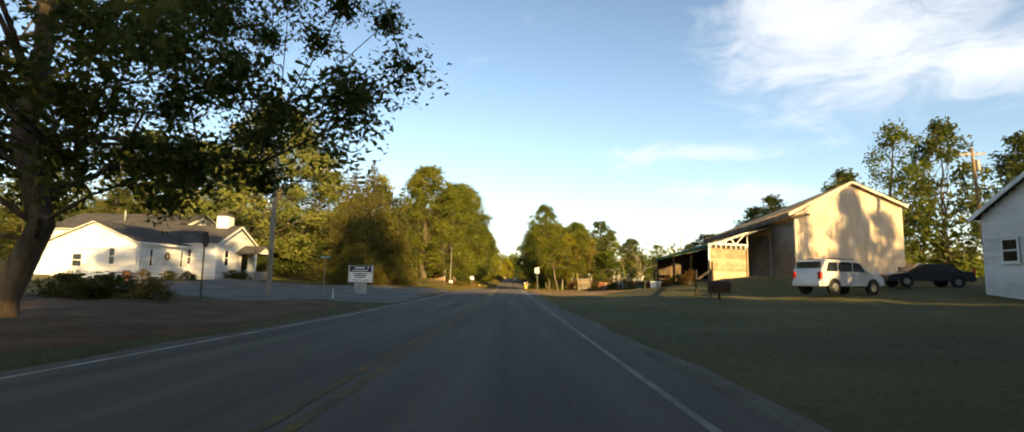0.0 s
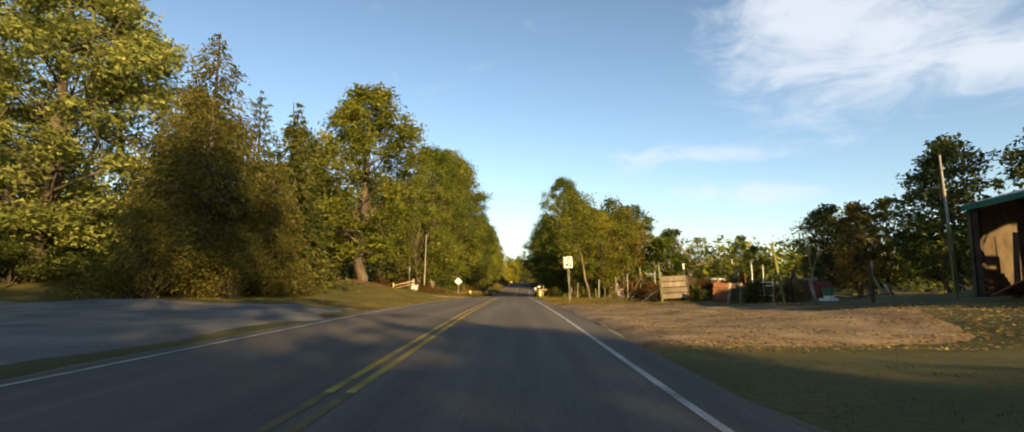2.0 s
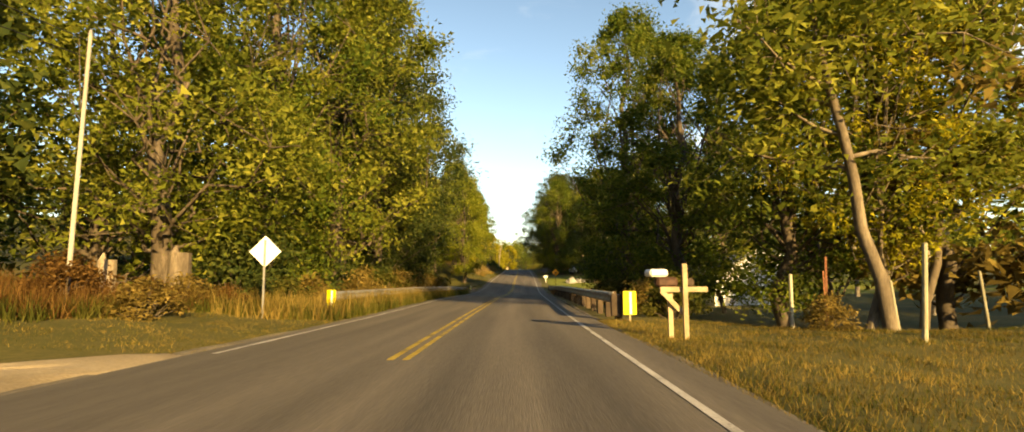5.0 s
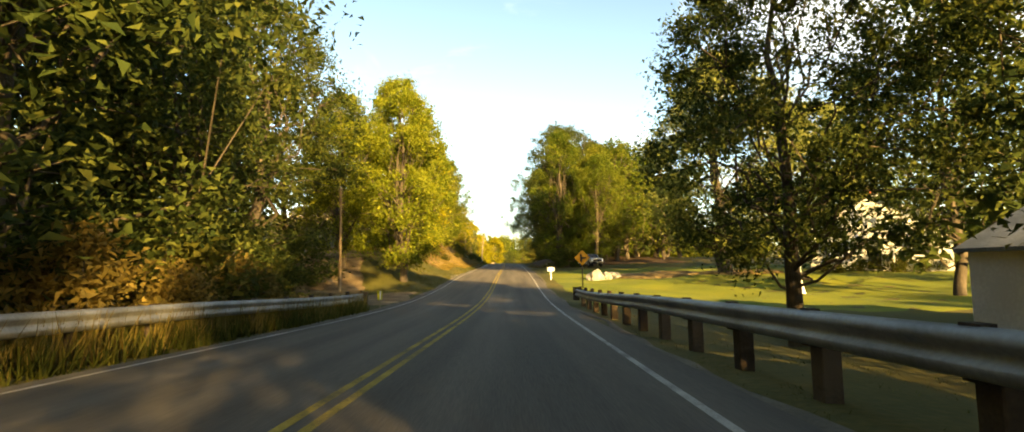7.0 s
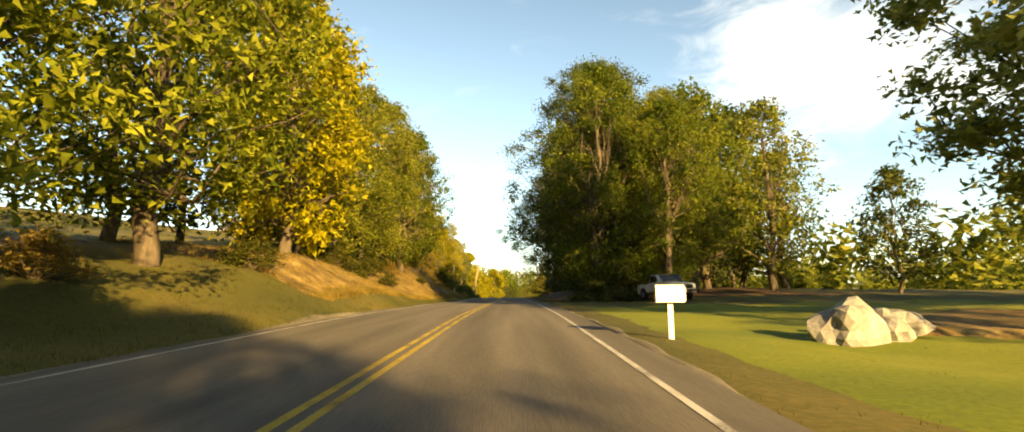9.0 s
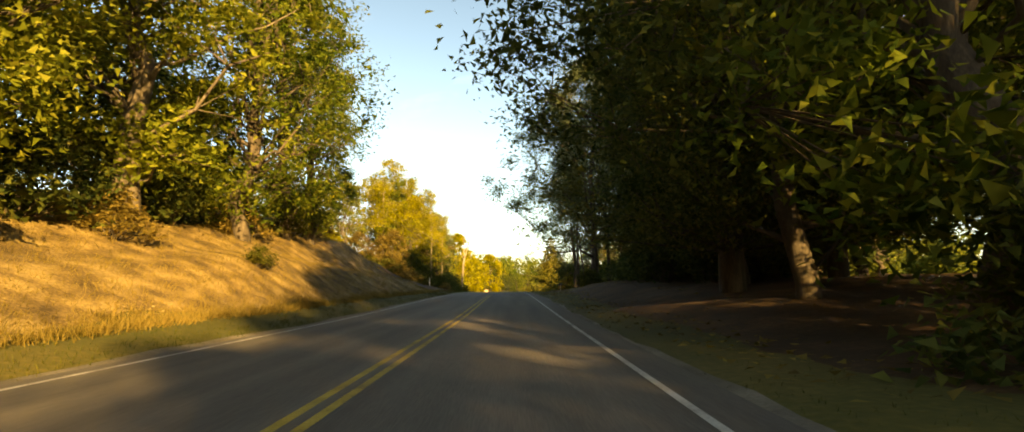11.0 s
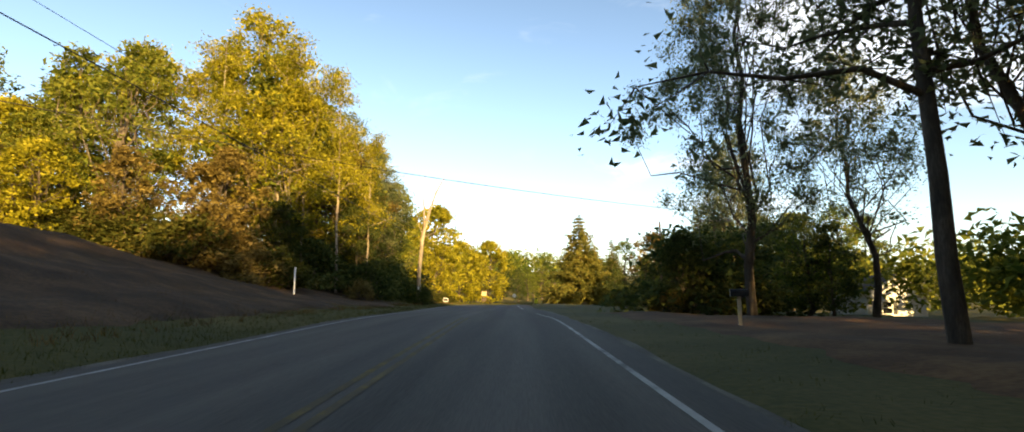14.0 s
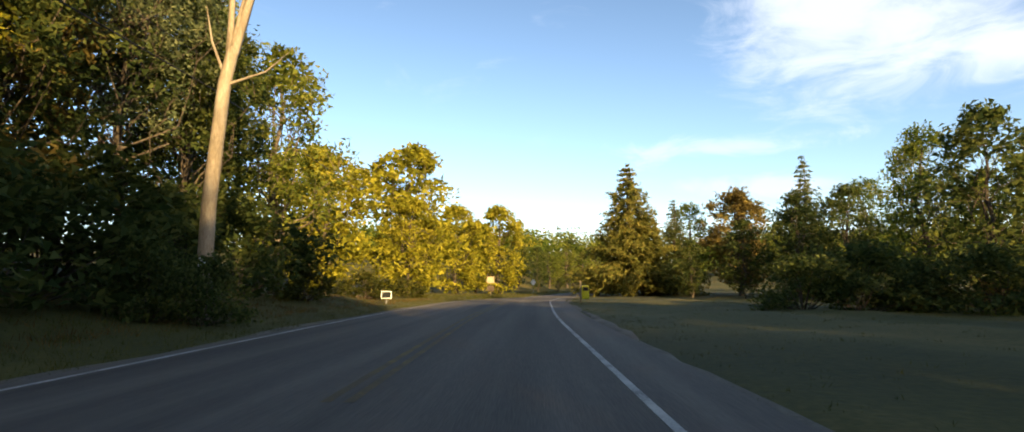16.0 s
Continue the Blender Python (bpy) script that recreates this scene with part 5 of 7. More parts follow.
def church():
    base = gz(-32, 62) - .6
    t = thing("church", Matrix.Identity(4), "small white weatherboarded church with dark roofs and a cupola", "church")
    gabled(t, -44, -32, 61, 70.3, base, 4.45, 6.55, "x", "white_siding", "shingle_dark")
    gabled(t, -54, -39, 65, 77, base, 6.1, 8.3, "x", "white_siding", "shingle_dark", siding=False)
    c = part("cupola", box(B(), (-33.6, 65.6, 7.05), (1.35, 1.35, 1.5), 0, None, .03), "white_paint", t)
    part("cupola_roof", prism(B(), ((-34.45, 7.8), (-32.75, 7.8), (-33.6, 8.2)), 1.7, "Y", 64.75), "shingle_dark", c)
    part("spire", rod(B(), (-33.6, 65.6, 8.1), (-33.6, 65.6, 9.0), .03, .01), "galvanised", c)
    window(t, -31.95, 63.0, 2.9, .9, 1.7, "+x")
    window(t, -35, 60.95, 2.9, .8, 1.5, "-y")
    window(t, -38, 60.95, 2.9, .8, 1.5, "-y")
    # porch: roof on posts, doors, steps with a white rail
    p = part("porch_floor", box(B(), (-30.9, 67.3, (base + 1.5) / 2), (2.2, 3.8, max(.3, 1.5 - base))), "concrete", t)
    r = B()
    for s in (-1, 1):
        prism(r, ((67.3, 4.4), (67.3 + s * 2.1, 3.5), (67.3 + s * 2.1, 3.6), (67.3, 4.52)), 2.6, "X", -32.0)
    part("porch_roof", r, "shingle_dark", t)
    part("porch_gable", prism(B(), ((65.4, 3.55), (69.2, 3.55), (67.3, 4.38)), .06, "X", -29.6), "white_paint", t)
    for y in (65.5, 69.1):
        part("porch_post", box(B(), (-29.75, y, 2.5), (.14, .14, 2.05)), "white_paint", t)
    d = part("door", box(B(), (-31.93, 67.3, 2.45), (.06, 1.7, 2.1)), "glass_dark", t, "dark double entrance door")
    part("door_frame", box(box(B(), (-31.92, 66.4, 2.5), (.1, .12, 2.3)), (-31.92, 68.2, 2.5), (.1, .12, 2.3)), "white_paint", d)
    st = B()
    for i in range(4):
        box(st, (-30.9, 65.2 - i * .3, 1.28 - i * .19 - .3), (1.6, .3, .6))
    part("steps", st, "concrete", t)
    for x in (-31.65, -30.15):
        rl = B()
        for i in range(6):
            z = 1.5 - i * .17
            bar(rl, (x, 65.3 - i * .28, z - .4), (x, 65.3 - i * .28, z + .75), .04, .04)
        bar(rl, (x, 65.35, 2.3), (x, 63.8, 1.42), .06, .06)
        part("railing", rl, "white_paint", t)
    part("vent_pipe", rod(B(), (-47, 68, 7), (-47, 68, 8.6), .08), "galvanised", t)
    return t


def annex():
    base = gz(-37, 57) - .6
    t = thing("church_hall", Matrix.Identity(4), "long low white hall with a dark shingle roof", "building")
    gabled(t, -43, -35, 52.6, 62, base, 4.0, 5.75, "y", "white_siding", "shingle_dark")
    window(t, -37.2, 52.55, 2.6, .55, 1.5, "-y")
    window(t, -40.4, 52.55, 2.2, .9, 1.2, "-y")
    for y in (54.6, 59.6):
        window(t, -34.95, y, 2.6, .5, 1.6, "+x")
    wr = Limbs()
    wr.path([(-34.9, 57.2 + .32 * math.cos(i * 6.283 / 14), 2.8 + .32 * math.sin(i * 6.283 / 14)) for i in range(15)], .08, .08, 6)
    wr.mesh("wreath", "leaves_autumn", t)
    part("downpipe", rod(B(), (-34.85, 52.75, base), (-34.85, 52.75, 3.9), .05), "white_paint", t)
    part("wing", prism(B(), ((-45.5, base), (-43, base), (-43, 4.0), (-45.5, 3.8)), 7, "Y", 53.4), "white_siding", t)
    return t


church()
annex()
stake = thing("marker_stake", at(-9.9, 31.4, 0), "short white marker stake in the gravel", "stake")
part("post", box(B(), (0, 0, .2), (.07, .05, .9), 0, None, .01), "white_paint", stake)


def church_sign():
    t = thing("church_sign", at(-11.75, 43.8, -8) @ Matrix.Scale(.67, 4), "church notice board, black header over white letter panel", "sign")
    part("pedestal", box(B(), (0, 0, .6), (1.4, .45, 1.5), 0, None, .03), "concrete", t)
    panel = part("panel", box(B(), (0, 0, 2.35), (2.7, .3, 1.9), 0, None, .02), "sign_back", t)
    part("header", box(B(), (0, -.162, 2.92), (2.56, .02, .66)), "black_paint", panel)
    part("letter_board", box(B(), (0, -.162, 2.02), (2.56, .02, 1.06)), "sign_white", panel)
    for x, z, w, h, mat in ((-.1, 3.05, 1.2, .16, "sign_white"), (0, 2.76, 1.9, .1, "sign_white"), (.95, 3.05, .18, .2, "sign_white"), (0, 2.36, 1.7, .1, "black_paint"), (0, 2.16, 1.5, .1, "black_paint"), (0, 1.96, 1.1, .1, "black_paint"), (0, 1.66, 1.9, .07, "sign_blue")):
        part("lettering_bar", box(B(), (x, -.18, z), (w, .012, h)), mat, panel)
    for x in (-1.36, 1.36):
        part("frame_edge", box(B(), (x, -.03, 2.35), (.07, .38, 1.96)), "white_paint", panel)


church_sign()


def slab(bm, corners, th):
    """A sloping plate over four corners, th thick, its underside below them."""
    top = [bm.verts.new(c) for c in corners]
    low = [bm.verts.new((c[0], c[1], c[2] - th)) for c in corners]
    bm.faces.new(top)
    bm.faces.new(low[::-1])
    for i in range(4):
        j = (i + 1) % 4
        bm.faces.new((top[j], top[i], low[i], low[j]))
    bmesh.ops.recalc_face_normals(bm, faces=bm.faces[:])
    return bm


def barn():
    """Tin barn on a skewed plan, its roof falling to the far end, with a lean-to of open posts on the road side."""
    t = thing("barn", Matrix.Translation((23.18, 47.07, 0)), "large tan tin-clad barn with a low gabled roof", "barn")
    ga, sa = radians(29.1), radians(8.9)              # the gable's and the long side's turn
    skew = Matrix(((math.cos(ga), -math.sin(sa), 0, 0), (math.sin(ga), math.cos(sa), 0, 0), (0, 0, 1, 0), (0, 0, 0, 1)))

    def piece(name, bm, mat, parent, label=""):
        bmesh.ops.transform(bm, matrix=skew, verts=bm.verts[:])
        return part(name, bm, mat, parent, label)

    W, L, zb, ze, zp, zr, R = 16.6, 13.8, 1.0, 6.85, 10.3, 8.9, 8.0
    fall_e, fall_r = 1.25, 1.9                        # how far eaves and ridge fall to the far end
    w = B()
    ends = [[w.verts.new((x, y, z)) for x, z in ((0, zb), (W, zb), (W, zr - f * fall_r), (R, zp - f * fall_r), (0, ze - f * fall_e))] for y, f in ((0, 0), (L, 1))]
    w.faces.new(ends[0])
    w.faces.new(ends[1][::-1])
    for i in range(5):
        j = (i + 1) % 5
        w.faces.new((ends[0][j], ends[0][i], ends[1][i], ends[1][j]))
    bmesh.ops.recalc_face_normals(w, faces=w.faces[:])
    walls = piece("wall", w, "tin_tan", t)
    for i in range(int(W / .3)):                     # ribs of the tin on the gable
        x = .15 + i * .3
        top = ze + (zp - ze) * x / R if x < R else zp - (zp - zr) * (x - R) / (W - R)
        piece("tin_rib", box(B(), (x, -.02, (zb + top) / 2), (.05, .05, top - zb - .05)), "tin_tan", walls)
    rf = piece("roof", slab(B(), ((R, -.4, zp + .16), (R, L + .3, zp + .1 - fall_r), (-1.03, L + .2, ze + .08 - fall_e), (-1.03, -.4, ze + .1)), .12), "barn_roof", t, "tan sheet roof")
    piece("roof_sheet", slab(B(), ((R, L + .3, zp + .1 - fall_r), (R, -.4, zp + .16), (W + .4, -.4, zr + .05), (W + .4, L + .3, zr - fall_r)), .12), "barn_roof", rf)
    for i in range(16):                              # lapped edges of the sheets
        f = (i + .5) / 16
        y = -.4 + f * (L + .6)
        piece("seam", bar(B(), (R, y, zp + .17 - f * (fall_r + .06)), (-1.03, y, ze + .12 - f * (fall_e + .02)), .04, .02), "barn_roof", rf)
    piece("fascia", bar(B(), (-1.07, -.42, ze - .12), (-1.07, L + .22, ze - .14 - fall_e), .07, .42), "wood_grey", rf, "weathered grey eave board")
    for x, z in ((-1.05, ze - .06), (W + .4, zr - .08)):
        piece("rake_board", bar(B(), (R, -.44, zp + .04), (x, -.44, z), .06, .24), "tin_tan", rf)
    piece("corner_trim", box(B(), (-.03, -.03, (zb + ze) / 2), (.16, .16, ze - zb)), "tin_grey", t)
    piece("side_door", box(B(), (-.06, 1.62, 3.6), (.1, 3.05, 5.3)), "tin_grey", t, "grey sliding tin door")
    piece("gable_beam", bar(B(), (-1.0, -.5, ze - .3), (1.5, -.5, ze + .1), .2, .2), "wood_dark", t)
    lean = piece("leanto_roof", slab(B(), ((0, 3.0, 6.2), (0, 13.9, 5.0), (-8.0, 13.75, 3.42), (-8.0, 3.0, 4.28)), .1), "tin_grey", t, "dark low lean-to roof")
    piece("eave_board", bar(B(), (-8.04, 3.1, 4.16), (-8.04, 13.75, 3.3), .06, .16), "sign_green", lean, "faded green eave board")
    for y in (6.4, 9.9, 13.4):
        piece("post", box(B(), (-7.8, y, 2.0), (.2, .2, 3.0)), "wood_dark", t)
    piece("back_wall", prism(B(), ((-7.9, .3), (-.05, .3), (-.05, 4.8), (-7.9, 3.28)), .12, "Y", 13.55), "wood_dark", t)
    # dark boards added inside the lean-to to keep sun off its back wall
    piece("partition", box(B(), (-1.65, 8.6, 2.9), (3.2, .08, 4.6)), "wood_dark", t)
    piece("inner_wall", box(B(), (-.12, 8.5, 3.2), (.1, 10.0, 4.4)), "tin_grey", t)
    # plank end wall under a row of white trusses
    for i in range(13):
        piece("plank", box(B(), (-5.55 + .03 * (i % 3), 3.3, 1.35 + i * .21), (4.5, .07 + .02 * (i % 2), .195), .006 * ((i * 7) % 3 - 1), None, .02), "wood_new", t)
    tr = B()
    bar(tr, (-8.05, 3.05, 4.15), (-3.15, 3.05, 5.42), .1, .17)
    bar(tr, (-7.9, 3.1, 4.3), (-3.2, 3.1, 4.36), .1, .12)
    for a, b, za, zc in ((-6.6, -6.9, 4.35, 4.5), (-6.2, -5.4, 4.35, 4.85), (-4.7, -5.4, 4.35, 4.85), (-4.7, -3.6, 4.35, 5.3), (-3.3, -3.3, 4.2, 5.1), (-5.9, -5.9, 4.35, 4.7)):
        bar(tr, (a, 3.1, za), (b, 3.1, zc), .07, .09)
    piece("truss", tr, "white_paint", t)
    for i in range(8):
        piece("stud", box(B(), (-7.6 + i * .6, 3.25, 4.12), (.09, .1, .26)), "white_paint", t)
    piece("dark_panel", box(B(), (-5.5, 3.42, 4.2), (4.5, .05, .34)), "wood_dark", t)
    piece("lean_post", box(B(), (-3.25, 3.2, 2.7), (.14, .14, 3.4)), "wood_new", t)
    piece("lean_post", box(B(), (-7.85, 3.2, 2.6), (.14, .14, 3.2)), "white_paint", t)


barn()


def house(name, label, x0, x1, y0, y1, ze, zp, wins, chimney=None):
    base = min(gz(x0, y0), gz(x1, y0), gz(x1, y1)) - .3
    t = thing(name, Matrix.Identity(4), label, "house")
    gabled(t, x0, x1, y0, y1, base, ze, zp, "y", "white_siding", "shingle_dark")
    for x, z, w, h in wins:
        window(t, x, y0 - .05, z, w, h, "-y", shutters=True)
    if chimney:
        part("chimney", box(B(), chimney, (.7, .7, 1.6)), "brick_red", t)
    return t


hw = thing("house", Matrix.Translation((23.9, 24.8, 0)) @ Matrix.Rotation(radians(180), 4, "Z"), "white weatherboarded house with dark window", "house")
gabled(hw, -9, 0, -4.3, 4.3, .2, 4.7, 7.0, "x", "white_siding", "shingle_dark")
window(hw, .05, -2.6, 2.9, .9, 1.1, "+x")
h2 = thing("house", Matrix.Translation((28.9, 187.6, -.9)) @ Matrix.Rotation(radians(-32), 4, "Z"), "white house with dark roof and black shutters", "house")
gabled(h2, 0, 11, 0, 8.5, -.3, 4.1, 7.2, "y", "white_siding", "shingle_dark")
for x in (2.2, 8.4):
    window(h2, x, -.05, 2.3, 1.0, 1.4, "-y", shutters=True)
part("door", box(B(), (5.2, -.05, 1.5), (1.0, .08, 2.1)), "black_paint", h2, "dark front door")
part("chimney", box(B(), (5.5, 5, 7.4), (.7, .7, 1.8)), "brick_red", h2)
part("porch_roof", box(B(), (5.2, -.9, 3.1), (3.2, 1.8, .12)), "shingle_dark", h2)
for x in (3.8, 6.6):
    part("porch_post", box(B(), (x, -1.7, 1.4), (.12, .12, 3.3)), "white_paint", h2)
hh = thing("hill_house", Matrix.Identity(4), "house on the hill with white roof trim", "house")
gabled(hh, -58, -43.4, 285.0, 294.2, gz(-43.4, 290) - .8, 15.3, 17.9, "x", "wood_grey", "shingle_dark")
house("cottage", "small white cottage behind the trees", 32.3, 37.6, 318, 324, 2.8, 4.2, ((34, 1.4, .9, 1.1),))
w = B()
prism(w, ((-3.4, 0), (3.4, 0), (3.4, 2.9), (0, 4.4), (-3.4, 2.9)), 7, "Y", 0)
s = thing("shed", at(19.4, 145.4, 12, -.2), "white boarded shed behind the trees", "shed")
part("shed_body", w, "white_siding", s)
part("shed_roof", prism(B(), ((-3.7, 2.77), (0, 4.42), (3.7, 2.77), (3.7, 2.9), (0, 4.56), (-3.7, 2.9)), 7.5, "Y", -.25), "tin_grey", s)

# ---- vehicles ----


def wheel(parent, x, y, r, out):
    """A tyre with a rim; out: the side that it faces."""
    tyre = part("wheel", rod(B(), (x, y - .11, r), (x, y + .11, r), r, r, 20), "rubber", parent)
    part("rim", rod(B(), (x, y + out * .10, r), (x, y + out * .125, r), r * .62, r * .55, 12), "galvanised", tyre)


def vehicle(name, label, m, paint, profile, glass, L, W, wheels, r, lights=("tail_red", "sign_white"), roof_rack=False, bed=None):
    """A car along x, front at +x, from its side profile; glass: side windows as outlines of (x, z)."""
    t = thing(name, m, label, "car")
    b = prism(B(), profile, W, "Y", -W / 2)
    bmesh.ops.bevel(b, geom=[e for e in b.edges], offset=.06, segments=2, affect="EDGES")
    body = part("body", b, paint, t)
    for g in glass:
        for s in (-1, 1):
            part("side_window", prism(B(), g, .03, "Y", s * (W / 2 + .005) - .015), "glass_dark", body)
    for x in wheels:
        for s in (-1, 1):
            part("wheel_arch", rod(B(), (x, s * (W / 2 - .03), r + .03), (x, s * (W / 2 + .012), r + .03), r * 1.22, r * 1.22, 20), "black_paint", body)
            wheel(t, x, s * (W / 2 - .08), r, s)
    for s in (-1, 1):
        part("tail_light", box(B(), (-L / 2 + .02, s * (W / 2 - .12), .95), (.1, .2, .36), 0, None, .02), lights[0], body)
        part("headlight", box(B(), (L / 2 - .06, s * (W / 2 - .22), .78), (.12, .34, .18), 0, None, .02), lights[1], body)
        part("door_handle", box(B(), (-.1, s * (W / 2 + .02), .98), (.18, .03, .04)), "black_paint", body)
        part("mirror", box(B(), (.85, s * (W / 2 + .1), 1.12), (.12, .2, .16), 0, None, .03), paint, body)
    part("bumper", box(B(), (-L / 2 - .02, 0, .52), (.14, W - .1, .26), 0, None, .04), paint, body)
    part("bumper", box(B(), (L / 2 + .0, 0, .5), (.14, W - .1, .28), 0, None, .04), "black_paint", body)
    if roof_rack:
        for s in (-1, 1):
            part("roof_rail", bar(B(), (-1.5, s * .6, 1.82), (.4, s * .6, 1.82), .05, .05), "black_paint", body)
    return t, body


suv, sb = vehicle("suv", "silver-white sport utility vehicle parked on the grass", at(17.2, 30.4, 22, .03), "car_silver",
                  ((-2.3, .42), (2.3, .42), (2.32, .85), (2.1, 1.02), (1.1, 1.12), (.55, 1.66), (.2, 1.76), (-1.9, 1.76), (-2.25, 1.15)),
                  (((-1.95, 1.16), (-1.2, 1.16), (-1.2, 1.62), (-1.8, 1.62)), ((-1.1, 1.16), (-.15, 1.16), (-.15, 1.64), (-1.1, 1.64)), ((-.05, 1.16), (.85, 1.16), (.45, 1.6), (-.05, 1.64))), 4.6, 1.8, (-1.4, 1.4), .36, roof_rack=True)
part("rear_window", box(B(), (-2.13, 0, 1.42), (.06, 1.45, .46), 0, Matrix.Rotation(0, 4, "Y")), "glass_dark", sb)
sed, db = vehicle("sedan", "dark sedan parked beside the house", at(24.6, 34.4, 172, .03), "car_dark",
                  ((-2.3, .35), (2.3, .35), (2.3, .7), (1.15, .88), (.4, 1.36), (-.9, 1.38), (-1.7, .95), (-2.3, .9)),
                  (((-1.2, .92), (-.35, .92), (-.35, 1.3), (-.85, 1.3)), ((-.28, .92), (.8, .92), (.35, 1.3), (-.28, 1.3))), 4.6, 1.76, (-1.35, 1.4), .32)
part("windscreen", prism(B(), ((.42, 1.38), (1.12, .92), (1.16, .94), (.46, 1.41)), 1.4, "Y", -.7), "glass_dark", db)
tru, tb = vehicle("pickup_truck", "old white pickup truck parked on the lawn", at(11.1, 210.2, -78, .03), "truck_paint",
                  ((-2.6, .5), (2.5, .5), (2.5, .95), (2.35, 1.06), (1.0, 1.14), (.42, 1.66), (-.55, 1.7), (-.72, 1.08), (-2.6, 1.08)),
                  (((-.5, 1.14), (.72, 1.14), (.4, 1.58), (-.45, 1.6)),), 5.1, 1.75, (-1.6, 1.6), .37)
part("windscreen", prism(B(), ((.5, 1.66), (1.03, 1.17), (1.07, 1.19), (.54, 1.69)), 1.45, "Y", -.725), "glass_dark", tb)
part("grille", box(B(), (2.53, 0, .82), (.05, 1.2, .24)), "black_paint", tb)
part("bed_floor", box(B(), (-1.66, 0, 1.09), (1.7, 1.4, .03)), "black_paint", tb)
part("plate", box(B(), (2.61, .1, .52), (.02, .32, .16)), "sign_back", tb)

# ---- poles and wires ----


def utility_pole(x, y, h, arm=True, lean=0.0, label="weathered wooden utility pole", r=.14, box_on=False, mat="pole_wood"):
    t = thing("utility_pole", at(x, y) @ Matrix.Rotation(radians(lean), 4, "Y"), label, "pole")
    part("pole", rod(B(), (0, 0, -.5), (0, 0, h), r, r * .68, 12), mat, t)
    if arm:
        a = part("crossarm", bar(B(), (-1.1, 0, h - .5), (1.1, 0, h - .5), .1, .12), "wood_grey", t)
        for dx in (-1.0, -.4, .4, 1.0):
            part("insulator", rod(B(), (dx, 0, h - .44), (dx, 0, h - .26), .05, .03), "rock_white", a)
    if box_on:
        part("transformer", rod(B(), (.32, 0, h - 1.9), (.32, 0, h - 1.0), .2, .2, 14), "galvanised", t)
    part("insulator", rod(B(), (0, 0, h), (0, 0, h + .16), .05, .03), "rock_white", t)
    return t


utility_pole(-15.6, 36.4, 13.2, False, 0, "dark wooden utility pole with a transformer", .17, True, "wood_grey")
utility_pole(-12.3, 110.1, 7.2, False, 1.2, "pale weathered utility pole by the wood", .065, False, "pole_grey")
utility_pole(-12, 173.3, 7.3, False, 0, "sunlit wooden pole beside the dirt drive", .12)
utility_pole(-46, 313.4, 8.4, False, 0, "slim pole on the hill")
utility_pole(12.7, 312.6, 6.9, False, 0, "dark utility pole across the road", .1)
utility_pole(14.2, 304.2, 6.6, True, 0, "dark utility pole with a crossarm")
utility_pole(38, 46, 10.6, True, -3, "leaning utility pole beside the barn", .15, True)
utility_pole(-12.15, 237, 9.6 - gz(-12.15, 237), False, 0, "utility pole among the bank trees")


def wire(a, b, sag, r=.014, label="thin black overhead cable between poles"):
    pts = []
    for i in range(17):
        s = i / 16
        p = Vector(a).lerp(Vector(b), s)
        pts.append(np.array([p.x, p.y, p.z - 4 * sag * s * (1 - s)]))
    l = Limbs()
    l.path(pts, r, r, 5)
    return tagged(l.mesh("overhead_cable", "black_paint", None), label, "cable", "overhead cables")


zp1, zp2, zp3 = gz(-13.6, 33.6) + 8.1, gz(-12.3, 110.1) + 7.1, gz(-12, 173.3) + 7.2
wire((-14.5, -60, zp1), (-15.6, 36.4, zp1), 1.2)
wire((-13.0, -60, zp1 + .3), (-15.4, 36.4, zp1), 1.2)
wire((-15.6, 36.4, zp1), (-12.3, 110.1, zp2), 1.6)
wire((-15.4, 36.4, zp1 - 1.5), (-12.2, 110.1, zp2 - .5), 1.8)
wire((-12.3, 110.1, zp2), (-12, 173.3, zp3), 1.2)
wire((-15.6, 36.4, zp1), (-45, 38, 9), .8)
wire((-12, 173.3, zp3 - .1), (-30, 160, 6.5), .4)
zs = gz(-8, 319)
wire((-12.15, 237, 9.5), (-8, 319, 7.6), .15, .018)
wire((-12.15, 237, 10.2), (-8, 319, 8.3), .15, .009)
wire((-21, 299.4, 8.1), (12.7, 312.6, gz(12.7, 312.6) + 6.8), .6, .012)
wire((-21, 288.6, 10.4), (14.2, 304.2, gz(14.2, 304.2) + 6.6), .5, .018)
wire((-8, 319, 7.6), (-10, 420, 8), 1.2, .014)


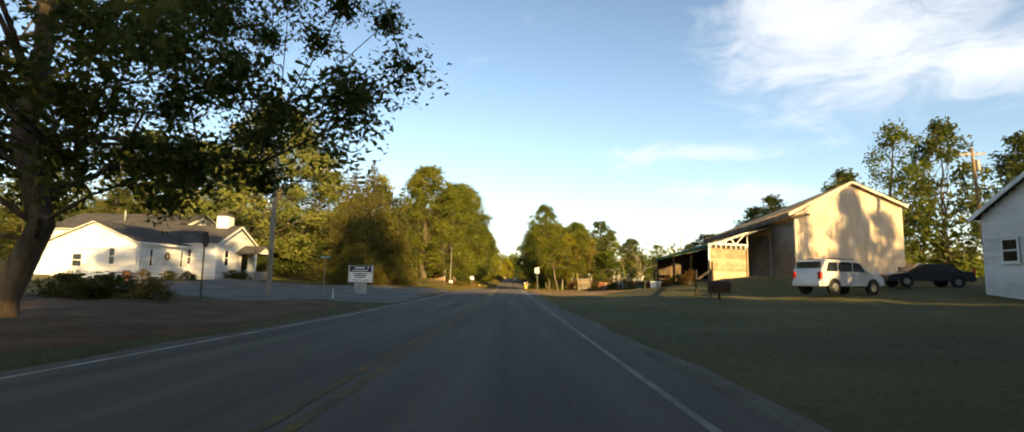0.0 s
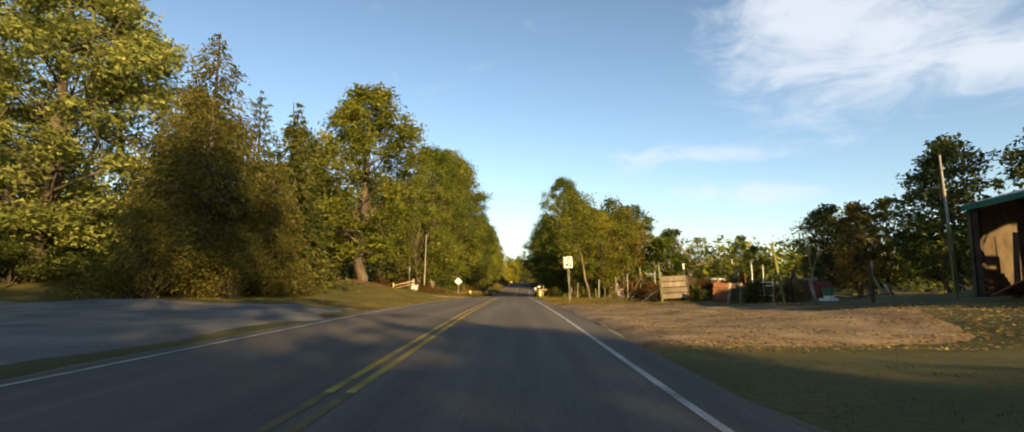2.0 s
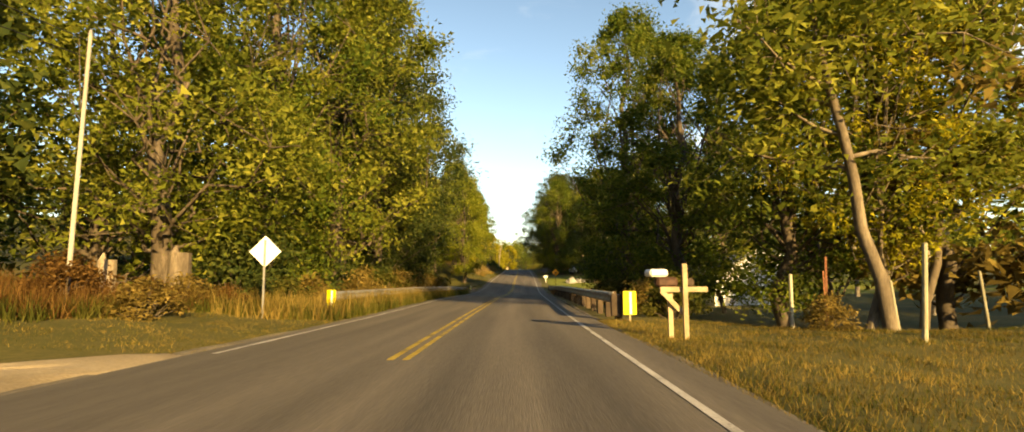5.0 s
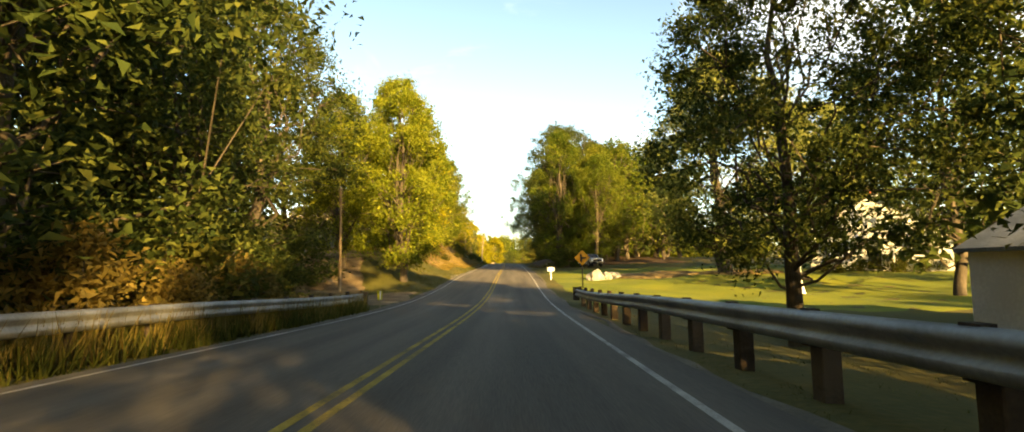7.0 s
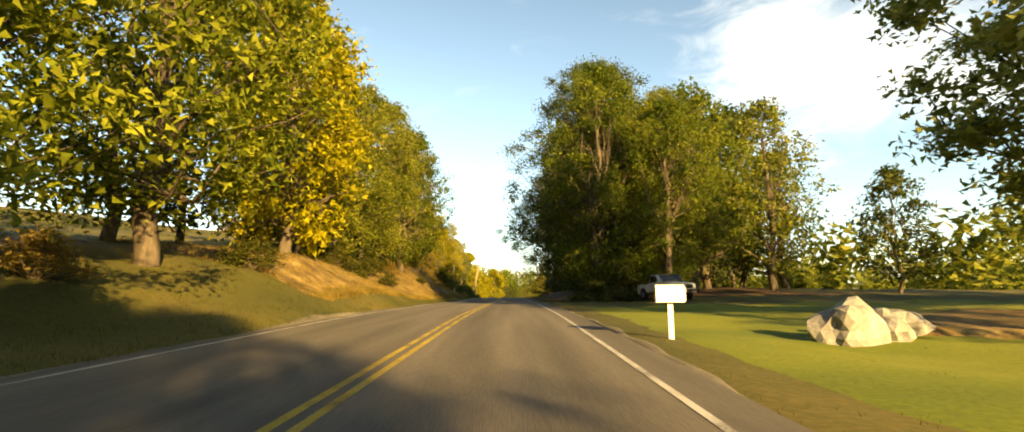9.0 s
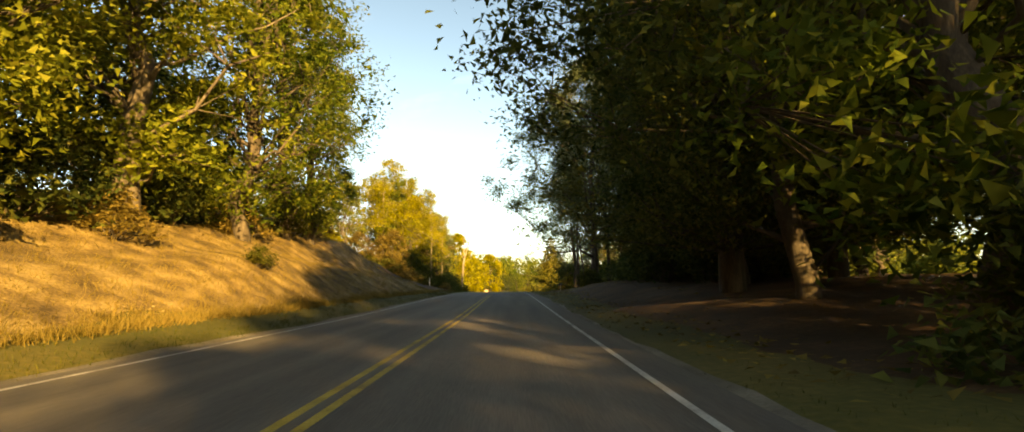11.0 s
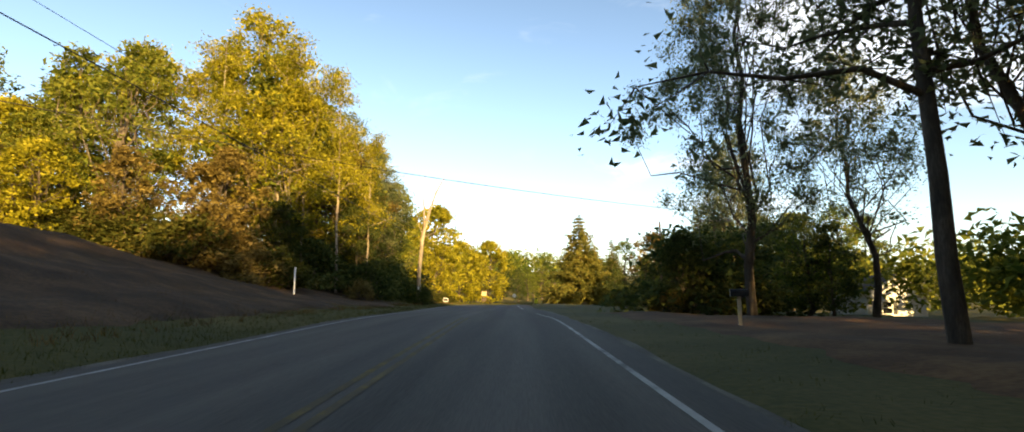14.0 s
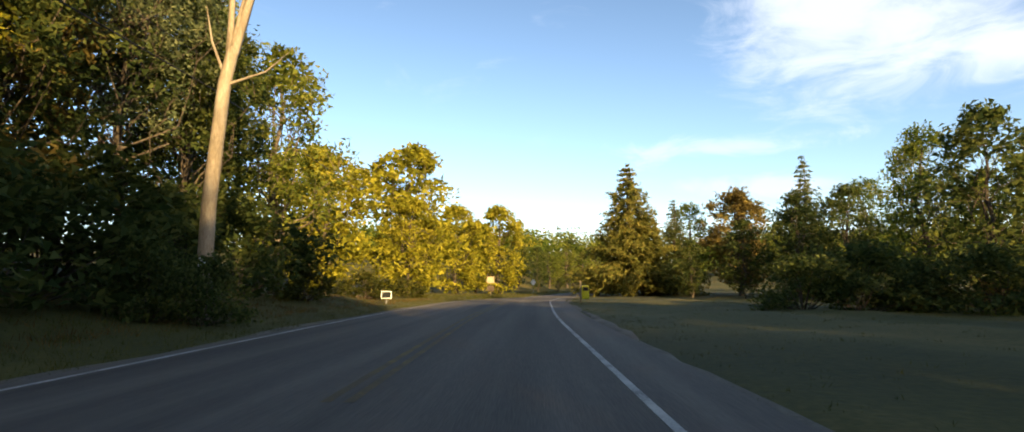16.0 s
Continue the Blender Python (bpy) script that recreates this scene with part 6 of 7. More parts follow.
def snag():
    """A tall dead trunk, split into bare prongs at the top."""
    t = thing("dead_tree", at(-8, 319), "tall bleached dead trunk with splintered top", "tree")
    l = Limbs()
    l.path([np.array(p) for p in ((0, 0, -.3), (.05, 0, 3), (.3, 0, 6.2), (.5, 0, 7.2))], .2, .15, 9)
    for p, r in ((((.5, 0, 7.0), (.9, 0, 8.6), (1.4, 0, 10.2), (1.9, .1, 11.3), (2.3, .1, 12.0)), .16), (((.4, 0, 7.0), (.35, .1, 8.8), (.25, .1, 10.6), (.3, .1, 12.2)), .12), (((.4, 0, 6.8), (.7, -.1, 8.2), (1.0, -.1, 9.4)), .09), (((.3, 0, 6.4), (-.1, 0, 7.4), (-.3, 0, 8.4)), .06),
                 (((.4, 0, 6.2), (1.3, .2, 6.6), (2.0, .2, 7.2)), .05), (((1.4, 0, 10.2), (1.5, .2, 11.2), (1.45, .2, 12.1)), .05), (((1.9, .1, 11.3), (2.6, .1, 11.5)), .03)):
        l.path([np.array(q) for q in p], r * .85, r * .15, 6)
    l.mesh("trunk", "bark_pale", t)
    part("tag", box(B(), (.1, -.26, 1.5), (.16, .02, .24)), "sign_white", t, "small white tag")


snag()

# ---- road signs ----


def words(name, text, size, m, mat, parent):
    """Flat letters in the built-in font."""
    cu = bpy.data.curves.new(name, "FONT")
    cu.body, cu.size, cu.align_x, cu.align_y, cu.extrude = text, size, "CENTER", "CENTER", .002
    cu.offset = size * .03
    cu.materials.append(MATS[mat])
    ob = new(name, cu)
    ob.parent, ob.matrix_basis = parent, m
    return ob


UP = Matrix.Rotation(radians(90), 4, "X")


def speed_sign():
    x, y = 3.25, 78.2
    t = thing("speed_limit_sign", at(x, y, -4) @ Matrix.Rotation(radians(-2.5), 4, "Y"), "white speed limit sign on a leaning steel post", "sign")
    for dx in (-.035, .035):
        part("post", box(B(), (dx, .03, 1.35), (.03, .03, 3.3)), "galvanised", t)
    z = 2.72
    pl = part("plate", box(B(), (0, 0, z), (.62, .012, .78), 0, None, .004), "sign_white", t)
    for c, s_ in (((0, -.009, z + .365), (.57, .004, .014)), ((0, -.009, z - .365), (.57, .004, .014)), ((-.285, -.009, z), (.014, .004, .74)), ((.285, -.009, z), (.014, .004, .74))):
        part("border", box(B(), c, s_), "black_paint", pl)
    words("lettering", "SPEED", .155, Matrix.Translation((0, -.012, z + .25)) @ UP, "black_paint", pl)
    words("lettering", "LIMIT", .155, Matrix.Translation((0, -.012, z + .09)) @ UP, "black_paint", pl)
    words("lettering", "45", .40, Matrix.Translation((0, -.012, z - .18)) @ UP @ Matrix.Diagonal((1.1, 1, 1, 1)), "black_paint", pl)


speed_sign()


def plate_sign(name, label, x, y, turn, z, outline, mat, post_h, post="galvanised", th=.012, lean=0, group="", back=False, wide=.055):
    t = thing(name, at(x, y, turn) @ Matrix.Rotation(radians(lean), 4, "Y"), label, "sign", group)
    part("post", box(B(), (0, -.036 if back else .03, post_h / 2 - .2), (wide, .04, post_h + .4)), post, t)
    pl = part("plate", prism(B(), [(u, z + v) for u, v in outline], th, "Y", -th), mat, t)
    return t, pl


def ngon(n, r, turn=0.0):
    return [(r * math.cos(turn + i * 6.28319 / n), r * math.sin(turn + i * 6.28319 / n)) for i in range(n)]


plate_sign("diamond_sign", "back of a diamond warning sign on a post", -8.25, 112.4, 3, 1.95, ngon(4, .47), "sign_white", 2.3, back=True)
plate_sign("stop_sign", "grey back of a stop sign on a post", -11.8, 98, 92, 2.75, ngon(8, .42, math.pi / 8), "sign_back", 3.1)
plate_sign("stop_sign", "dark back of a stop sign by the church", -15.6, 28.6, 95, 2.95, ngon(8, .42, math.pi / 8), "rust_dark", 3.3, "wood_dark", wide=.1)
st, sp = plate_sign("street_name_sign", "small green street name sign", -11.1, 33.4, 10, 2.3, ((-.36, -.09), (.36, -.09), (.36, .09), (-.36, .09)), "sign_green", 2.2)
part("lettering_bar", box(B(), (0, -.018, 2.3), (.5, .008, .06)), "sign_white", sp)
# the plate's darker orange carries its shade
ts, tp = plate_sign("side_road_sign", "dark orange diamond side road warning sign", 3.87, 165, -3, 2.2, ngon(4, .44), "sign_orange_shaded", 2.1, "wood_dark")
part("symbol", box(box(B(), (-.06, -.018, 2.2), (.09, .01, .44)), (.1, -.018, 2.2), (.23, .01, .09)), "black_paint", tp)
ws, wp = plate_sign("board_sign", "pale wooden board sign beside the road", -6.1, 393, 0, 1.9, ((-.55, -.1), (.55, -.1), (.55, .9), (-.55, .9)), "wood_new", 1.6, "wood_new")
part("panel", box(B(), (0, -.02, 1.0), (1.1, .03, .8)), "wood_dark", wp, "dark lower board")
plate_sign("diamond_sign", "back of a diamond sign far down the road", .5, 415, 3, 2.2, ngon(4, .6), "sign_back", 2.4)
ys, yp = plate_sign("yard_sign", "blue and white yard sign on the grass slope", -10.3, 92.4, -14, .75, ((-.32, -.22), (.32, -.22), (.32, .22), (-.32, .22)), "sign_white", .5, lean=8)
part("panel", box(B(), (0, -.018, .79), (.56, .008, .24)), "sign_blue", yp)
part("lettering_bar", box(B(), (0, -.026, .78), (.46, .006, .11)), "sign_white", yp)
part("lettering_bar", box(B(), (0, -.018, .59), (.42, .008, .05)), "sign_blue", yp)
y2, q2 = plate_sign("yard_sign", "small dark yard sign with a white border", -7.4, 335, 0, .5, ((-.28, -.2), (.28, -.2), (.28, .2), (-.28, .2)), "sign_white", .4)
part("panel", box(B(), (0, -.018, .5), (.48, .008, .32)), "black_paint", q2)


def marker(x, y, label, w=.3, h=.55, z=.45):
    t = thing("hazard_marker", at(x, y, 0), label, "marker")
    part("post", box(B(), (0, .03, .3), (.05, .05, 1.0)), "wood_new", t)
    pl = part("plate", box(B(), (0, 0, z + .12), (w, .02, h), 0, None, .005), "marker_yellow", t)
    part("stripe", box(B(), (.02, -.013, z + .12), (.06, .006, h - .04)), "sign_white", pl)


marker(2.3, 111.2, "bright yellow hazard marker at the guardrail end", .36, .64, .4)
marker(-6.9, 114.4, "bright yellow hazard marker at the far guardrail end")
marker(-5.9, 158.2, "yellow hazard marker behind the guardrail end", .22, .4)

paper = thing("newspaper_box", at(3.5, 338.9, 0), "yellow newspaper box hung on a pale wooden post", "mailbox")
part("post", box(B(), (-.27, .05, .55), (.09, .09, 1.5)), "wood_new", paper)
case = part("body", box(B(), (0, 0, .62), (.42, .5, .8), 0, None, .03), "marker_yellow", paper)
part("opening", box(B(), (0, -.253, .8), (.3, .008, .2)), "wood_dark", case)
part("bracket", box(B(), (-.22, .05, .9), (.06, .3, .05)), "wood_new", paper)

# ---- guardrails ----


def guardrail(off, y0, y1, facing, label):
    """A W-beam on timber posts along the road."""
    t = thing("guardrail", Matrix.Identity(4), label, "guardrail")
    ys = np.arange(y0, y1 + .01, 1.0)
    prof = [(0, -.155), (.055, -.135), (.075, -.09), (.075, -.06), (.02, -.02), (.02, .02), (.075, .06), (.075, .09), (.055, .135), (0, .155)]
    v, f = [], []
    for y in ys:
        x0, z0 = float(road_x(y)) + off, float(road_z(y)) + .62 - .12 * min(max((y - 145) / 10, 0), 1)
        v += [(x0 + facing * u, y, z0 + w_) for u, w_ in prof]
    k = len(prof)
    for i in range(len(ys) - 1):
        f += [(i * k + j, i * k + j + 1, (i + 1) * k + j + 1, (i + 1) * k + j) for j in range(k - 1)]
    rail = arrays("rail", v, f, "galvanised", t, True)
    sol = rail.modifiers.new("thickness", "SOLIDIFY")
    sol.thickness = .006
    y = y0 + .3
    while y < y1:
        x0, z0 = float(road_x(y)) + off - facing * .16, float(road_z(y))
        p = part("post", box(B(), (x0, y, z0 - .04), (.18, .2, 1.4), 0, None, .01), "wood_dark", t)
        part("block", box(B(), (x0 + facing * .12, y, z0 + .62), (.1, .16, .34)), "wood_dark", p)
        y += 1.9
    for ye in (y0 + .05, y1 - .05):                 # boxed timber ends
        x0, z0 = float(road_x(ye)) + off, float(road_z(ye))
        part("end_block", box(B(), (x0 - facing * .06, ye, z0 + .42), (.3, .2, .6), 0, None, .02), "wood_dark", t)
    return t


guardrail(2.62, 111.5, 159.3, -1, "galvanised guardrail on dark timber posts by the lawn")
guardrail(-6.35, 114.6, 157.3, 1, "galvanised guardrail on timber posts by the wood")


# ---- mailboxes, posts, fences ----


def mailbox(x, y, turn, label, mat="galvanised", post="wood_new", h=1.05, size=(.2, .5, .22), group="mailboxes"):
    t = thing("mailbox", at(x, y, turn), label, "mailbox", group)
    part("post", box(B(), (0, 0, h / 2 - .15), (.1, .1, h + .3)), post, t)
    b = B()
    w, d, hh = size
    prism(b, [(-w / 2, h), (w / 2, h), (w / 2, h + hh * .6), (w * .3, h + hh * .92), (0, h + hh), (-w * .3, h + hh * .92), (-w / 2, h + hh * .6)], d, "Y", -d / 2)
    bx = part("box", b, mat, t)
    part("flag", box(B(), (w / 2 + .015, -.1, h + hh * .75), (.015, .04, .16)), "red_paint", bx)
    part("door", box(B(), (0, -d / 2 - .008, h + hh * .45), (w * .9, .012, hh * .8)), mat, bx)
    return t


mailbox(10.3, 28.8, 78, "large dark rust-brown mailbox on a short post", "rust_dark", "wood_dark", .36, (.6, 1.05, .6))
mailbox(3.5, 182.4, 80, "white mailbox on a white post", "white_paint", "white_paint", .7, (.35, .55, .35))
mailbox(7.6, 283.5, 80, "dark mailbox on a pale post", "black_paint", "wood_new", .9)
t = thing("mailbox_stand", at(2.5, 106.7, 0), "pale wooden cross-shaped post with braced arm", "post")
part("upright", box(B(), (0, 0, .5), (.09, .09, 1.9)), "wood_new", t)
part("arm", box(B(), (0, .1, .95), (.92, .1, .1)), "wood_new", t)
part("brace", bar(B(), (-.44, .1, .93), (.06, .1, .4), .06, .09), "wood_new", t)
part("leg", box(B(), (-.24, .22, .35), (.09, .09, 1.1)), "wood_new", t)
mz = gz(2.5, 106.7)
tagged(part("mailbox", box(B(), (2.18, 106.86, mz + 1.09), (.42, .24, .2), 0, None, .05), "rust_dark"), "dark brown mailbox on the braced arm", "mailbox", "mailboxes")
tagged(part("mailbox", box(B(), (2.62, 106.92, mz + 1.08), (.2, .3, .18), 0, None, .05), "wood_dark"), "small dark box on the braced arm", "mailbox", "mailboxes")
tagged(part("mailbox", box(B(), (2.02, 107.0, mz + 1.27), (.36, .5, .15), 0, None, .04), "white_paint"), "flat white mailbox on top of a dark one", "mailbox", "mailboxes")

post_rng = random.Random(11)
wood_post = tagged(part("fence_post", rod(rod(B(), (0, 0, -.4), (.02, 0, 1.75), .07, .06, 8), (0, 0, 1.74), (0, 0, 1.75), .06, .06, 8), "post_pale"), "weathered round wooden fence post", "fence post", "pasture fence posts")
metal_post = tagged(part("steel_post", box(box(B(), (0, 0, .65), (.045, .012, 2.1)), (0, .015, .65), (.012, .035, 2.1)), "rust"), "thin rusty steel fence post with pale tip", "fence post", "steel fence posts")
first_w, first_m = True, True
for x, y, tall in ((8.95, 105.6, 1.25), (12.7, 93.4, 1.2), (11.15, 99.1, 1.2), (10.3, 100.9, 1.02), (11.4, 108.3, .8), (6.5, 105.9, .8), (6.2, 110.2, .65), (12.6, 112, .8), (9.4, 111, .65)):
    m = at(x, y, post_rng.uniform(0, 90)) @ Matrix.Rotation(radians(post_rng.uniform(-4, 4)), 4, "X") @ Matrix.Rotation(radians(post_rng.uniform(-6, 1)), 4, "Y") @ Matrix.Diagonal((.85, .85, tall, 1))
    if first_w:
        wood_post.matrix_basis, first_w = m, False
    else:
        copy_thing(wood_post, m)
yard_post = tagged(part("fence_post", rod(B(), (0, 0, -.4), (.02, 0, 1.6), .075, .065, 8), "wood_dark"), "dark weathered yard fence post", "fence post", "yard fence posts")
yard_post.matrix_basis = at(11.0, 32)
for x, y in ((14.1, 41.3), (10.75, 33.9), (15.6, 45.0), (13.2, 54), (14.8, 63), (13.2, 71.5), (19, 70), (17, 84), (20, 92)):
    copy_thing(yard_post if y < 65 else wood_post, at(x, y, post_rng.uniform(0, 90)) @ Matrix.Rotation(radians(post_rng.uniform(-4, 4)), 4, "X") @ Matrix.Diagonal((1, 1, post_rng.uniform(.9, 1.1), 1)))
for x, y in ((13.2, 66.5), (14.6, 68.5), (12.4, 70.5), (16.5, 66), (11.1, 96.6), (11.3, 102.5), (11.6, 105.4), (10.7, 106.5), (7.7, 111.4), (6.5, 109.1), (19.1, 105.8), (13.8, 50), (14.6, 58), (18, 60), (20, 66)):
    m = at(x, y, post_rng.uniform(-20, 20)) @ Matrix.Rotation(radians(post_rng.uniform(-3, 3)), 4, "Y")
    if first_m:
        metal_post.matrix_basis, first_m = m, False
    else:
        copy_thing(metal_post, m)
for (xa, ya), (xb, yb) in (((11.0, 32), (10.75, 33.9)), ((10.75, 33.9), (14.1, 41.3))):
    tagged(part("fence_rail", bar(B(), (xa, ya, gz(xa, ya) + .95), (xb, yb, gz(xb, yb) + .95), .06, .16), "wood_dark"), "dark wooden fence rail between posts", "fence rail", "yard fence rails")
t = thing("rail_fence", Matrix.Identity(4), "short pale split-rail fence on the slope", "fence")
z0 = gz(-13, 107)
part("post", box(B(), (-13.05, 107, z0 + .55), (.14, .14, 1.5)), "wood_new", t)
part("rail", bar(B(), (-13.05, 106.95, z0 + 1.1), (-15.3, 106.2, z0 + .55), .05, .12), "wood_new", t)
part("rail", bar(B(), (-13.05, 106.95, z0 + .75), (-15.0, 106.2, z0 + .25), .05, .12), "wood_new", t)
part("post", box(B(), (-15.3, 106.2, z0 + .3), (.14, .14, 1.1)), "wood_new", t)
t = thing("board_fence", at(8.9, 72.2, 4) @ Matrix.Rotation(radians(-3.5), 4, "Y"), "weathered plank panel between a mossy and a dark post", "fence panel")
for i in range(4):
    part("plank", box(B(), (post_rng.uniform(-.02, .02), 0, .45 + i * .335), (1.5, .05, .29), post_rng.uniform(-.012, .012)), "wood_grey", t)
part("post", rod(B(), (-.74, .08, -.3), (-.8, .08, 2.35), .075, .06, 10), "mossy_wood", t, "mossy green round post")
dark_post = part("post", box(B(), (.7, .08, .85), (.07, .07, 2.3)), "wood_dark", t, "dark post with a white tip")
part("tip", box(B(), (.7, .08, 2.13), (.075, .075, .3)), "white_paint", dark_post)
part("post", box(B(), (.84, .1, .65), (.09, .09, 1.9)), "wood_dark", t)
wp_ = thing("white_post", at(-11.4, 298.4), "white plastic marker post on the slope", "post")
part("pipe", rod(B(), (0, 0, -.2), (0, 0, 1.55), .045, .045, 10), "white_paint", wp_)
part("cap", rod(B(), (0, 0, 1.55), (0, 0, 1.6), .055, .05, 10), "white_paint", wp_)
fp = thing("flagpole", at(18.2, 169, 0) @ Matrix.Rotation(radians(-2), 4, "Y"), "white flagpole on a tapered white boot", "flagpole")
part("pole", rod(B(), (0, 0, .2), (0, 0, 7.2), .07, .035, 10), "white_paint", fp)
part("boot", rod(B(), (0, 0, -.2), (0, 0, .75), .28, .1, 8), "white_paint", fp)
for x, y, r, h_, mat in ((-14.3, 114.2, .33, 1.45, "bark_pale"), (-12.0, 114.4, .4, 1.9, "bark_tan")):
    sm = thing("stump", at(x, y), "tall broken tree stump in the weeds by the wood", "stump")
    part("stump_body", rod(rod(B(), (0, 0, -.3), (0, 0, .3), r * 1.25, r, 11), (0, 0, .3), (.04, 0, h_), r, r * .82, 11), mat, sm)
    part("splinter", rod(B(), (-r * .4, 0, h_ - .05), (-r * .35, .02, h_ + .22), r * .4, r * .1, 7), mat, sm)
sm = thing("stump", at(8.05, 110.0) @ Matrix.Rotation(radians(17), 4, "Y"), "short cut trunk leaning beside a tree", "stump")
part("stump_body", rod(B(), (0, 0, -.2), (0, 0, 1.1), .15, .12, 10), "bark_tan", sm)
sm = thing("stump", at(15.6, 223.3), "pale cut tree stump at the edge of the wood", "stump")
part("stump_body", rod(rod(B(), (0, 0, -.2), (0, 0, .15), .42, .3, 11), (0, 0, .15), (.03, 0, .95), .28, .24, 11), "bark_pale", sm)
part("bark_crack", box(B(), (.05, -.22, .6), (.05, .1, .4)), "bark", sm)


def boulder(seed, x, y, s, label, group="white boulders"):
    rng = random.Random(seed)
    b = B()
    bmesh.ops.create_icosphere(b, subdivisions=3, radius=1)
    for v in b.verts:
        n = noise.noise(v.co * 1.3 + Vector((seed * 7.1, 0, 0))) * .35 + noise.noise(v.co * 3.5 + Vector((0, seed, 0))) * .12
        v.co = Vector((v.co.x * s[0], v.co.y * s[1], v.co.z * s[2])) * (1 + n)
    ob = part("boulder", b, "rock_white")
    ob.matrix_basis = at(x, y, rng.uniform(0, 90)) @ Matrix.Translation((0, 0, s[2] * .45))
    return tagged(ob, label, "boulder", group)


boulder(1, 7.5, 183.2, (.75, .55, .6), "large white boulder on the lawn")
boulder(2, 8.5, 183.6, (.55, .5, .5), "white boulder beside a larger one")
boulder(3, 9.3, 184.2, (.6, .5, .38), "low white boulder on the lawn")
boulder(4, -13.5, 246.5, (.9, .7, .7), "pale rock lying on the shaded slope", "slope rocks")

# ---- yard clutter ----


def barrel(x, y, mat, label, h=.88, r=.3):
    t = thing("barrel", at(x, y), label, "barrel", "yard barrels")
    part("drum", rod(B(), (0, 0, 0), (0, 0, h), r, r, 16), mat, t)
    for z in (.02, h * .35, h * .68, h - .02):
        part("hoop", rod(B(), (0, 0, z - .015), (0, 0, z + .015), r + .015, r + .015, 16), mat, t)


def tyre(x, y, label="old black tyre lying in the yard", z=0.0):
    l = Limbs()
    l.path([(.26 * math.cos(i * 6.283 / 16), .26 * math.sin(i * 6.283 / 16), .1) for i in range(17)], .1, .1, 8)
    ob = l.mesh("tyre", "rubber", None)
    ob.matrix_basis = at(x, y, 0, z)
    tagged(ob, label, "tyre", "old tyres")


barrel(-34.2, 50.3, "rust", "brown rusty bin beside the hall")
barrel(13.4, 74, "rust", "rusty drum in the yard")
barrel(16.5, 80, "rust", "rusty drum in the yard")
barrel(17.3, 78.5, "red_paint", "red drum in the yard")
for x, y, z in ((12, 73.2, 0), (12.1, 73.1, .2), (15.2, 77.6, 0), (18.4, 82, 0), (13, 84, 0)):
    tyre(x, y, z=z)
junk = random.Random(21)
for i in range(46):
    x, y = junk.uniform(12.5, 24), junk.uniform(66, 98)
    if x < 13 - (y - 80) * .2:
        x += 3
    ln = junk.uniform(.7, 2.6)
    a, el = junk.uniform(0, 3.14), junk.choice((0.03, .06, .1, .5, .7, 1.1))
    z = gz(x, y)
    d = Vector((math.cos(a) * math.cos(el), math.sin(a) * math.cos(el), math.sin(el))) * ln
    tagged(part("board", bar(B(), (x, y, z + .05), (x + d.x, y + d.y, z + .05 + d.z), junk.uniform(.06, .2), junk.uniform(.03, .08)), junk.choice(("wood_grey", "wood_new", "wood_dark", "rust", "rust"))),
           "old board lying about the yard", "board", "yard boards")
for i, (x, y, sx, sy, sz, mat, label) in enumerate(((14.6, 73, 1.0, .8, .9, "rust", "rusty machine box in the yard"), (15.8, 71.4, .7, .6, 1.2, "wood_dark", "dark wooden crate in the yard"), (19, 76.5, 2.4, 1.4, 1.1, "red_paint", "faded red farm cart body"), (22, 84, 3.0, 1.5, 1.5, "tin_grey", "grey tin stock trailer"),
                                                  (16.9, 95, 2.2, 1.5, 1.25, "red_paint", "faded red wagon among the posts"), (16.6, 96.6, 2.8, 1.6, 1.95, "wood_dark", "dark stall behind a red wagon"), (19.6, 97, 2.2, 1.5, 2.0, "tin_grey", "grey tin stall beside a red wagon"), (16.4, 88, 1.2, 1.0, .8, "wood_grey", "grey wooden crate in the yard"), (12.9, 52.2, .7, .6, .6, "white_paint", "white box by the barn"), (16.6, 55.5, 1.3, .8, .9, "rust", "rusty bin under the lean-to"))):
    t = thing("crate", at(x, y, 15 * i), label, "crate", "yard crates")
    part("body", box(B(), (0, 0, sz / 2), (sx, sy, sz), 0, None, .03), mat, t)
    for k in range(3):
        part("batten", box(B(), ((k - 1) * sx * .42, 0, sz / 2), (.07, sy + .05, sz + .04)), mat, t)
# old doors and boards leaning on the fence
for dx, dy, tilt, w, h, mat, label in ((0, 0, 16, .8, 1.25, "rust", "brown old door leaning against a post"), (.75, .1, 20, .7, 1.2, "wood_dark", "dark board panel leaning in the yard"), (.35, -.25, 24, .14, 1.3, "wood_new", "pale plank leaning on an old door"), (.95, -.3, 22, .12, 1.25, "wood_new", "pale plank leaning on a dark panel")):
    m = at(10.6 + dx, 69.6 + dy, -12) @ Matrix.Rotation(radians(-tilt), 4, "X") @ Matrix.Rotation(radians(tilt * .4), 4, "Y")
    t = thing("leaning_board", m, label, "board", "leaning boards")
    part("panel", box(B(), (0, 0, h / 2 - .04), (w, .04, h), 0, None, .008), mat, t)
    if w > .5:
        part("batten", box(B(), (0, -.03, h * .3), (w * .94, .03, .09)), mat, t)
        part("batten", box(B(), (0, -.03, h * .75), (w * .94, .03, .09)), mat, t)
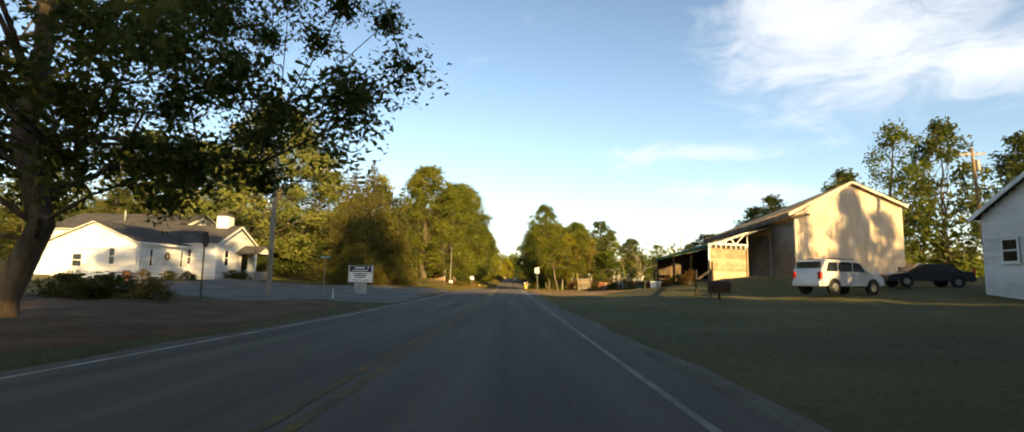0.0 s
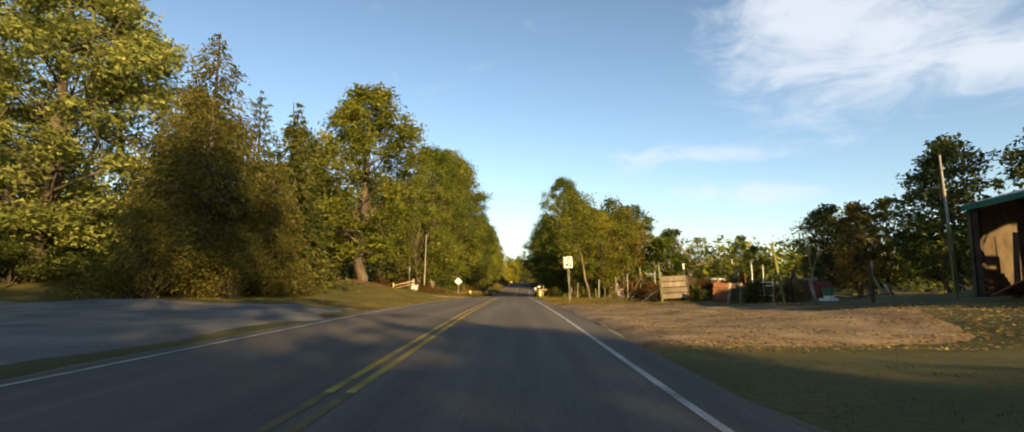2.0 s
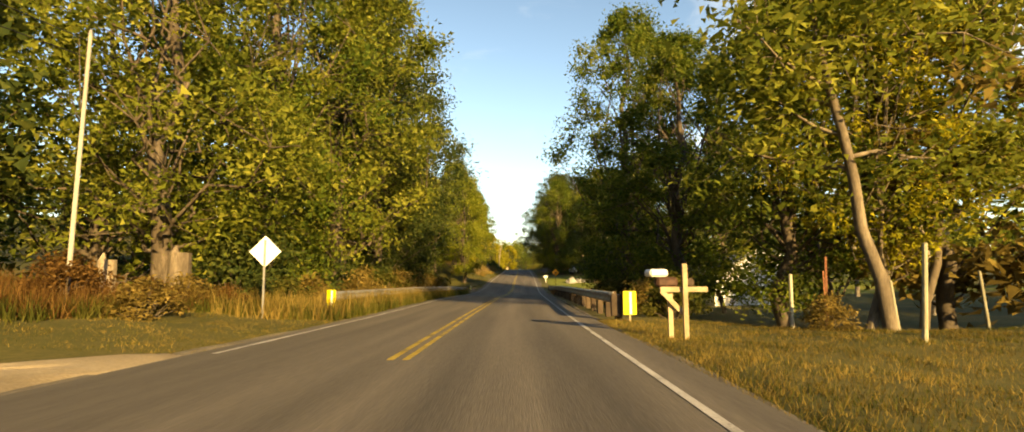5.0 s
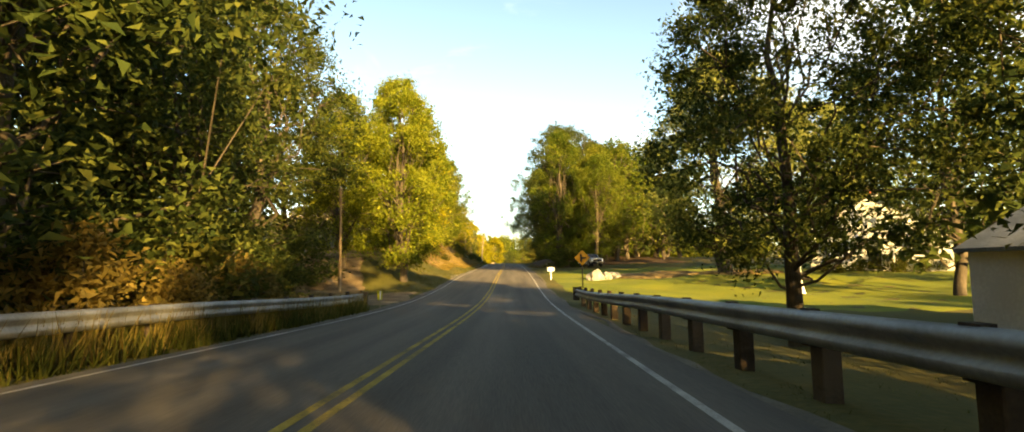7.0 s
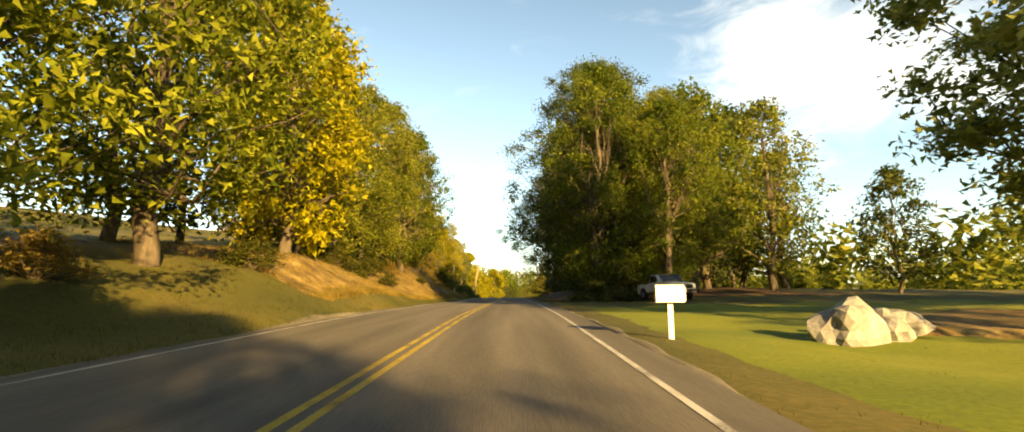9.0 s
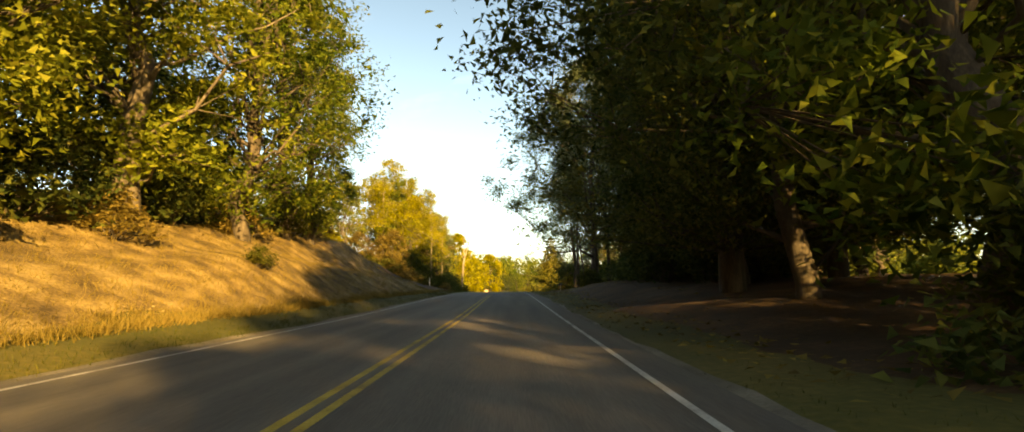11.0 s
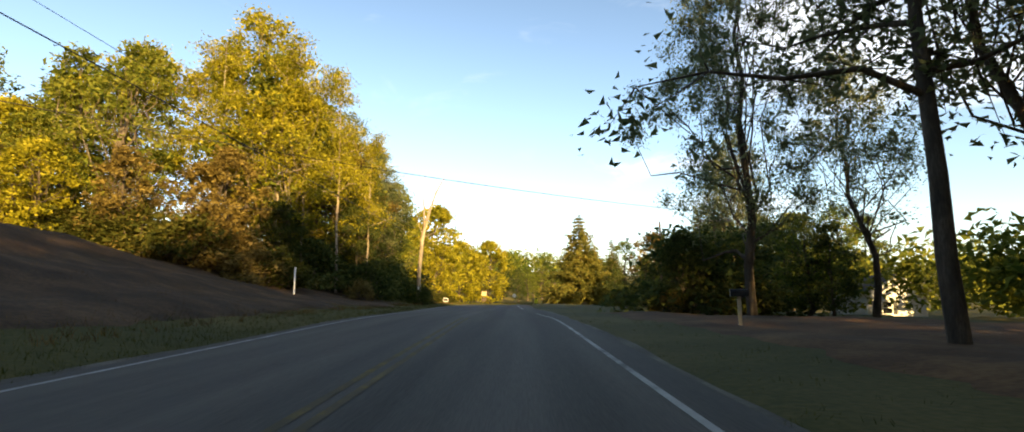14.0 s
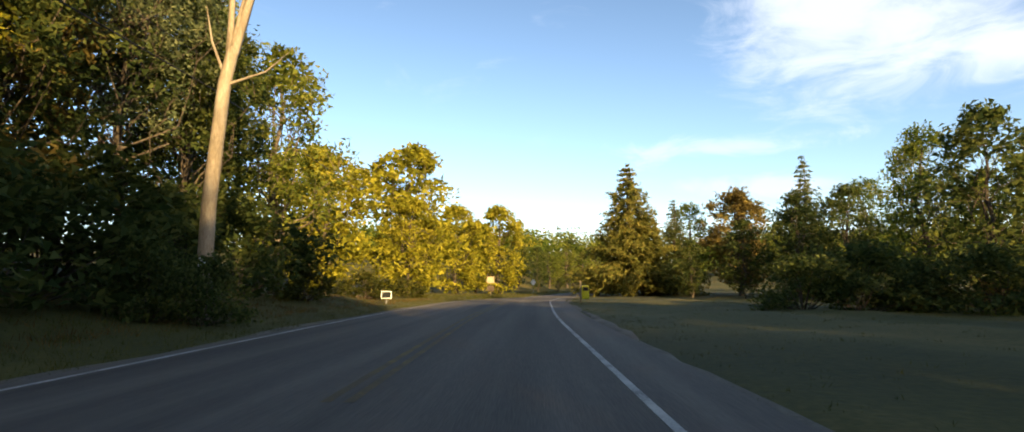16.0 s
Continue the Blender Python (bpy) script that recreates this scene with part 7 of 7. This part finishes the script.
# red board propped before the lean-to
t = thing("leaning_board", at(13.2, 54.2, 20) @ Matrix.Rotation(radians(62), 4, "X"), "dull red board with a pale edge propped by the lean-to", "board", "leaning boards")
part("panel", box(B(), (0, 0, .6), (1.7, .05, 1.2), 0, None, .008), "rust", t)
part("batten", box(B(), (0, 0, 1.22), (1.74, .07, .07)), "white_paint", t, "pale edge strip")
# white steel rack
t = thing("metal_rack", at(12.5, 68.6, -10), "white steel rack of thin bars standing in the weeds", "rack")
for x in (-.5, .05, .5):
    part("upright", rod(B(), (x, 0, -.1), (x + .02, 0, 1.3 + (x < .3) * .75), .022), "white_paint", t)
for z in (.45, .95, 1.15):
    part("crossbar", rod(B(), (-.5, 0, z), (.5, 0, z), .018), "white_paint", t)
for i in range(5):
    part("bar", rod(B(), (-.4 + i * .1, 0, .95), (-.4 + i * .1, 0, 1.15), .01), "white_paint", t)
t = thing("leaning_post", at(13.5, 68.4, 0) @ Matrix.Rotation(radians(-9), 4, "Y"), "tall mossy yellow-green leaning post", "post")
part("post", rod(B(), (0, 0, -.3), (0, 0, 3.1), .085, .07, 10), "mossy_wood", t)
tagged(part("loose_board", bar(B(), (7.2, 73.7, gz(7.2, 73.7)), (8.62, 73.5, gz(8.6, 73.5) + 1.15), .05, .04), "wood_new"), "long pale board propped on a brush pile", "board")
t = thing("timber_frame", at(8.1, 78, 0), "crossed dark timbers leaning on a mossy post", "frame")
part("timber", bar(B(), (-.95, 0, -.1), (.1, .05, 1.85), .09, .09), "wood_dark", t)
part("timber", bar(B(), (1.05, -.1, -.1), (-.1, -.05, 1.9), .09, .09), "wood_dark", t)
part("post", rod(B(), (.06, .2, -.2), (0, .2, 2.4), .07, .06, 8), "mossy_wood", t)
for x, y in ((12.4, 75), (13.1, 75.2), (13.8, 75.4)):
    t = thing("steel_stake", at(x, y, 0), "thin dark stake with a yellow tip", "stake", "yard stakes")
    rod_part = part("rod", rod(B(), (0, 0, -.3), (0, 0, 1.1), .014, .014, 6), "wood_dark", t)
    part("tip", box(B(), (0, 0, 1.15), (.05, .03, .2)), "marker_yellow", rod_part)
t = thing("steel_stake", at(13.3, 74.6, 0), "tall thin dark stake with a white tip", "stake", "yard stakes")
rod_part = part("rod", rod(B(), (0, 0, -.3), (-.12, 0, 2.4), .018, .016, 6), "wood_dark", t)
part("tip", box(B(), (-.12, 0, 2.45), (.05, .04, .3)), "white_paint", rod_part)
t = thing("thin_pole", at(18.7, 63.5, 0) @ Matrix.Rotation(radians(-1.5), 4, "Y"), "tall pole, mossy below and pale above", "pole")
part("pole", rod(B(), (0, 0, -.3), (0, 0, 3.1), .10, .085, 10), "mossy_wood", t)
part("pole_top", rod(B(), (0, 0, 3.1), (-.05, 0, 6.2), .06, .045, 10), "pole_grey", t, "pale upper pole")
t = thing("flower_pot", at(14.3, 65.6, 0), "green pot on a pile of white blocks", "pot")
pot = B()
rod(pot, (0, 0, .26), (0, 0, .58), .2, .28, 16)
rod(pot, (0, 0, .56), (0, 0, .62), .31, .31, 16)
part("pot", pot, "pot_green", t)
for i, (x, y, z) in enumerate(((-.2, 0, .08), (.22, .03, .08), (.02, -.02, .21))):
    part("block", box(B(), (x, y, z), (.4, .3, .13), i * .2, None, .02), "white_paint", t)
t = thing("picnic_table", at(-33.4, 48.6, 20), "dark wooden picnic table with benches", "table")
part("tabletop", box(B(), (0, 0, .74), (1.8, .75, .05)), "wood_dark", t)
for s_ in (-1, 1):
    part("bench", box(B(), (0, s_ * .65, .44), (1.8, .26, .05)), "wood_dark", t)
    part("leg", box(bar(bar(B(), (s_ * .7, -.62, 0), (s_ * .7, .2, .72), .06, .09), (s_ * .7, .62, 0), (s_ * .7, -.2, .72), .06, .09), (s_ * .7, 0, .4), (.06, 1.4, .09)), "wood_dark", t)
    part("leg", box(B(), (s_ * .7, 0, .68), (.06, .7, .08)), "wood_dark", t)

# ---- low growth ----
for kind, x, y, h, wide in (
        ("bush_green", -33.2, 55, 1.0, 1.2), ("bush_green", -33.4, 58.5, .9, 1.1), ("bush_green", -30.6, 62.2, 1.1, 1.2), ("bush_green", -30.2, 63.6, 1.0, 1.1), ("bush_tan", -33.5, 51.5, .9, 1.2),
        ("bush_dark", -26, 79, 4.5, 1.1), ("bush_dark", -30, 81, 5, 1.1), ("bush_dark", -36, 80, 5, 1.2), ("bush_dark", -22, 77, 4, 1.1), ("bush_dark", -33, 74.5, 2.6, 1.2), ("bush_green", -17, 24, 1.1, 1.8), ("bush_green", -20, 26, 1.2, 1.6), ("bush_tan", -14.5, 23, .9, 1.6),
        ("bush_rust", 14.4, 46.9, 1.15, .9), ("bush_green", 14.0, 48.6, 1.0, 1.0), ("bush_rust", 13.6, 50.6, .8, .9), ("bush_dark", -7.4, 317.8, 1.6, .8), ("bush_dark", -8.7, 318.2, 2.0, .8), ("bush_tan", 14, 69, 1.2, 1.2), ("bush_green", 11.8, 68, 1.3, 1.0), ("bush_green", 10.2, 73.5, 1.2, 1.2), ("bush_tan", 9, 95.5, .8, 1.2), ("bush_tan", 15, 90, 1.2, 1.4),
        ("bush_rust", 14.5, 95, 1.6, 1.4), ("bush_rust", 17.2, 99, 1.7, 1.6), ("bush_rust", 14.2, 101, 1.4, 1.5), ("bush_rust", 20, 103, 1.8, 1.6), ("bush_rust", 16.5, 106, 1.5, 1.5), ("bush_rust", 13.6, 90.5, 1.2, 1.3), ("bush_rust", 18.5, 92, 1.7, 1.5), ("bush_rust", 8.2, 76.2, 1.3, 1.3), ("bush_rust", 9.6, 76.8, 1.5, 1.2), ("bush_rust", 13.2, 79, 1.5, 1.6), ("bush_rust", 16, 80, 1.6, 1.6), ("bush_rust", 11.5, 80.5, 1.2, 1.4), ("bush_rust", -11.8, 109.4, 1.1, 1.2), ("bush_rust", -14.6, 108.4, 1.2, 1.3), ("bush_rust", -17.4, 107.6, 1.3, 1.3), ("bush_rust", -11.4, 112, 1.0, 1.1), ("bush_rust", -13.4, 111.4, 1.4, 1.2), ("bush_rust", -10.2, 114.2, .9, 1.0), ("bush_tan", -9.5, 109, .9, 1.4), ("bush_tan", -11, 113, 1.1, 1.3), ("bush_green", -9.6, 117, 1.4, 1.0), ("bush_tan", -10, 121, 1.8, 1.2), ("bush_tan", -9, 126, 2.0, 1.0), ("bush_green", -9.2, 131, 2.0, 1.1), ("bush_tan", -9, 136, 2.2, 1.0), ("bush_tan", -9.2, 141, 2.4, 1.0), ("bush_tan", -9.4, 145.5, 2.8, .9), ("bush_green", -9.2, 149.5, 2.8, 1.0), ("bush_tan", -9.6, 153, 2.4, 1.0), ("bush_green", -10.6, 156.6, 2.2, 1.0), ("bush_tan", -8.3, 147, 1.8, .9), ("bush_tan", -8.2, 151.6, 1.6, .9),
        ("bush_green", 4.2, 114, 1.4, 1.0), ("bush_tan", 4.4, 119, 1.4, 1.1), ("bush_green", 4.6, 125, 1.6, 1.1), ("bush_green", 4.6, 131, 1.4, 1.2), ("bush_tan", 5.2, 137, 1.4, 1.1), ("bush_tan", 6.5, 109, .8, 1.2),
        ("bush_green", 28.5, 183.6, 1.4, 1.2), ("bush_green", 31, 183.4, 1.2, 1.3), ("bush_green", 34.2, 183.2, 1.8, 1.2), ("bush_green", 37, 182.8, 1.6, 1.2),
        ("bush_tan", -10.2, 184, 1.1, 1.3), ("bush_green", -9.6, 193, 1.2, 1.2), ("bush_green", -11, 212, 1.6, 1.2), ("bush_green", -9.9, 204.5, 1.2, 1.0), ("bush_green", -12, 221, 1.8, 1.1), ("bush_tan", -11.6, 227, 1.6, 1.1), ("bush_tan", -12.4, 237, 1.8, 1.1), ("bush_green", -12.6, 243, 1.6, 1.1), ("bush_tan", -13.5, 250, 2.0, 1.2), ("bush_green", -9.4, 217.5, 1.1, 1.1), ("bush_green", -8.8, 231, .9, 1.0),
        ("bush_dark", 7.2, 214.9, 2.2, 1.0), ("bush_dark", 8.9, 215.2, 2.8, 1.0), ("bush_green", 8, 258, 1.5, 1.2), ("bush_green", 12, 294, 2.0, 1.2), ("bush_tan", 9, 296, 1.2, 1.3), ("bush_green", 18, 332, 1.6, 1.4), ("bush_tan", 22, 333, 1.5, 1.4), ("bush_green", 27, 333, 1.8, 1.4),
        ("bush_tan", -9.8, 306, 1.4, 1.2), ("bush_green", -9.4, 329, 1.4, 1.2), ("bush_green", -10, 340, 1.8, 1.3), ("bush_green", -9, 347, 1.5, 1.3)):
    plant(kind, x, y, h, wide)

for i in range(7):
    plant('bush_dark', 12.5 + i * 2.9, 331 + (i % 3) * 1.1, 2.4 + (i % 2) * .7, 1.15)

brow = random.Random(8)
for i in range(34):                                  # brush along the brow of the hill, under the wood
    x = -13.5 - i * .85
    plant(brow.choice(("bush_tan", "bush_green", "bush_green", "bush_tan")), x, 301.5 + brow.uniform(-1.5, 2.5) - (i > 18) * (i - 18) * .25, brow.uniform(1.6, 3.4), brow.uniform(1.0, 1.4))


def blades(name, seed, n, xs, ys, h, mat, label, keep=None, lean=.45, width=.006, tuft=7):
    """Grass blades in tufts over a stretch of ground, one triangle each."""
    rng = np.random.default_rng(seed)
    m = n // tuft
    cx, cy = rng.uniform(0, 1, m), rng.uniform(*ys, m)
    x = xs(cy, cx)
    if keep is not None:
        k = keep(x, cy)
        x, cy = x[k], cy[k]
    x, y = np.repeat(x, tuft) + rng.normal(0, .09, len(x) * tuft), np.repeat(cy, tuft) + rng.normal(0, .09, len(cy) * tuft)
    z = ground_z(x, y) - .02
    hh = h * rng.uniform(.45, 1.3, len(x))
    a = rng.uniform(0, 6.283, len(x))
    wx, wy = np.cos(a) * width, np.sin(a) * width
    lx, ly = rng.normal(0, lean, len(x)) * hh, rng.normal(0, lean, len(x)) * hh
    v = np.stack([np.stack([x - wx, y - wy, z], 1), np.stack([x + wx, y + wy, z], 1), np.stack([x + lx, y + ly, z + hh], 1)], 1).reshape(-1, 3)
    return tagged(arrays(name, v, np.arange(len(v)).reshape(-1, 3), mat), label, "grass", kind="stuff")


def beside_right(lo, hi):
    return lambda y, u: road_x(y) + EDGE_R + lo + (hi - lo) * u ** 1.5


def beside_left(lo, hi):
    return lambda y, u: road_x(y) + EDGE_L + left_shift(y) - lo - (hi - lo) * u ** 1.5


off_dirt = lambda x, y: ~((y > 48) & (y < 68) & (x < 11))
off_side = lambda x, y: ~((y > 91.5) & (y < 104.2) & (x > -12)) & ~((y > 98.6) & (y < 102.8)) & ~((y > 29) & (y < 63)) & ~((y > 160) & (y < 170))
blades("verge_grass", 41, 85000, beside_right(.1, 12), (66, 112), .085, "weeds_green", "rough tan and green verge grass", off_dirt)
blades("dry_grass", 42, 90000, beside_right(.1, 9), (68, 112), .10, "weeds_dry", "dry tan seed heads in the verge", off_dirt)
blades("verge_grass", 43, 70000, beside_left(.2, 14), (62, 116), .065, "weeds_green", "mown green slope grass", off_side)
blades("dry_grass", 44, 64000, beside_left(.2, 10), (62, 116), .07, "weeds_dry", "dry tan grass on the slope", off_side)
blades("verge_grass", 45, 40000, beside_right(.1, 14), (-5, 66), .05, "weeds_green", "shaded verge grass", off_dirt)
blades("verge_grass", 46, 26000, beside_left(.2, 16), (-5, 62), .08, "weeds_green", "shaded verge grass by the start", off_side)
blades("tall_weeds", 47, 26000, beside_left(.5, 6), (112, 156.5), .75, "weeds_dry", "tall dry weeds along the guardrail", off_side, .25, .015)
blades("tall_weeds", 48, 22000, beside_left(.3, 6), (112, 156.5), .5, "weeds_green", "tall green weeds along the guardrail", off_side, .3, .018)
blades("tall_weeds", 61, 15000, beside_left(4.6, 15), (106.4, 119), .62, "weeds_rust", "tall rust-brown weeds before the wood", off_side, .3, .014)
blades("tall_weeds", 62, 7000, beside_left(4.2, 15), (105.8, 119), .45, "weeds_green", "green weeds among dead ones", off_side, .3, .014)
blades("verge_grass", 49, 30000, beside_right(.1, 22), (112, 215), .06, "weeds_green", "short green lawn grass")
blades("verge_grass", 50, 50000, beside_left(.2, 7), (160, 262), .11, "weeds_green", "green verge at the foot of the bank", off_side)
blades("dry_grass", 51, 120000, beside_left(1.5, 11), (193, 265), .22, "weeds_dry", "dry tan grass on the bank", None, .5, .011)
blades("verge_grass", 52, 36000, beside_left(.2, 5), (255, 345), .11, "weeds_green", "rough slope grass")
blades("verge_grass", 53, 26000, beside_right(.1, 18), (215, 345), .07, "weeds_green", "shaded verge grass under the trees")
blades("dry_grass", 54, 30000, beside_left(1.5, 18), (255, 345), .18, "weeds_rust", "dead red-brown slope grass")
blades("verge_grass", 55, 14000, beside_left(.3, 10), (345, 430), .4, "weeds_green", "sunlit far verge grass")


def litter(name, seed, n, x0, x1, y0, y1, size, mat, label, keep=None):
    """Fallen leaves, each a small curled quad on the ground."""
    rng = np.random.default_rng(seed)
    x, y = rng.uniform(x0, x1, n), rng.uniform(y0, y1, n)
    if keep is not None:
        k = keep(x, y)
        x, y = x[k], y[k]
    c = np.stack([x, y, ground_z(x, y) + .06], 1)
    v, f = leaf_quads(rng, c, size, long=1.2, up=3.0)
    return tagged(arrays(name, v, f, mat), label, "leaves", kind="stuff")


litter("fallen_leaves", 61, 24000, 2.4, 12, 47, 72, .055, "leaf_bits", "fallen leaves on the dirt pull-off")
litter("fallen_leaves", 62, 9000, 3.5, 24, 214, 260, .11, "leaves_autumn", "brown fallen leaves under the trees")
litter("fallen_leaves", 63, 26000, -19, -7, 193, 264, .10, "leaf_bits", "brown fallen leaves on the bank")
